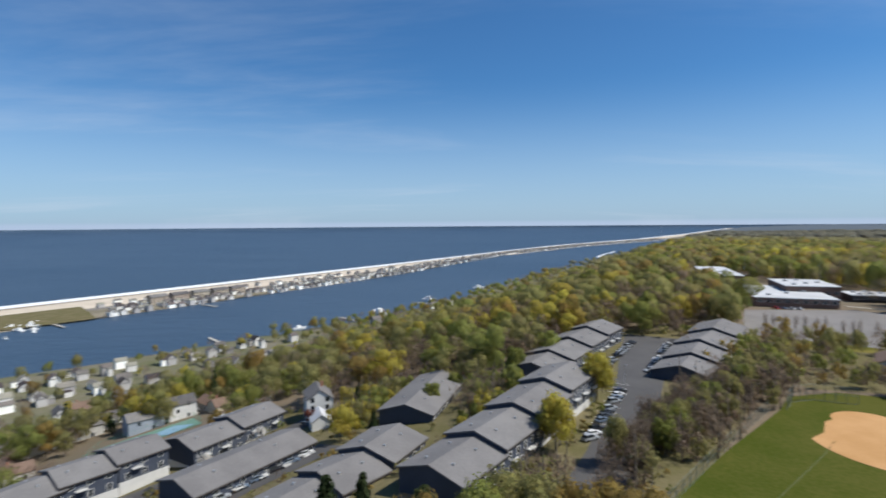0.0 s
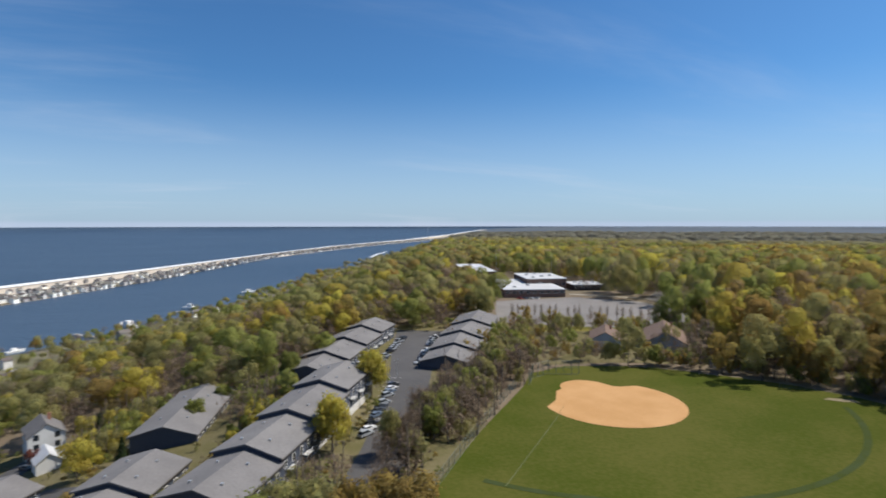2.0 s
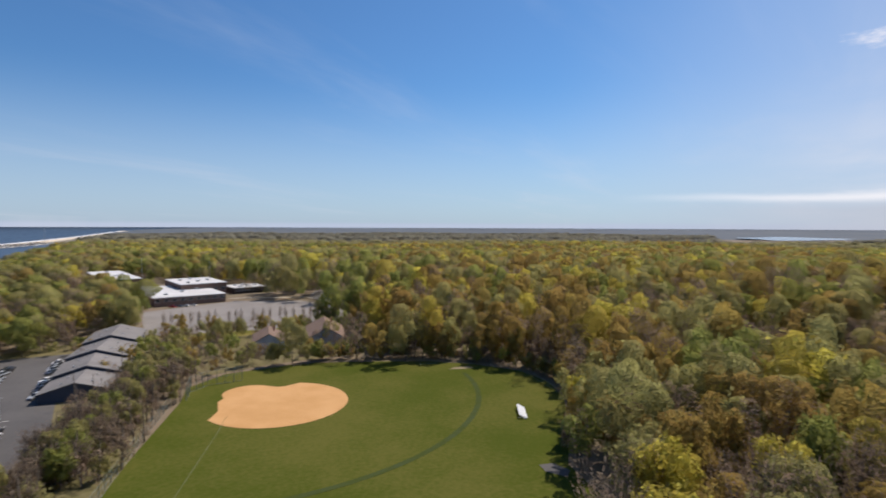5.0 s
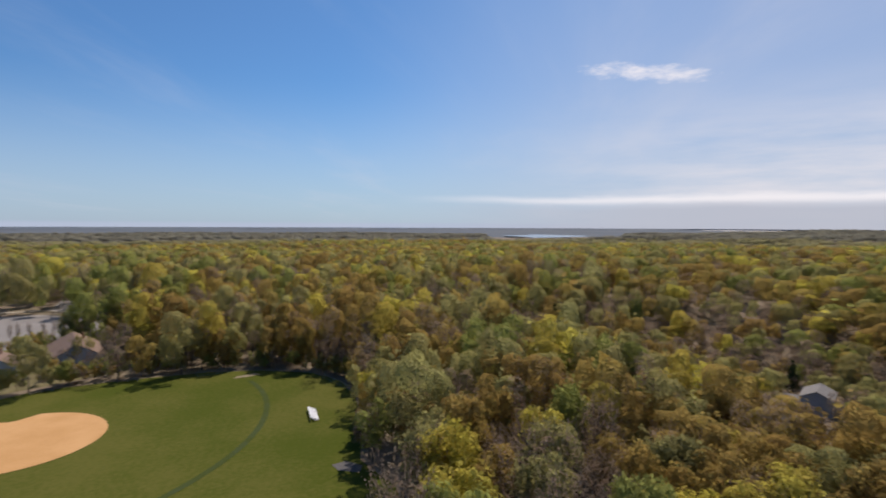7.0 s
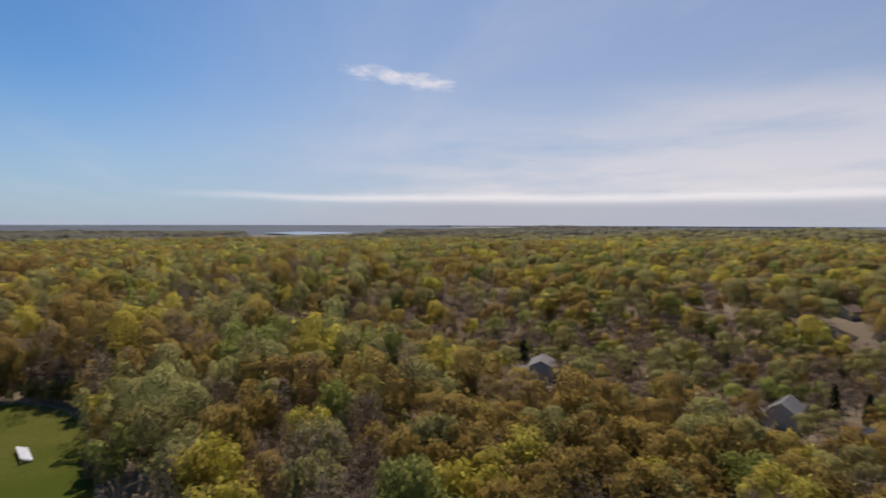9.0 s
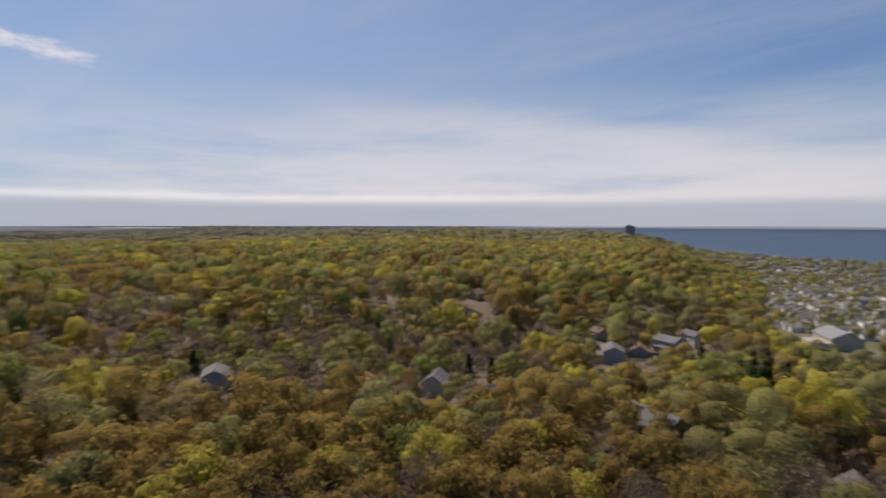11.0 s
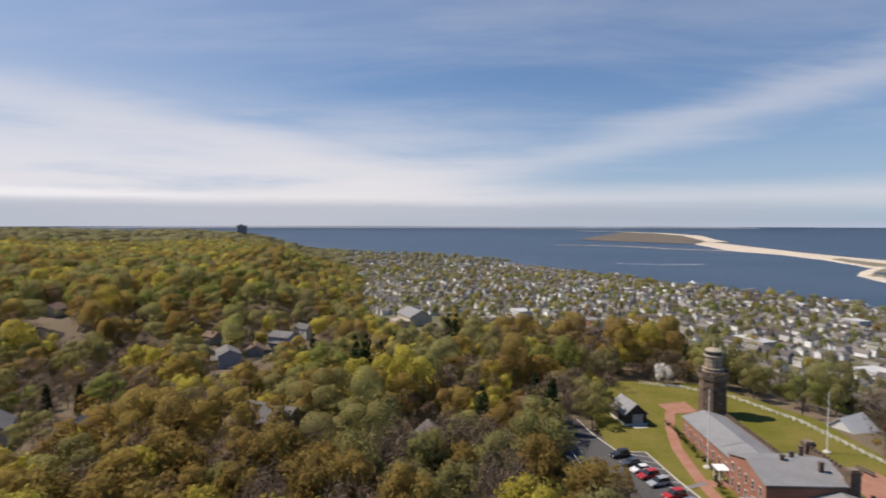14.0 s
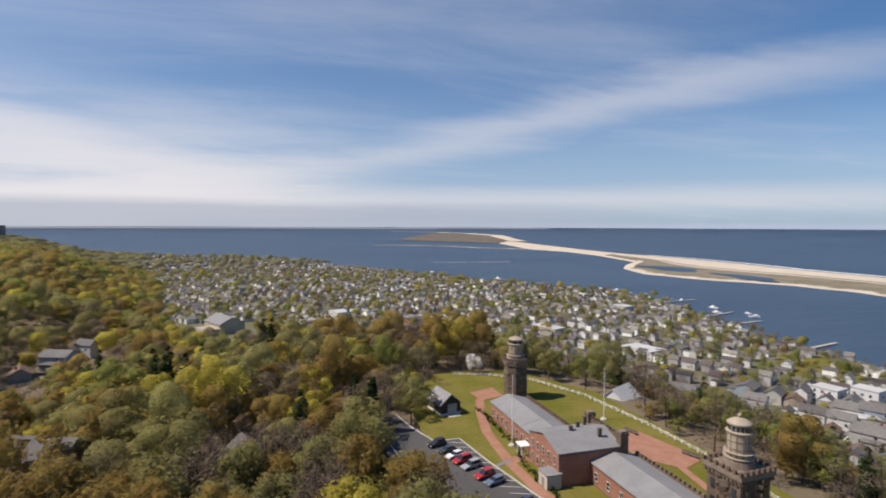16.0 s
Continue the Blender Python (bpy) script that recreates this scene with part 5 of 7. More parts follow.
bx, by = bx[ok][:300], by[ok][:300]
grow("field_shrubs", bx, by, g1.choice(np.array(["olive", "bare", "oak", "green", "bare"], dtype=object), len(bx)), 5, 70, 0.12, 0.50, 66, "low growth behind the infield", seg=4)
u = g1.uniform(-0.4, 1.0, 250)
bx, by = 42 + u * 66 + g1.normal(0, 6.0, 250), 121 + u * 62 + g1.normal(0, 6.0, 250)
ok = ~inside(bx, by, FIELD_EDGE) & ~inside(bx, by, ROAD_EDGE)
bx, by = bx[ok], by[ok]
grow("belt_growth", bx, by, g1.choice(np.array(["bare", "bare", "bare", "bare", "olive"], dtype=object), len(bx)), 5, 90, 0.10, 0.62, 62, "twiggy belt between road and field", trunks=True, seg=4)
bx, by = g1.uniform(-140, 100, 2600), g1.uniform(88, 262, 2600)
ok = inside(bx, by, CONDO_YARD) & ~inside(bx, by, ROAD_EDGE) & ~inside(bx, by, FIELD_EDGE)
for road in ([(-110, 96), (-60, 108), (-28, 148), (-36, 154), (-66, 118), (-116, 104)], [(-96, 118), (-52, 160), (-40, 196), (-46, 200), (-60, 168), (-104, 126)]):
    ok &= ~inside(bx, by, road)
for line, half, _, _ in ROWS:
    ok &= line_distance(bx, by, line) > half + 2.4
bx, by = bx[ok][:320], by[ok][:320]
grow("yard_planting", bx, by, g1.choice(np.array(["olive", "green", "bare", "bare", "oak"], dtype=object), len(bx)), 4, 40, 0.13, 0.22, 63, "shrubs and young trees between the flats", seg=4)
bx, by = g1.uniform(-44, 22, 300), g1.uniform(150, 214, 300)
ok = inside(bx, by, CONDO_YARD) & (line_distance(bx, by, [(-11.5, 158.3), (-0.6, 195.3)]) > 12) & (line_distance(bx, by, [(-45, 191), (-40.5, 174)]) > 9)
for line, half, _, _ in ROWS:
    ok &= line_distance(bx, by, line) > half + 4
bx, by = bx[ok][:46], by[ok][:46]
grow("bank_trees", bx, by, g1.choice(np.array(["olive", "green", "bare", "bare", "maple"], dtype=object), len(bx)), 6, 70, 0.10, 0.62, 64, "budding trees on the bank between the rows", trunks=True, seg=4)
# lamps of the flats' road
for x, y in ((62, 184), (80, 240), (44, 140)):
    lp = thing("street_lamp", spot(x, y), "slim grey double-headed street lamp", "street lamp")
    part("pole", Geo().bar((0, 0, 0), (0, 0, 6.2), 0.08, 0.05, 6).mesh("pole", METAL), lp)
    for s in (-1, 1):
        part("head", Geo().box(s * 0.5, 0, 6.15, 0.7, 0.25, 0.14).mesh("head", METAL), lp)

# ---- school ----
def flat_hall(name, x, y, z, w, l, h, turn, label, wall_material, band=True):
    t = thing(name, pose(x, y, z, 0, 0, turn), label, "school building", "school")
    part("wall", Geo().box(0, 0, -3, w, l, h + 3).mesh("wall", wall_material), t)
    part("roof", Geo().box(0, 0, h, w + 0.6, l + 0.6, 0.5).mesh("roof", FLAT_WHITE), t, "white flat roof")
    for k in range(5):
        part("roof_unit", Geo().box((k % 3 - 1) * w * 0.28, (k / 5 - 0.4) * l * 0.8, h + 0.5, 2.2, 2.8, 1.1).mesh("roof_unit", METAL), t)
    n = int(w / 5)
    for k in range(n):
        window(t, -w / 2 + w * (k + 0.5) / n, -l / 2 - 0.05, h * 0.42, 0, 2.2, 1.2)
    return t


SZ = float(ground(240, 400))
flat_hall("school", 254, 502, SZ, 27, 98, 8.2, -18, "long school wing with a white flat roof", SCHOOL_BRICK)
flat_hall("school", 262, 394, SZ, 33, 50, 8.6, -19, "two-storey brown school block with a white roof", SCHOOL_BRICK)
flat_hall("school", 236, 376, SZ, 46, 76, 4.6, -20, "low school wing with a white flat roof", SCHOOL_BRICK)
flat_hall("school", 288, 366, SZ, 26, 24, 4.0, -19, "low dark entrance wing of the school", DARK_WOOD)
for x, y in ((262, 470), (300, 430)):
    mst = thing("mast", spot(x, y), "thin lattice radio mast by the school", "mast")
    for dx, dy in ((-0.3, -0.2), (0.3, -0.2), (0, 0.35)):
        part("leg", Geo().bar((dx, dy, 0), (dx * 0.4, dy * 0.4, 26), 0.07, 0.05).mesh("leg", METAL), mst)
    part("brace", Geo().bar((-0.3, -0.2, 6), (0.3, -0.2, 9), 0.05).bar((0.3, -0.2, 12), (-0.2, -0.1, 15), 0.05).mesh("brace", METAL), mst)
lm = thing("mast", spot(560, 1390), "tall thin radio mast above the woods", "mast")
for dx, dy in ((-0.5, -0.3), (0.5, -0.3), (0, 0.5)):
    part("leg", Geo().bar((dx, dy, 0), (dx * 0.5, dy * 0.5, 68), 0.22, 0.18).mesh("leg", METAL), lm)
for x in range(4):
    park(208 + x * 4, 338 - x * 1.5, 20, rnd.randrange(6), "in the school car park")


# ---- houses ----
def house_model(w, l, h, rise, wall_mat, roof_mat, label, porch=True, chimney=True, rows=2, wing=False):
    """A gabled house; the ridge runs along y, the front looks along -y."""
    t = thing("house", Matrix.Identity(4), label, "house", "houses")
    part("wall", Geo().gable_wall(w, l, h, rise, -3).mesh("wall", wall_mat), t)
    part("roof", Geo().gable_roof(w, l, h, rise, 0.4, 0.22).mesh("roof", roof_mat), t)
    if wing:
        part("wing_wall", Geo().box(w * 0.75, l * 0.12, -3, w * 0.6, l * 0.5, h * 0.62 + 3).mesh("wing_wall", wall_mat), t)
        part("wing_roof", Geo().box(w * 0.78, l * 0.12, h * 0.62, w * 0.66, l * 0.54, 0.3).mesh("wing_roof", roof_mat), t)
    if porch:
        p = part("porch", Geo().box(0, -l / 2 - 1.1, -1, w * 0.8, 2.2, 1.5).box(-w * 0.4, -l / 2 - 2.2, 0.5, 0.14, 0.14, 2.05).box(w * 0.4, -l / 2 - 2.2, 0.5, 0.14, 0.14, 2.05).mesh("porch", PALE_TRIM), t)
        part("porch_roof", Geo().add([(-w * 0.45, -l / 2 - 2.4, 2.5), (w * 0.45, -l / 2 - 2.4, 2.5), (w * 0.45, -l / 2, 3.1), (-w * 0.45, -l / 2, 3.1), (-w * 0.45, -l / 2 - 2.4, 2.65), (w * 0.45, -l / 2 - 2.4, 2.65), (w * 0.45, -l / 2, 3.25), (-w * 0.45, -l / 2, 3.25)],
                                     [(3, 2, 1, 0), (4, 5, 6, 7), (0, 1, 5, 4), (1, 2, 6, 5), (2, 3, 7, 6), (3, 0, 4, 7)]).mesh("porch_roof", roof_mat), p)
    if chimney:
        part("chimney", Geo().box(w * 0.18, l * 0.2, h, 0.8, 0.8, rise + 1.0).mesh("chimney", BRICK_RED), t)
    part("door", DOOR_MESH, t, "", pose(0, -l / 2 - 0.04, 0.4))
    for q in range(rows):
        for s in (-1, 1):
            part("window", PANE_MESH, t, "", pose(s * w * 0.28, -l / 2 - 0.03, 1.2 + q * 2.7))
            part("window", PANE_MESH, t, "", pose(s * (w / 2 + 0.03), (q % 2 - 0.5) * l * 0.4, 1.2 + q * 2.7, 0, 0, 90))
    return t


MODELS = [
    house_model(8, 11, 5.6, 3.0, WHITE_SIDING, HOUSE_ROOF, "white clapboard house with a grey gable roof", True, True, 2),
    house_model(9, 13, 5.8, 3.2, HOUSE_WALL, HOUSE_ROOF, "pale-sided house with a dark shingle roof", True, False, 2, True),
    house_model(8.5, 10, 3.4, 2.6, TAN_SIDING, BROWN_ROOF, "tan cottage with a brown shingle roof", True, True, 1),
    house_model(10, 14, 6.2, 2.4, BLUE_SIDING, HOUSE_ROOF, "grey-blue house with a low grey roof", True, False, 2, True),
    house_model(7.5, 12, 7.6, 3.0, WHITE_SIDING, HOUSE_ROOF, "tall narrow white house with a grey roof", True, False, 3),
    house_model(9, 12, 4.2, 2.8, HOUSE_WALL, BROWN_ROOF, "pale cottage with a brown roof", False, True, 1, True),
]
placed = set()


def settle(k, x, y, turn, size=1.0):
    m = spot(x, y, 0.0, turn) @ Matrix.Diagonal((size, size, size, 1))
    if k not in placed:
        placed.add(k)
        MODELS[k].matrix_basis = m
        return MODELS[k]
    return copy_thing(MODELS[k], m)


patch([(120, 176), (148, 168), (176, 152), (212, 190), (192, 226), (150, 262), (118, 214)], 0.05, 8, YARD, "house_lawn", "rough grass round the brown-roofed houses", "lawn")
# two houses with brown roofs behind the infield, the second longer
for x, y, w, l, turn in ((163, 192, 13, 20, -40), (187, 181, 17, 32, -44)):
    hh = house_model(w, l, 4.6, w * 0.26, BLUE_SIDING, BROWN_ROOF, "grey-sided building with a brown hipped shingle roof", False, True, 1)
    hh.matrix_basis = spot(x, y, 0.3, turn)
# white house with barn on the slope
hh = house_model(9, 11, 7.6, 3.2, WHITE_SIDING, HOUSE_ROOF, "white three-storey house on the slope", True, True, 3)
hh.matrix_basis = spot(-45, 191, 0, 20)
hh = house_model(6, 8, 3.2, 2.2, WHITE_SIDING, FLAT_WHITE, "small white barn with a pale roof", False, False, 1)
hh.matrix_basis = spot(-40.5, 174, 0, 200)

# tennis courts with fence, and the covered pool
patch([(-133, 195), (-140, 216), (-112, 238), (-101, 222)], 0.25, 6, COURT_GREEN, "tennis_court", "green tennis courts with blue playing areas", "tennis court")
for x, y in ((-127, 208), (-113, 221)):
    c = [(x - 8, y - 3), (x - 3, y + 8), (x + 8, y + 3), (x + 3, y - 8)]
    patch(c, 0.32, 4, COURT_BLUE, "playing_area", "blue tennis playing area", "tennis court")
fence_run("court_fence", "green wire fence round the tennis courts", [(-133, 195), (-140, 216), (-112, 238), (-101, 222), (-133, 195)], 3.0, 5.0, COURT_GREEN, (0.02, 1.0), 0.08, True)
patch([(-97, 222), (-101, 231), (-92, 236), (-88, 227)], 0.30, 3, CONCRETE, "pool_deck", "pale concrete pool deck", "deck")
patch([(-95.5, 224), (-98.5, 230), (-93, 233), (-90, 227)], 0.40, 3, POOL_COVER, "swimming_pool", "small pool under a pale cover", "pool")

# ---- the twin light station on its hilltop ----
SG = 55.0  # height of the station's ground
patch(STATION_LAWN, 0.0, 6, LAWN, "station_lawn", "mown lawn round the light station", "lawn", flat=SG)
patch(STATION_LOT, 0.0, 6, ASPHALT, "station_car_park", "grey asphalt car park beside the lawn", "car park", flat=SG + 0.05)
strip("kerb", [(-30.5, -147), (-32.5, -136), (-35.8, -125.7), (-42.2, -125.7), (-44.2, -112), (-47.7, -95), (-52.6, -74)], 0.5, 0, CONCRETE, "pale concrete kerb along the lawn", "kerb", z=SG + 0.14)
strip("brick_walk", [(-63, -160), (-57.5, -152), (-53.6, -141), (-50.4, -128), (-49.4, -118), (-48.8, -110), (-49.0, -98), (-50.4, -88), (-52.4, -74)], 2.6, 0, BRICK_PATH, "curving red brick walk", "path", z=SG + 0.08)
strip("brick_walk", [(-49.2, -111), (-52, -110.5), (-55, -110)], 3.0, 0, BRICK_PATH, "short brick walk to the door", "path", z=SG + 0.09)
strip("cross_walk", [(-44.0, -108.2), (-49.6, -111.0)], 1.2, 0, OLD_ASPHALT, "worn steps and walk from the car park", "path", z=SG + 0.10)
patch([(-57, -160), (-66, -163), (-66, -154), (-58, -152)], 0, 4, BRICK_PATH, "brick_terrace", "brick terrace at the tower foot", "path", flat=SG + 0.085)
patch([(-79, -119), (-88, -118), (-92, -99), (-84, -96), (-78, -104)], 0, 4, BRICK_PATH, "brick_court", "red brick court behind the station", "path", flat=SG + 0.08)
strip("earth_walk", [(-84, -97), (-82, -86), (-80, -78)], 1.8, 0, BRICK_PATH, "worn earth walk to the square tower", "path", z=SG + 0.07)
for k in range(14):
    y = -123 + k * 3.1
    x = -41.8 - (y + 124) * 0.20
    strip("bay_line", [(x - 0.2, y), (x + 4.6, y - 1.7)], 0.14, 0, PAINT, "white painted parking bay line", "bay line", z=SG + 0.09)
strip("edge_line", [(-25.4, -150), (-25.0, -128), (-26.5, -106), (-33, -78)], 0.16, 0, PAINT, "white painted edge line", "edge line", z=SG + 0.09)

for k, (x, y, paint) in enumerate(((-33.6, -123.0, 0), (-34.8, -118.8, 5), (-35.8, -115.6, 1), (-36.6, -112.8, 2), (-37.6, -109.6, 4), (-38.8, -104.6, 2), (-39.8, -101.4, 3), (-42.0, -92.0, 5), (-27.6, -101.0, 0), (-28.6, -97.0, 3), (-30.0, -93.0, 5))):
    x = x - 3.2 if k < 8 else x
    c = park(x + 1.2, y, -70 if k < 8 else 110, paint, "at the lawn's edge" if k < 8 else "under the trees")
    c.matrix_basis = pose(x + 1.2, y, SG + 0.06, 0, 0, -70 if k < 8 else 110)


def merlons(parent, cx, cy, z, half_x, half_y, step, material, size=(0.62, 0.5, 0.75)):
    """Battlements round a rectangle."""
    mesh = Geo().box(0, 0, 0, *size).mesh("merlon", material)
    for s in (-1, 1):
        n = max(2, int(2 * half_x / step))
        for k in range(n + 1):
            part("merlon", mesh, parent, "", pose(cx - half_x + 2 * half_x * k / n, cy + s * half_y, z))
        n = max(2, int(2 * half_y / step))
        for k in range(1, n):
            part("merlon", mesh, parent, "", pose(cx + s * half_x, cy - half_y + 2 * half_y * k / n, z, 0, 0, 90))


def lantern(parent, z, r):
    """Lantern room: flared gallery, ribbed drum, glazed crown, low dome and ball."""
    gallery = part("gallery", Geo().ring([(r * 0.95, z - 0.5), (r * 1.30, z), (r * 1.30, z + 0.18), (r * 1.02, z + 0.20)], 20).mesh("gallery", LANTERN_METAL), parent)
    post = Geo().bar((r * 1.25, 0, z + 0.1), (r * 1.25, 0, z + 1.0), 0.03).mesh("baluster", LANTERN_METAL)
    for k in range(16):
        part("baluster", post, gallery, "", pose(0, 0, 0, 0, 0, 22.5 * k))
    part("rail", Geo().ring([(r * 1.23, z + 0.96), (r * 1.27, z + 0.96), (r * 1.27, z + 1.04), (r * 1.23, z + 1.04)], 20).mesh("rail", LANTERN_METAL), gallery)
    drum = part("drum", Geo().ring([(r, z + 0.15), (r, z + 4.3), (r * 1.10, z + 4.45), (r * 1.14, z + 4.75), (r * 1.02, z + 4.85)], 24).mesh("drum", LANTERN_METAL), parent, "tan metal lantern drum")
    rib = Geo().box(r + 0.02, 0, z + 0.2, 0.14, 0.16, 4.1).mesh("rib", BROWNSTONE_LIGHT)
    for k in range(12):
        part("rib", rib, drum, "", pose(0, 0, 0, 0, 0, 30 * k))
    for zz in (1.6, 3.0):
        part("band", Geo().ring([(r + 0.01, z + zz), (r + 0.09, z + zz), (r + 0.09, z + zz + 0.16), (r + 0.01, z + zz + 0.16)], 24).mesh("band", BROWNSTONE_LIGHT), drum)
    cage = part("lantern", Geo().ring([(r * 0.92, z + 4.85), (r * 0.92, z + 5.9), (r * 1.04, z + 6.0), (r * 1.04, z + 6.15)], 16).mesh("lantern", LANTERN_METAL), parent, "glazed lantern crown")
    pane = Geo().box(r * 0.91, 0, z + 4.95, 0.05, r * 0.27, 0.85).mesh("pane", GLASS)
    for k in range(16):
        part("pane", pane, cage, "", pose(0, 0, 0, 0, 0, 22.5 * k + 11.25))
    part("dome", Geo().ring([(r * 1.06, z + 6.15), (r * 0.98, z + 6.35), (r * 0.66, z + 6.8), (r * 0.30, z + 7.1), (r * 0.12, z + 7.2)], 20).mesh("dome", LANTERN_METAL, True), parent)
    part("vent_ball", Geo().ring([(0.10, z + 7.15), (0.32, z + 7.35), (0.36, z + 7.6), (0.22, z + 7.85), (0.05, z + 7.95), (0.04, z + 8.6)], 10).mesh("vent_ball", LANTERN_METAL, True), parent)


def courses(parent, sides, r, z0, z1, phase, step=0.62):
    """Blocks of stone, set a little proud, round a shaft with flat sides."""
    mesh = {}
    g = random.Random(7)
    z = z0
    row = 0
    apothem = r * math.cos(math.pi / sides)
    face = 2 * r * math.sin(math.pi / sides)
    while z + step <= z1:
        for s in range(sides):
            a = 2 * math.pi * (s + 0.5 + phase) / sides
            n = max(2, int(face / 1.25))
            for k in range(n):
                if g.random() < 0.42:
                    continue
                wide = face / n * 0.93
                key = (round(wide, 2), g.randrange(3))
                if key not in mesh:
                    d = 0.05 + 0.03 * key[1]
                    mesh[key] = Geo().box(0, 0, 0, key[0], d * 2, step * 0.90).mesh("stone", BROWNSTONE if key[1] else BROWNSTONE_LIGHT)
                u = -face / 2 + face * (k + 0.5 + (0.25 if row % 2 else -0.0)) / n
                if abs(u) > face / 2 - wide * 0.45:
                    continue
                x, y = apothem * math.cos(a) - u * math.sin(a), apothem * math.sin(a) + u * math.cos(a)
                part("stone", mesh[key], parent, "", pose(x, y, z, 0, 0, math.degrees(a) + 90))
        z += step
        row += 1


# north tower, eight-sided
nt = thing("lighthouse_tower", pose(-69.2, -152.0, SG) @ Matrix.Diagonal((0.95, 0.95, 0.92, 1)), "eight-sided brownstone light tower with a tan lantern", "lighthouse")
shaft = part("shaft", Geo().ring([(4.3, -1), (4.1, 1.0), (3.8, 1.2), (3.6, 11.0)], 8, phase=0.5).mesh("shaft", BROWNSTONE), nt)
courses(shaft, 8, 3.7, 1.4, 10.6, 0.5, 0.72)
part("cornice", Geo().ring([(3.65, 11.0), (4.1, 11.5), (4.1, 12.1), (4.35, 12.3), (4.35, 13.0), (3.1, 13.0)], 8, phase=0.5).mesh("cornice", BROWNSTONE_LIGHT), nt)
for k in range(24):
    a = 2 * math.pi * (k + 0.5) / 24
    part("merlon", Geo().box(0, 0, 0, 0.7, 0.45, 0.8).mesh("merlon", BROWNSTONE) if k == 0 else [o for o in nt.children if o.name.startswith("merlon")][0].data, nt, "", pose(4.0 * math.cos(a), 4.0 * math.sin(a), 13.0, 0, 0, math.degrees(a) + 90))
for z in (3.5, 7.5):
    for a in (70, 115, 25):
        part("window", Geo().box(0, 0, 0, 0.8, 0.3, 1.7).mesh("window", GLASS), nt, "", pose(3.46 * math.cos(radians(a + 0)), 3.46 * math.sin(radians(a)), z, 0, 0, a + 90))
lantern(nt, 13.5, 2.35)

# south tower, square
st = thing("lighthouse_tower", pose(-77.8, -75.6, SG, 0, 0, 4) @ Matrix.Diagonal((1, 1, 0.97, 1)), "square brownstone light tower with battlements and tan lantern", "lighthouse")
shaft = part("shaft", Geo().box(0, 0, -1, 7.0, 7.0, 11.6).box(0, 0, -1, 7.6, 7.6, 2.2).mesh("shaft", BROWNSTONE), st)
courses(shaft, 4, 3.5 * 1.4142, 1.4, 10.2, 0.0, 0.72)
part("cornice", Geo().box(0, 0, 9.6, 7.7, 7.7, 0.5).box(0, 0, 10.1, 8.2, 8.2, 0.9).mesh("cornice", BROWNSTONE_LIGHT), st)
corbel = Geo().box(0, 0, 0, 0.45, 0.5, 0.6).mesh("corbel", BROWNSTONE)
for s in (-1, 1):
    for k in range(10):
        part("corbel", corbel, st, "", pose(-3.6 + 7.2 * k / 9, s * 3.8, 9.2))
        part("corbel", corbel, st, "", pose(s * 3.8, -3.6 + 7.2 * k / 9, 9.2, 0, 0, 90))
merlons(st, 0, 0, 11.0, 3.88, 3.88, 1.2, BROWNSTONE)
part("roof_deck", Geo().box(0, 0, 10.6, 7.4, 7.4, 0.36).mesh("roof_deck", TIN_ROOF), st)
part("drum_base", Geo().ring([(2.7, 10.9), (2.5, 12.2), (2.2, 12.4)], 20).mesh("drum_base", BROWNSTONE_LIGHT), st)
lantern(st, 12.6, 2.0)
for z in (3.0, 6.4):
    for x in (-2.2, 2.2):
        part("window", Geo().box(0, 0, 0, 0.9, 0.3, 1.7).mesh("window", GLASS), st, "", pose(x, 3.52, z))
        part("window", Geo().box(0, 0, 0, 0.9, 0.3, 1.7).mesh("window", GLASS), st, "", pose(3.52, x, z, 0, 0, 90))


def wing(name, x0, x1, y0, y1, h, rise, label, battle, n_win):
    """A brick wing whose roof falls to the west; the seaward wall carries battlements."""
    cx, cy, w, l = (x0 + x1) / 2, (y0 + y1) / 2, abs(x1 - x0), abs(y1 - y0)
    t = thing(name, pose(cx, cy, SG), label, "brick building")
    part("wall", Geo().gable_wall(w, l, h, rise, -1).mesh("wall", BRICK_RED), t)
    part("roof", Geo().gable_roof(w, l, h, rise, 0.35, 0.2).mesh("roof", TIN_ROOF), t, "grey standing-seam metal roof")
    if battle:
        m = Geo().box(0, 0, 0, 0.45, 0.7, 0.6).mesh("merlon", BROWNSTONE)
        part("parapet", Geo().box(-w / 2 - 0.25, 0, h - 0.8, 0.5, l, 1.3).mesh("parapet", BROWNSTONE), t)
        for k in range(int(l / 1.25)):
            part("merlon", m, t, "", pose(-w / 2 - 0.25, -l / 2 + 0.6 + k * 1.25, h + 0.5))
    for k in range(n_win):
        y = -l / 2 + l * (k + 0.5) / n_win
        f = window(t, w / 2 + 0.05, y, 1.3, 90, 0.62, 1.0)
        part("sill", Geo().box(0, -0.06, -0.22, 1.7, 0.2, 0.12).mesh("sill", BROWNSTONE_LIGHT), f)
    for z in (0.05, h - 0.45):
        part("course", Geo().box(w / 2 + 0.02, 0, z, 0.08, l, 0.22).mesh("course", BROWNSTONE), t)
    return t


wing("north_wing", -65.6, -55.2, -137.0, -109.6, 4.6, 1.5, "long red brick keepers' wing with grey metal roof", True, 9)
wing("south_wing", -71.5, -61.0, -96.4, -75.5, 4.4, 1.4, "long red brick south wing with grey metal roof", True, 5)
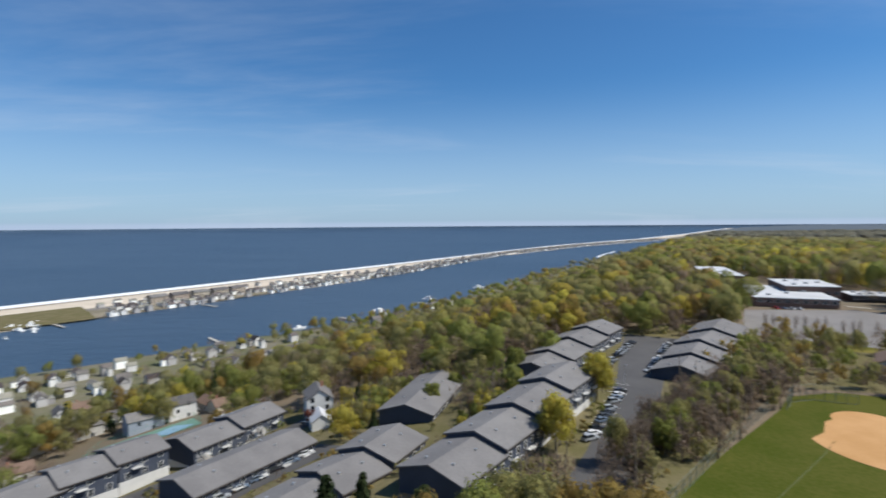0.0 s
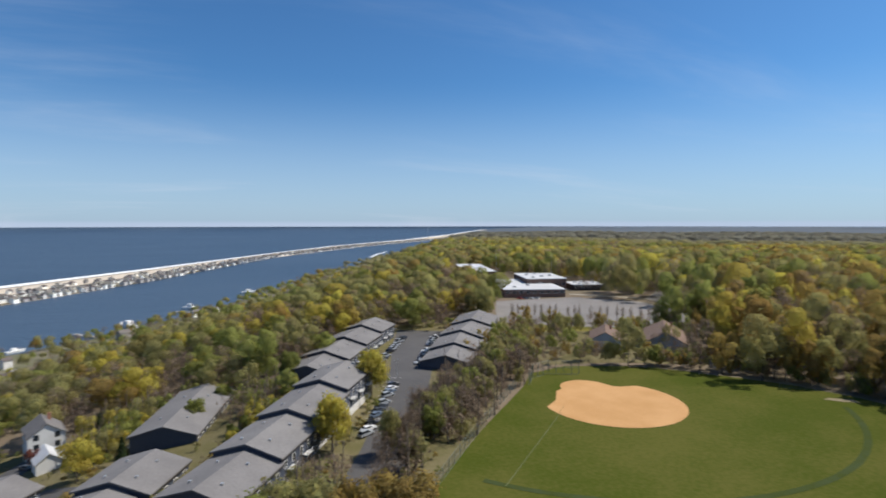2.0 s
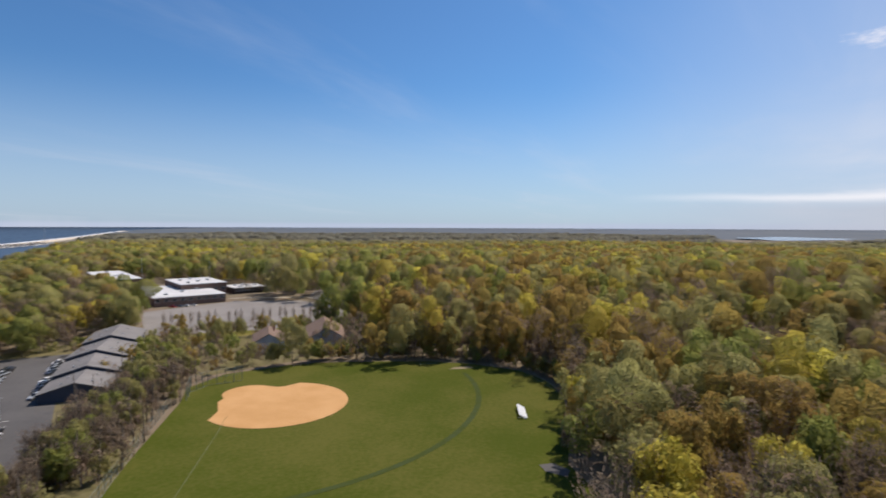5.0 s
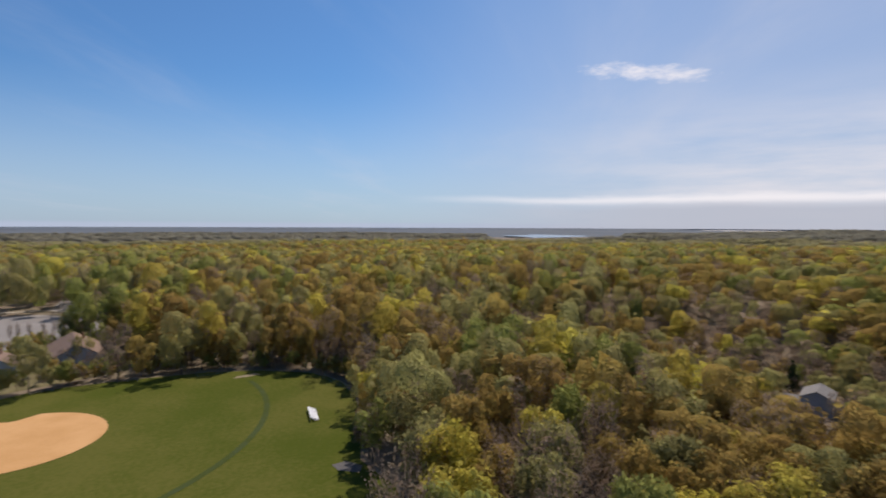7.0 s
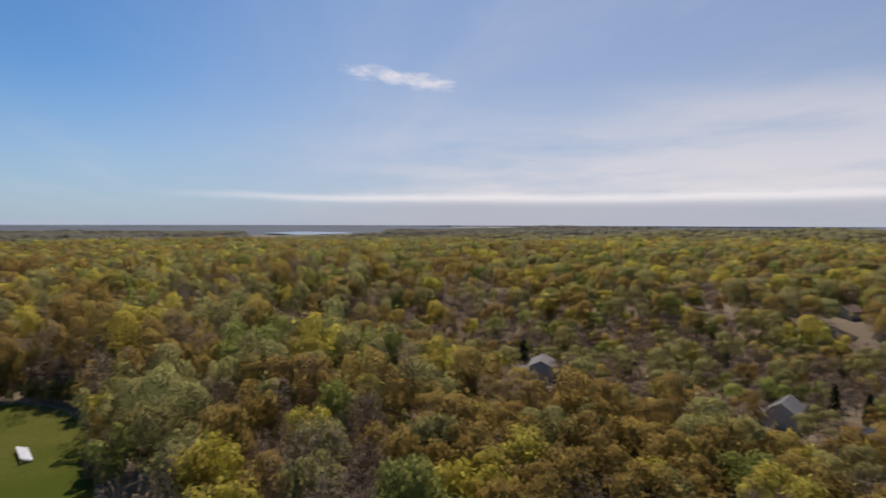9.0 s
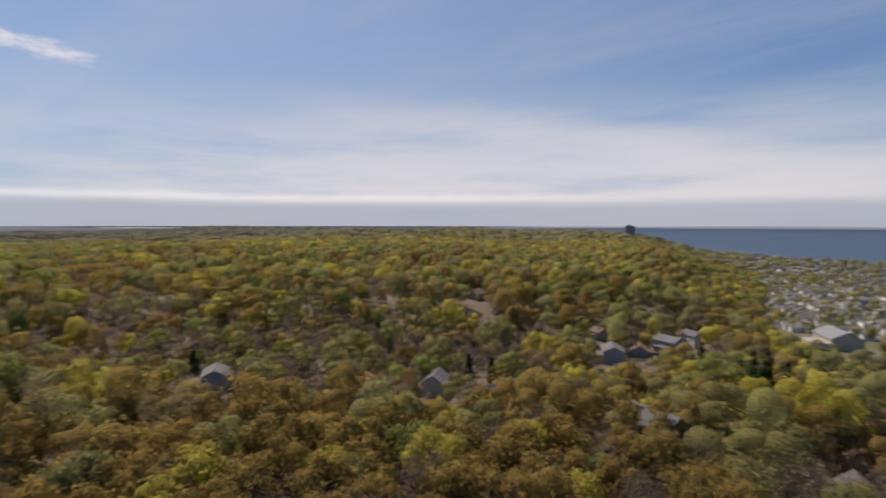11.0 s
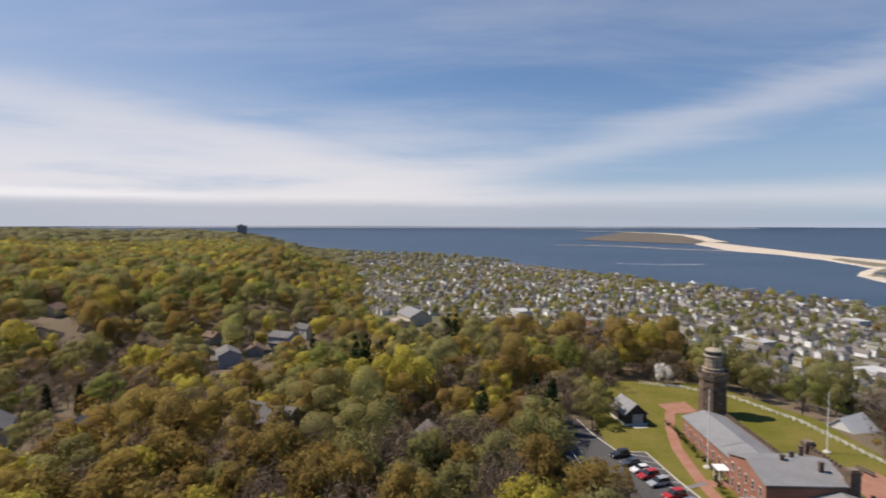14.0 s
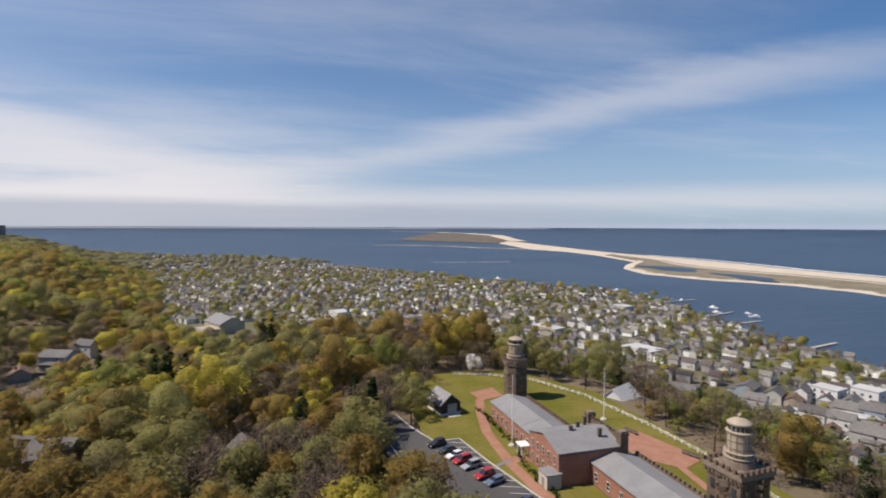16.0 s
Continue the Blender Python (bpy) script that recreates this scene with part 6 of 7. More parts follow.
# middle block, two storeys, its gable towards the car park
mb = thing("keepers_house", pose(-61.0, -103.0, SG) @ Matrix.Diagonal((0.97, 0.87, 1, 1)), "two-storey red brick middle block of the station", "brick building")
turned = Matrix.Rotation(radians(90), 4, "Z")
part("wall", Geo().gable_wall(15.4, 15.4, 6.8, 1.9, -1).mesh("wall", BRICK_RED), mb, "", turned)
part("roof", Geo().gable_roof(15.4, 15.4, 6.8, 1.9, 0.3, 0.22).mesh("roof", TIN_ROOF), mb, "low grey gabled metal roof", turned)
for s in (-1, 1):
    part("eaves_course", Geo().box(0, s * 7.75, 6.35, 15.4, 0.16, 0.4).mesh("eaves_course", BROWNSTONE), mb)
for x, y in ((1.2, 0.4), (-1.6, -1.6), (-4.2, 3.8), (-5.0, -4.6)):
    c = part("chimney", Geo().box(x, y, 7.0, 0.8, 0.62, 2.6).mesh("chimney", BROWNSTONE), mb)
    part("cap", Geo().box(x, y, 9.6, 0.98, 0.8, 0.18).mesh("cap", BROWNSTONE), c)
part("parapet", Geo().box(-7.9, 0, -1, 0.7, 13.6, 9.6).mesh("parapet", BROWNSTONE), mb, "dark stone seaward front with battlements")
low_merlon = Geo().box(0, 0, 0, 0.5, 0.7, 0.62).mesh("merlon", BROWNSTONE)
for k in range(10):
    part("merlon", low_merlon, mb, "", pose(-7.9, -5.9 + 11.8 * k / 9, 8.6))
for s in (-1, 1):
    tur = part("turret", Geo().box(-7.9, s * 7.2, -1, 1.9, 1.9, 10.6).box(-7.9, s * 7.2, 9.2, 2.2, 2.2, 0.4).mesh("turret", BROWNSTONE), mb, "dark square stone corner turret")
    part("cap", Geo().box(-7.9, s * 7.2, 9.6, 1.7, 1.7, 0.35).mesh("cap", BROWNSTONE_LIGHT), tur)
for z in (1.0, 4.1):
    for k in range(5):
        f = window(mb, 7.75, -5.8 + 2.9 * k, z, 90, 0.60, 1.0)
        part("sill", Geo().box(0, -0.06, -0.22, 1.6, 0.2, 0.12).mesh("sill", BROWNSTONE_LIGHT), f)
    for k in range(3):
        window(mb, -4.4 + 4.2 * k, -7.75, z, 0, 0.60, 1.0)
# glazed porch and small annex
an = thing("annex", pose(-52.2, -97.4, SG), "small grey annex with a flat metal roof", "annex")
part("wall", Geo().box(0, 0, -0.5, 3.2, 3.6, 3.4).mesh("wall", CONCRETE), an)
part("roof", Geo().box(0, 0, 2.9, 3.6, 4.0, 0.22).mesh("roof", TIN_ROOF), an)
part("door", DOOR_MESH, an, "", pose(1.62, 0, 0, 0, 0, 90))
po = thing("entrance_porch", pose(-52.8, -111.4, SG), "white wooden entrance porch", "porch")
part("frame", Geo().box(-0.9, -1.2, 0, 0.2, 0.2, 3.0).box(0.9, -1.2, 0, 0.2, 0.2, 3.0).box(-0.9, 1.2, 0, 0.2, 0.2, 3.0).box(0.9, 1.2, 0, 0.2, 0.2, 3.0).mesh("frame", WHITE_PAINT), po)
part("roof", Geo().box(0, 0, 3.0, 2.5, 3.1, 0.25).mesh("roof", WHITE_PAINT), po)

# dark boat shed on the lawn
sh = thing("shed", pose(-44.6, -147.0, SG, 0, 0, 190) @ Matrix.Diagonal((0.98, 0.98, 0.98, 1)), "small dark board shed with grey roof and pale doors", "shed")
part("wall", Geo().gable_wall(6.2, 8.6, 3.2, 2.6, 0.0).mesh("wall", DARK_WOOD), sh)
part("roof", Geo().gable_roof(6.2, 8.6, 3.2, 2.6, 0.5, 0.2).mesh("roof", GREY_ROOF), sh)
part("foundation", Geo().box(0, 0, -0.4, 6.5, 8.9, 0.95).mesh("foundation", PALE_TRIM), sh)
part("door", Geo().box(0.5, -4.36, 0.35, 2.9, 0.1, 2.7).box(0.5, -4.44, 0.35, 0.1, 0.06, 2.7).mesh("door", surface("grey_boards", (0.30, 0.30, 0.31), (0.36, 0.36, 0.37), 0.9, 0.8)), sh, "pale grey double door")
for y in (-2, 2):
    window(sh, 3.15, y, 1.1, 90, 0.7, 0.8)
part("ramp", Geo().add([(-1.4, -4.4, 0.35), (2.4, -4.4, 0.35), (2.4, -6.4, 0.02), (-1.4, -6.4, 0.02), (-1.4, -4.4, -0.1), (2.4, -4.4, -0.1), (2.4, -6.4, -0.1), (-1.4, -6.4, -0.1)], [(3, 2, 1, 0), (4, 5, 6, 7), (0, 1, 5, 4), (1, 2, 6, 5), (2, 3, 7, 6), (3, 0, 4, 7)]).mesh("ramp", CONCRETE), sh)

# flagpoles
for x, y, h, label in ((-53.1, -118.2, 17.0, "tall white flagpole on a round bed"), (-84.5, -127.5, 14.0, "white flagpole behind the station")):
    fp = thing("flagpole", pose(x, y, SG), label, "flagpole")
    part("pole", Geo().ring([(0.13, 0), (0.11, h * 0.5), (0.06, h)], 8).mesh("pole", WHITE_PAINT), fp)
    part("ball", Geo().ring([(0.04, h), (0.14, h + 0.1), (0.14, h + 0.2), (0.03, h + 0.3)], 8).mesh("ball", METAL), fp)
    part("base", Geo().ring([(0.9, 0), (0.9, 0.25), (0.55, 0.5), (0.3, 0.55)], 14).mesh("base", CONCRETE), fp)
# lamp by the car park
lp = thing("lamp_post", pose(-33.2, -156.0, SG), "slender grey double-armed lamp post", "lamp post")
part("pole", Geo().bar((0, 0, 0), (0, 0, 7.5), 0.09, 0.06, 6).mesh("pole", METAL), lp)
for s in (-1, 1):
    part("head", Geo().box(s * 0.6, 0, 7.4, 0.9, 0.3, 0.15).mesh("head", METAL), lp)


def station_fence(line, label):
    f = thing("fence", Matrix.Identity(4), label, "fence")
    post = Geo().box(0, 0, 0, 0.16, 0.16, 1.15).mesh("post", WHITE_PAINT)
    pts = []
    for (ax, ay), (bx, by) in zip(line[:-1], line[1:]):
        n = max(1, round(math.hypot(bx - ax, by - ay) / 2.4))
        pts += [(ax + (bx - ax) * k / n, ay + (by - ay) * k / n) for k in range(n)]
    pts.append(line[-1])
    for x, y in pts:
        part("post", post, f, "", pose(x, y, SG))
    for z in (0.5, 0.95):
        geo = Geo()
        for a, b in zip(pts[:-1], pts[1:]):
            geo.bar((*a, SG + z), (*b, SG + z), 0.05)
        part("rail", geo.mesh("rail", WHITE_PAINT), f)


station_fence([(-58, -180), (-70, -176), (-82, -166), (-90, -146), (-93, -120), (-93.5, -95), (-90, -70), (-86, -58)], "white post-and-rail fence along the hill edge")
for x, y, a in ((-85.5, -117, 15), (-90, -101, 20)):
    b = thing("bench", pose(x, y, SG + 0.08, 0, 0, a), "dark wooden bench on the brick court", "bench")
    part("seat", Geo().box(0, 0, 0.42, 0.5, 4.2, 0.08).mesh("seat", PICNIC), b)
    part("backrest", Geo().box(-0.25, 0, 0.55, 0.08, 4.2, 0.4).mesh("backrest", PICNIC), b)
    for y2 in (-1.8, 0, 1.8):
        part("leg", Geo().box(0, y2, 0, 0.45, 0.1, 0.42).mesh("leg", PICNIC), b)
# planting along the brick walls
bush = random.Random(44)
for k in range(22):
    y = -143 + k * 2.4
    x = -53.6 + bush.uniform(-0.5, 0.5)
    if -113 < y < -90:
        x += 2.4
    q, qf = crown(500 + k % 5, 4, 40, "oak", 0.16)
    me = soup("shrub", q * np.array([0.9, 0.9, 0.8]) + np.array([0, 0, 0.55]), qf, LEAVES[bush.choice(("pine", "green", "pine"))])
    tagged(new("shrub", me), "low clipped shrub in the bed by the brick wall", "shrub", "shrubs").matrix_basis = pose(x, y, SG, 0, 0, bush.uniform(0, 360))
# white house just below the fence
wh = house_model(8.0, 10.5, 5.2, 3.6, WHITE_SIDING, PALE_ROOF, "white house with a pale roof below the fence", False, False, 2)
wh.matrix_basis = pose(-105.5, -150, 47.2, 0, 0, 118)

# thicket on the slope below the fence
g2 = np.random.default_rng(91)
bx, by = g2.uniform(-222, -98, 900), g2.uniform(-215, -10, 900)
ok = clear_of_buildings(bx, by) & (np.hypot(bx + 105, by + 150) > 9) & (g2.uniform(size=900) < np.where(bx > -160, 1.0, 0.6))
bx, by = bx[ok], by[ok]
grow("slope_thicket", bx, by, g2.choice(np.array(["bare", "bare", "olive", "olive", "green", "oak"], dtype=object), len(bx)), 4, 34, 0.12, 0.62, 92, "tangled thicket on the slope below the fence", seg=4)

# ---- the town on the low shore ----
LINES = {"shore": (np.array([0.47, -0.88]), np.array([0.88, 0.47])), "east": (np.array([0.70, 0.72]), np.array([0.72, -0.70]))}


def lots(u, v, along, across, reach, seed):
    """House lots in double rows between parallel streets."""
    g = np.random.default_rng(seed)
    out = []
    n, m = int(reach / along), int(reach / across)
    for j in range(-m, m):
        for i in range(-n, n):
            if g.random() < 0.22 or i % 9 == 0:
                continue
            p = u * (i * along + g.uniform(-2, 2)) + v * (j * across + (4.5 if j % 2 else -4.5) + g.uniform(-1.5, 1.5))
            out.append((p[0], p[1], j))
    return np.array(out)


def simple_houses(name, places, g, label, size=1.0, grow_up=1.0):
    """Far houses, each with walls and a gabled roof, joined in two meshes."""
    walls, roofs = Geo(), Geo()
    for x, y, z, turn in places:
        w, l, h = g.uniform(4.4, 7.4) * size, g.uniform(5.6, 10.0) * size, g.uniform(3.0, 6.6) * size * grow_up
        rise = w * g.uniform(0.24, 0.40)
        c, s = math.cos(turn), math.sin(turn)
        a, b = w / 2, l / 2
        base = [(-a, -b, -2), (a, -b, -2), (a, b, -2), (-a, b, -2), (-a, -b, h), (a, -b, h), (a, b, h), (-a, b, h), (0, -b, h + rise), (0, b, h + rise)]
        top = [(-a - 0.4, -b - 0.4, h - 0.2), (a + 0.4, -b - 0.4, h - 0.2), (a + 0.4, b + 0.4, h - 0.2), (-a - 0.4, b + 0.4, h - 0.2), (0, -b - 0.4, h + rise + 0.12), (0, b + 0.4, h + rise + 0.12)]
        put = lambda pts: [tuple(q) for q in drawn([(x + c * px - s * py, y + s * px + c * py, z + pz) for px, py, pz in pts])]
        walls.add(put(base), [(0, 1, 5, 8, 4), (2, 3, 7, 9, 6), (1, 2, 6, 5), (3, 0, 4, 7)])
        roofs.add(put(top), [(0, 4, 5, 3), (1, 2, 5, 4), (0, 3, 2, 1)])
        if g.random() < 0.55:  # a lower wing or porch to one side
            sx, q, e = g.choice((-1, 1)), g.uniform(1.2, 2.6) * size, b * g.uniform(0.35, 0.8)
            oy, hh = g.uniform(-0.3, 0.3) * b, h * g.uniform(0.5, 0.85)
            x0, x1 = sorted((sx * a, sx * (a + 2 * q)))
            walls.add(put([(x0, oy - e, -2), (x1, oy - e, -2), (x1, oy + e, -2), (x0, oy + e, -2), (x0, oy - e, hh), (x1, oy - e, hh), (x1, oy + e, hh), (x0, oy + e, hh)]), [(0, 1, 5, 4), (1, 2, 6, 5), (2, 3, 7, 6), (3, 0, 4, 7)])
            roofs.add(put([(x0 - 0.2, oy - e - 0.2, hh), (x1 + 0.2, oy - e - 0.2, hh), (x1 + 0.2, oy + e + 0.2, hh), (x0 - 0.2, oy + e + 0.2, hh), ((x0 + x1) / 2, oy - e * 0.4, hh + 1.0), ((x0 + x1) / 2, oy + e * 0.4, hh + 1.0)]), [(0, 1, 4), (1, 2, 5, 4), (2, 3, 5), (3, 0, 4, 5)])
    tagged(new(name, walls.mesh(name, FAR_WALL)), label + ", pale walls", "houses", "", "stuff")
    tagged(new(name + "_roofs", roofs.mesh(name + "_roofs", FAR_ROOF)), label + ", grey and brown roofs", "houses", "", "stuff")


rng = np.random.default_rng(77)
rnd = random.Random(77)
town = []
for key, along, across, seed in (("shore", 12.5, 20.0, 5), ("east", 15.0, 24.0, 6)):
    u, v = LINES[key]
    p = lots(u, v, along, across, 2600, seed)
    x, y, row = p.T
    az, r = (np.degrees(np.arctan2(x, y)) + 110) % 360 - 110, np.hypot(x, y)
    ok = inside(x, y, SHORE) & (line_distance(x, y, SHORE) > 9) & clear_of_buildings(x, y)
    if key == "shore":
        ok &= ~inside(x, y, FOOT) & (az > 155) & (az < 246) & (r < 2300)
    else:
        ok &= (ground(x, y) < 30) & (az > -60) & (az < 2) & (r < 1000) & ((az < -14) | (g1.uniform(size=len(x)) < 0.10))
    base = math.atan2(u[1], u[0])
    town += [(a, b, base + (math.pi / 2 if rnd.random() < 0.55 else 0) + rnd.uniform(-0.08, 0.08)) for a, b in zip(x[ok], y[ok])]
town.sort(key=lambda q: q[0] ** 2 + q[1] ** 2)
for x, y, turn in town[:150]:
    settle(rnd.choice((0, 0, 1, 1, 2, 3, 4, 5)), x, y, math.degrees(turn), rnd.uniform(0.85, 1.1))
rest = town[150:]
zs = ground(np.array([q[0] for q in rest]), np.array([q[1] for q in rest]))
simple_houses("town_houses", [(q[0], q[1], z, q[2]) for q, z in zip(rest, zs)], rnd, "crowded small houses of the shore town", 1.02, 0.95)

# houses on the slopes below the crest and in the wooded hollow
for x, y, k, turn in ((66, -185, 1, 40), (132, -295, 3, 30), (126, -320, 2, 20), (118, -347, 3, 70), (115, -382, 4, 60), (190, -164, 0, 45), (168, -184, 1, 30), (144, -200, 0, 15), (48, -131, 1, 70), (7, -124, 0, 20), (253, -120, 3, 60), (274, -78, 1, 10), (246, -314, 2, 0), (160, -336, 5, 60), (137, -573, 3, 20),
                      (-165, -120, 1, 70), (-190, -130, 4, 20), (-205, -95, 0, 15), (-185, -40, 3, 10), (-120, -210, 1, 60), (-140, -240, 0, 30), (-44, 262, 1, 40), (-84, 249, 0, 20), (-97, 492, 0, 30), (40, 330, 3, 40), (-28, 232, 2, 30)):
    settle(k, x, y, turn, 1.05)

# larger town buildings
hall = thing("town_hall", spot(52, -556, 0, 28), "large tan hall with a broad grey gable roof", "hall")
part("wall", Geo().gable_wall(24, 36, 9, 6, -2).mesh("wall", TAN_SIDING), hall)
part("roof", Geo().gable_roof(24, 36, 9, 6, 0.6, 0.4).mesh("roof", GREY_ROOF), hall)
part("annex", Geo().box(18, 8, -2, 16, 24, 8).mesh("annex", TAN_SIDING), hall)
for k in range(4):
    window(hall, -9 + 6 * k, -18.05, 3.2, 0, 1.4, 1.8)
for x, y, w, l, h, turn, label, mat in ((-60, -575, 16, 22, 11, 20, "pale three-storey flat-roofed block", WHITE_SIDING), (-165, -535, 18, 34, 6, 25, "long pale flat-roofed hall", HOUSE_WALL), (-131, -550, 16, 26, 6, 30, "red brick shop building in town", BRICK_RED),
                                       (-275, -362, 18, 28, 7, 15, "white community building with a pale roof", WHITE_SIDING), (-240, -455, 14, 30, 8, 20, "pale flat-roofed town building", TAN_SIDING), (-395, -560, 14, 20, 9, 10, "white building at the waterside", WHITE_SIDING),
                                       (-308, -236, 11, 14, 10, 12, "tall white house at the waterside", WHITE_SIDING), (-326, -226, 11, 14, 11, 12, "tall white house at the waterside", WHITE_SIDING), (-281, -213, 10, 40, 4, 60, "long low white-roofed building", HOUSE_WALL)):
    b = thing("building", spot(x, y, 0, turn), label, "building", "town buildings")
    part("wall", Geo().box(0, 0, -2, w, l, h + 2).mesh("wall", mat), b)
    part("roof", Geo().box(0, 0, h, w + 0.6, l + 0.6, 0.5).mesh("roof", PALE_ROOF if "white" in label or "pale" in label else GREY_ROOF), b)
    for z in np.arange(1.2, h - 1.5, 3.0):
        for k in range(int(l / 4)):
            part("window", PANE_MESH, b, "", pose(w / 2 + 0.03, -l / 2 + 2 + 4 * k, z, 0, 0, 90))
            part("window", PANE_MESH, b, "", pose(-w / 2 - 0.03, -l / 2 + 2 + 4 * k, z, 0, 0, 90))
        for k in range(int(w / 4)):
            part("window", PANE_MESH, b, "", pose(-w / 2 + 2 + 4 * k, l / 2 + 0.03, z))
# streets
for a, b in (((150, -700), (-20, -600)), ((-20, -600), (-330, -430)), ((190, -980), (-250, -760)), ((95, -560), (60, -500)), ((330, -1500), (80, -640)), ((-60, -1500), (40, -700)), ((-330, -430), (-400, -300)), ((-40, -1080), (-420, -700))):
    strip("street", [a, b], 9.0, 0.12, OLD_ASPHALT, "pale town street", "road")
patch([(-395, -345), (-352, -312), (-350, -285), (-372, -268), (-405, -280), (-425, -300), (-420, -335)], 0.15, 12, LAWN, "shore_park", "green waterside park", "lawn")

# houses along the spit
spit = []
for t in (0.07, 0.12, 0.18, 0.24, 0.30, 0.37, 0.46, 0.55):
    line = between(SPIT_NEAR, SPIT_SEA, t)[4:10]
    for (ax, ay), (bx, by) in zip(line[:-1], line[1:]):
        n = int(math.hypot(bx - ax, by - ay) / 15)
        for k in range(n):
            if rnd.random() < (0.34 if t < 0.3 else 0.6):
                continue
            x, y = ax + (bx - ax) * (k + rnd.uniform(-0.2, 0.2)) / n, ay + (by - ay) * (k + rnd.uniform(-0.2, 0.2)) / n
            if math.degrees(math.atan2(x, y)) < -32.5:
                continue
            spit.append((x, y, 2.4, math.atan2(by - ay, bx - ax) + (math.pi / 2 if rnd.random() < 0.7 else 0)))
simple_houses("spit_houses", spit, rnd, "beach houses crowded along the sand spit", 1.0, 0.75)
for u in (0.0, 0.25, 0.5, 0.75, 1.0):
    x, y = -395 + 70 * u, 745 + 105 * u
    b = thing("beach_flats", pose(*drawn((x, y, 2.4)), 0, 0, -33), "long row of weathered beach flats with balconies", "apartment block", "beach flats")
    part("wall", Geo().box(0, 0, -1, 13, 24, 10).mesh("wall", TAN_SIDING), b)
    part("roof", Geo().gable_roof(13, 24, 9, 3, 0.5, 0.3).mesh("roof", HOUSE_ROOF), b)
    for z in (1.2, 4.0, 6.6):
        for k in range(6):
            part("window", PANE_MESH, b, "", pose(6.55, -10 + 4 * k, z, 0, 0, 90))


# docks, breakwater and boats
def dock(ax, ay, bx, by, wide=3.0):
    l = math.hypot(bx - ax, by - ay)
    p = drawn(((ax + bx) / 2, (ay + by) / 2, 0.0))
    d = thing("dock", pose(p[0], p[1], p[2], 0, 0, math.degrees(math.atan2(by - ay, bx - ax))), "long wooden dock on piles", "dock", "docks")
    part("deck", Geo().box(0, 0, 1.1, l, wide, 0.25).mesh("deck", CONCRETE), d)
    pile = Geo().ring([(0.2, -2), (0.2, 1.9)], 6).mesh("pile", PICNIC)
    for k in range(max(2, int(l / 8))):
        for s in (-1, 1):
            part("pile", pile, d, "", pose(-l / 2 + 2 + k * 8, s * wide / 2, 0))


for a in ((-251, -1221, -300, -1250), (-300, -1110, -360, -1150), (-368, -967, -430, -990), (-430, -890, -490, -930), (-514, -766, -560, -790), (-520, -640, -580, -650), (-470, -474, -520, -480), (-470, -520, -540, -540), (-446, -360, -490, -370), (-480, 545, -440, 520), (-440, 600, -405, 575), (-330, 735, -300, 715), (-204, 492, -225, 515), (-98, 600, -120, 625), (-10, 722, -40, 740), (-150, -1440, -200, -1470)):
    dock(*a)
strip("breakwater", [(330, -2030), (130, -1900), (-60, -1740)], 9, 0, CONCRETE, "pale stone breakwater off the shore", "breakwater", z=1.6)
HULL = Geo().add([(-1.3, -4.5, 0.0), (1.3, -4.5, 0.0), (1.2, 1.5, 0.0), (0, 4.6, 0.3), (-1.2, 1.5, 0.0), (-1.6, -4.6, 1.3), (1.6, -4.6, 1.3), (1.6, 1.5, 1.5), (0, 5.4, 1.9), (-1.6, 1.5, 1.5)],
                 [(4, 3, 2, 1, 0), (5, 6, 7, 8, 9), (0, 1, 6, 5), (1, 2, 7, 6), (2, 3, 8, 7), (3, 4, 9, 8), (4, 0, 5, 9)]).mesh("hull", WHITE_PAINT)
CABIN = Geo().add([(-1.1, -2.2, 1.4), (1.1, -2.2, 1.4), (1.0, 1.6, 1.5), (-1.0, 1.6, 1.5), (-0.9, -2.0, 2.9), (0.9, -2.0, 2.9), (0.75, 0.7, 2.9), (-0.75, 0.7, 2.9)], [(4, 5, 6, 7), (0, 1, 5, 4), (1, 2, 6, 5), (2, 3, 7, 6), (3, 0, 4, 7)]).mesh("cabin", WHITE_PAINT)
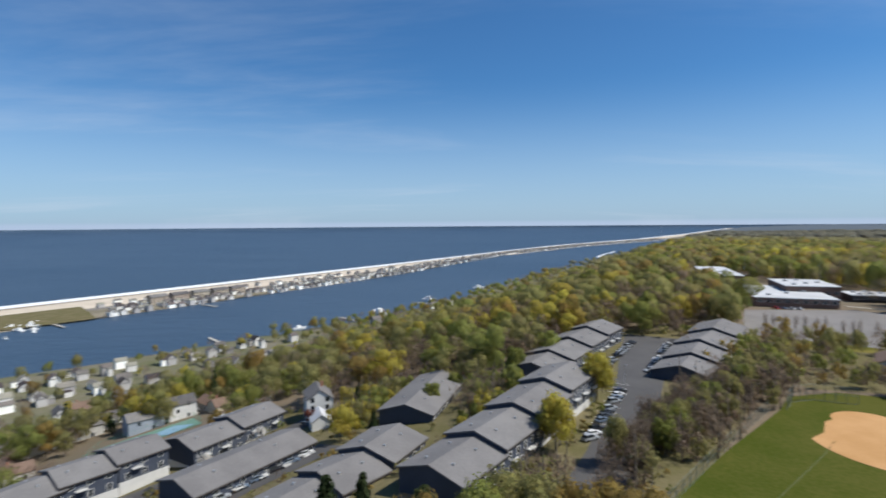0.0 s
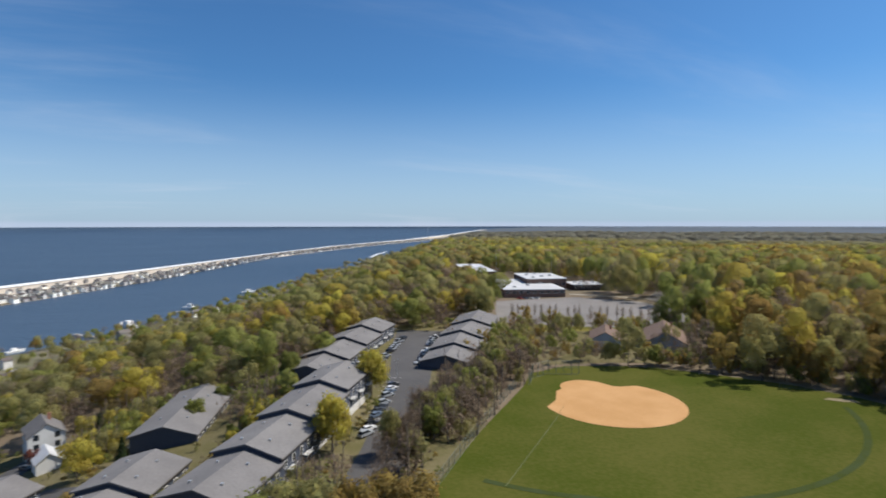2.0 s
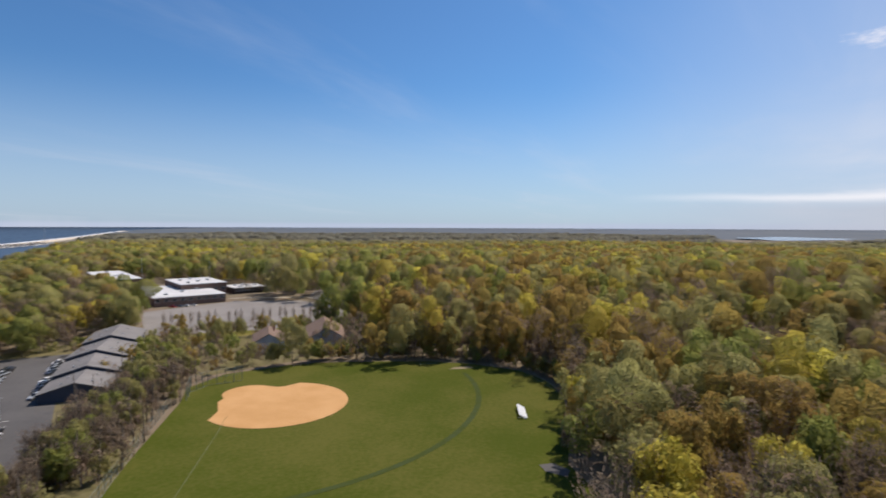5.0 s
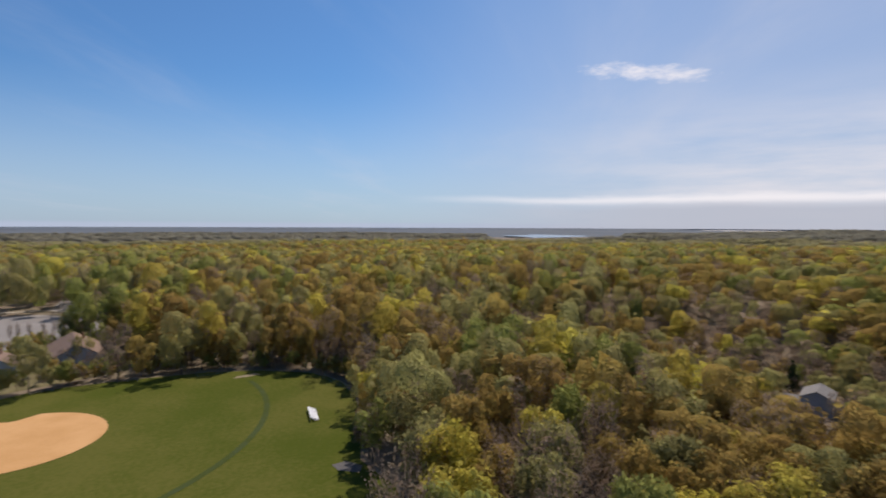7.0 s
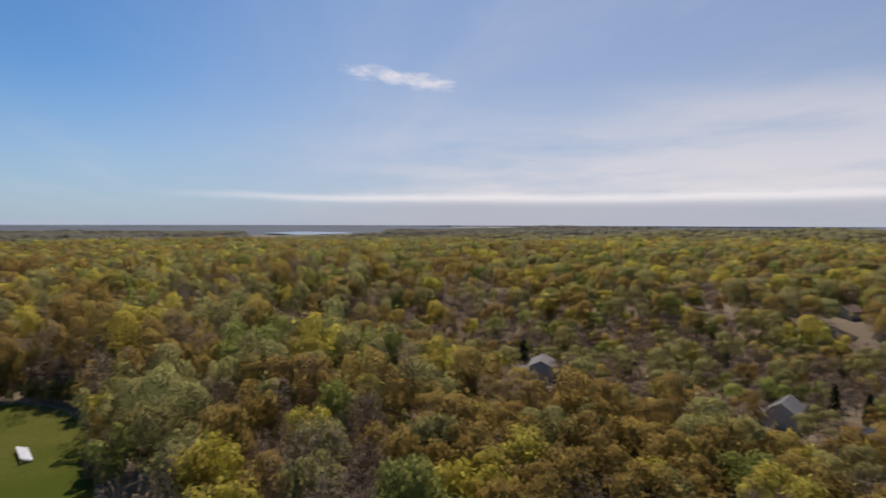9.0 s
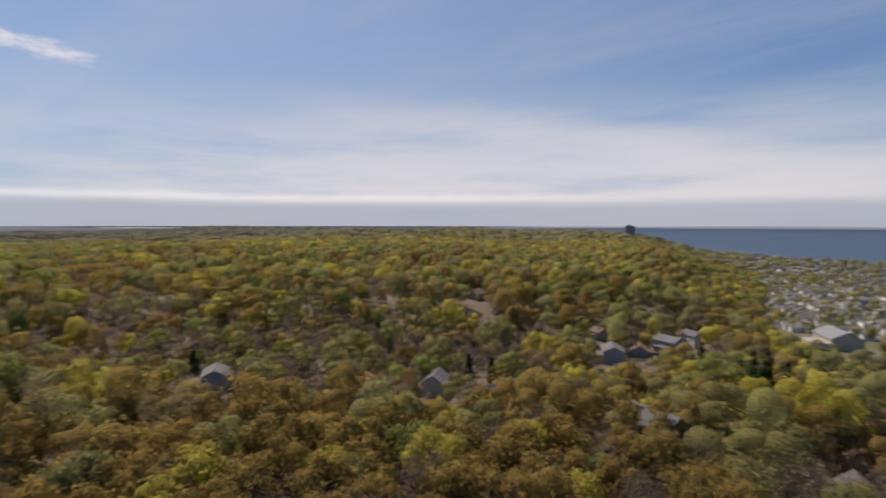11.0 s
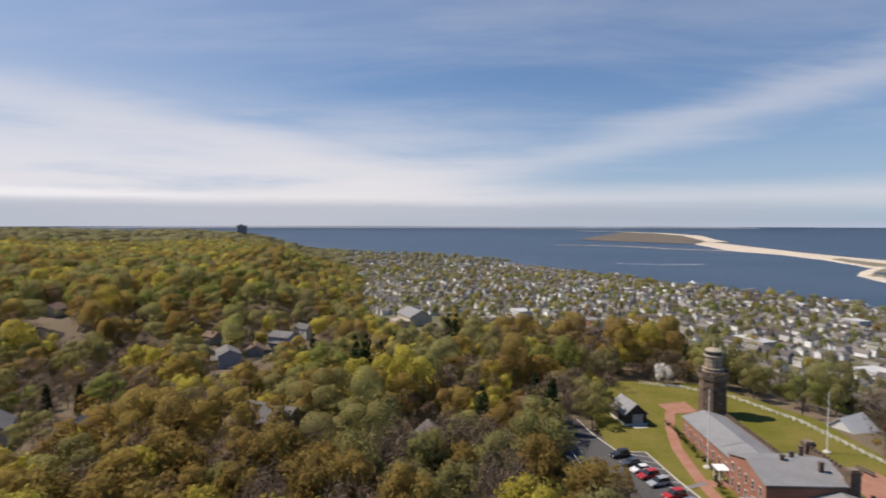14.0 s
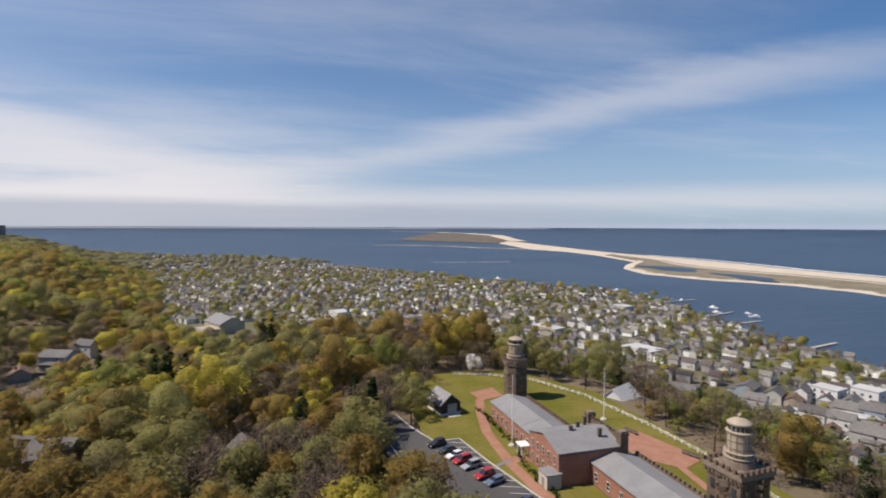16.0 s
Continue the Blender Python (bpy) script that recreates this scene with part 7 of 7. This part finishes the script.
SCREEN = Geo().add([(-0.92, 1.35, 2.0), (0.92, 1.35, 2.0), (0.78, 0.85, 2.75), (-0.78, 0.85, 2.75)], [(0, 1, 2, 3)]).mesh("windscreen", GLASS)


def moor(x, y, turn, size=1.0):
    p = drawn((x, y, -0.25))
    s = size * float(shrink(math.hypot(x, y)))
    b = thing("motor_boat", pose(p[0], p[1], p[2], 0, 0, turn) @ Matrix.Diagonal((s, s, s, 1)), "white cabin motor boat on the water", "boat", "boats")
    part("hull", HULL, b)
    part("cabin", CABIN, b)
    part("windscreen", SCREEN, b)


for k in range(16):
    moor(-535 + rnd.uniform(-25, 15), -760 + rnd.uniform(-60, 260), rnd.uniform(0, 360), rnd.uniform(0.8, 1.5))
for k in range(16):
    moor(-470 + rnd.uniform(-10, 50), 530 + rnd.uniform(-20, 90), rnd.uniform(0, 360), rnd.uniform(0.9, 1.7))
for x, y, s in ((-77, 644, 3.0), (-20, 760, 2.4), (60, 900, 2.4), (-150, 560, 1.5), (-240, -1290, 1.6), (-330, -1180, 1.6), (-420, -1010, 1.7)):
    moor(x, y, rnd.uniform(0, 360), s)
moor(640, 2030, -24, 1.8)
strip("boat_wake", [(640, 2030), (560, 1880), (490, 1720)], 8, 0, FOAM, "white wake behind a motor boat", "wake", z=0.15)
strip("boat_wake", [(-660, -1500), (-560, -1480), (-420, -1520)], 5, 0, FOAM, "thin white wake on the bay", "wake", z=0.15)

# tower block on the far ridge
tb = thing("tower_block", spot(664, -1592, -1.0, 25) @ Matrix.Diagonal((1.25, 1.2, 1.0, 1)), "grey high-rise tower block on the wooded ridge", "tower block")
part("wall", Geo().box(0, 0, -2, 22, 18, 40).mesh("wall", TOWER_GREY), tb)
part("roof", Geo().box(0, 0, 38, 23, 19, 0.8).box(2, 0, 38.8, 8, 6, 3).mesh("roof", CONCRETE), tb)
pane = Geo().box(0, 0, 0, 2.1, 0.2, 1.3).mesh("window", GLASS)
for z in np.arange(2, 36, 3.0):
    for k in range(5):
        part("window", pane, tb, "", pose(-8.6 + 4.3 * k, 9.05, z))
        part("window", pane, tb, "", pose(-11.05, -7 + 3.4 * k, z, 0, 0, 90))
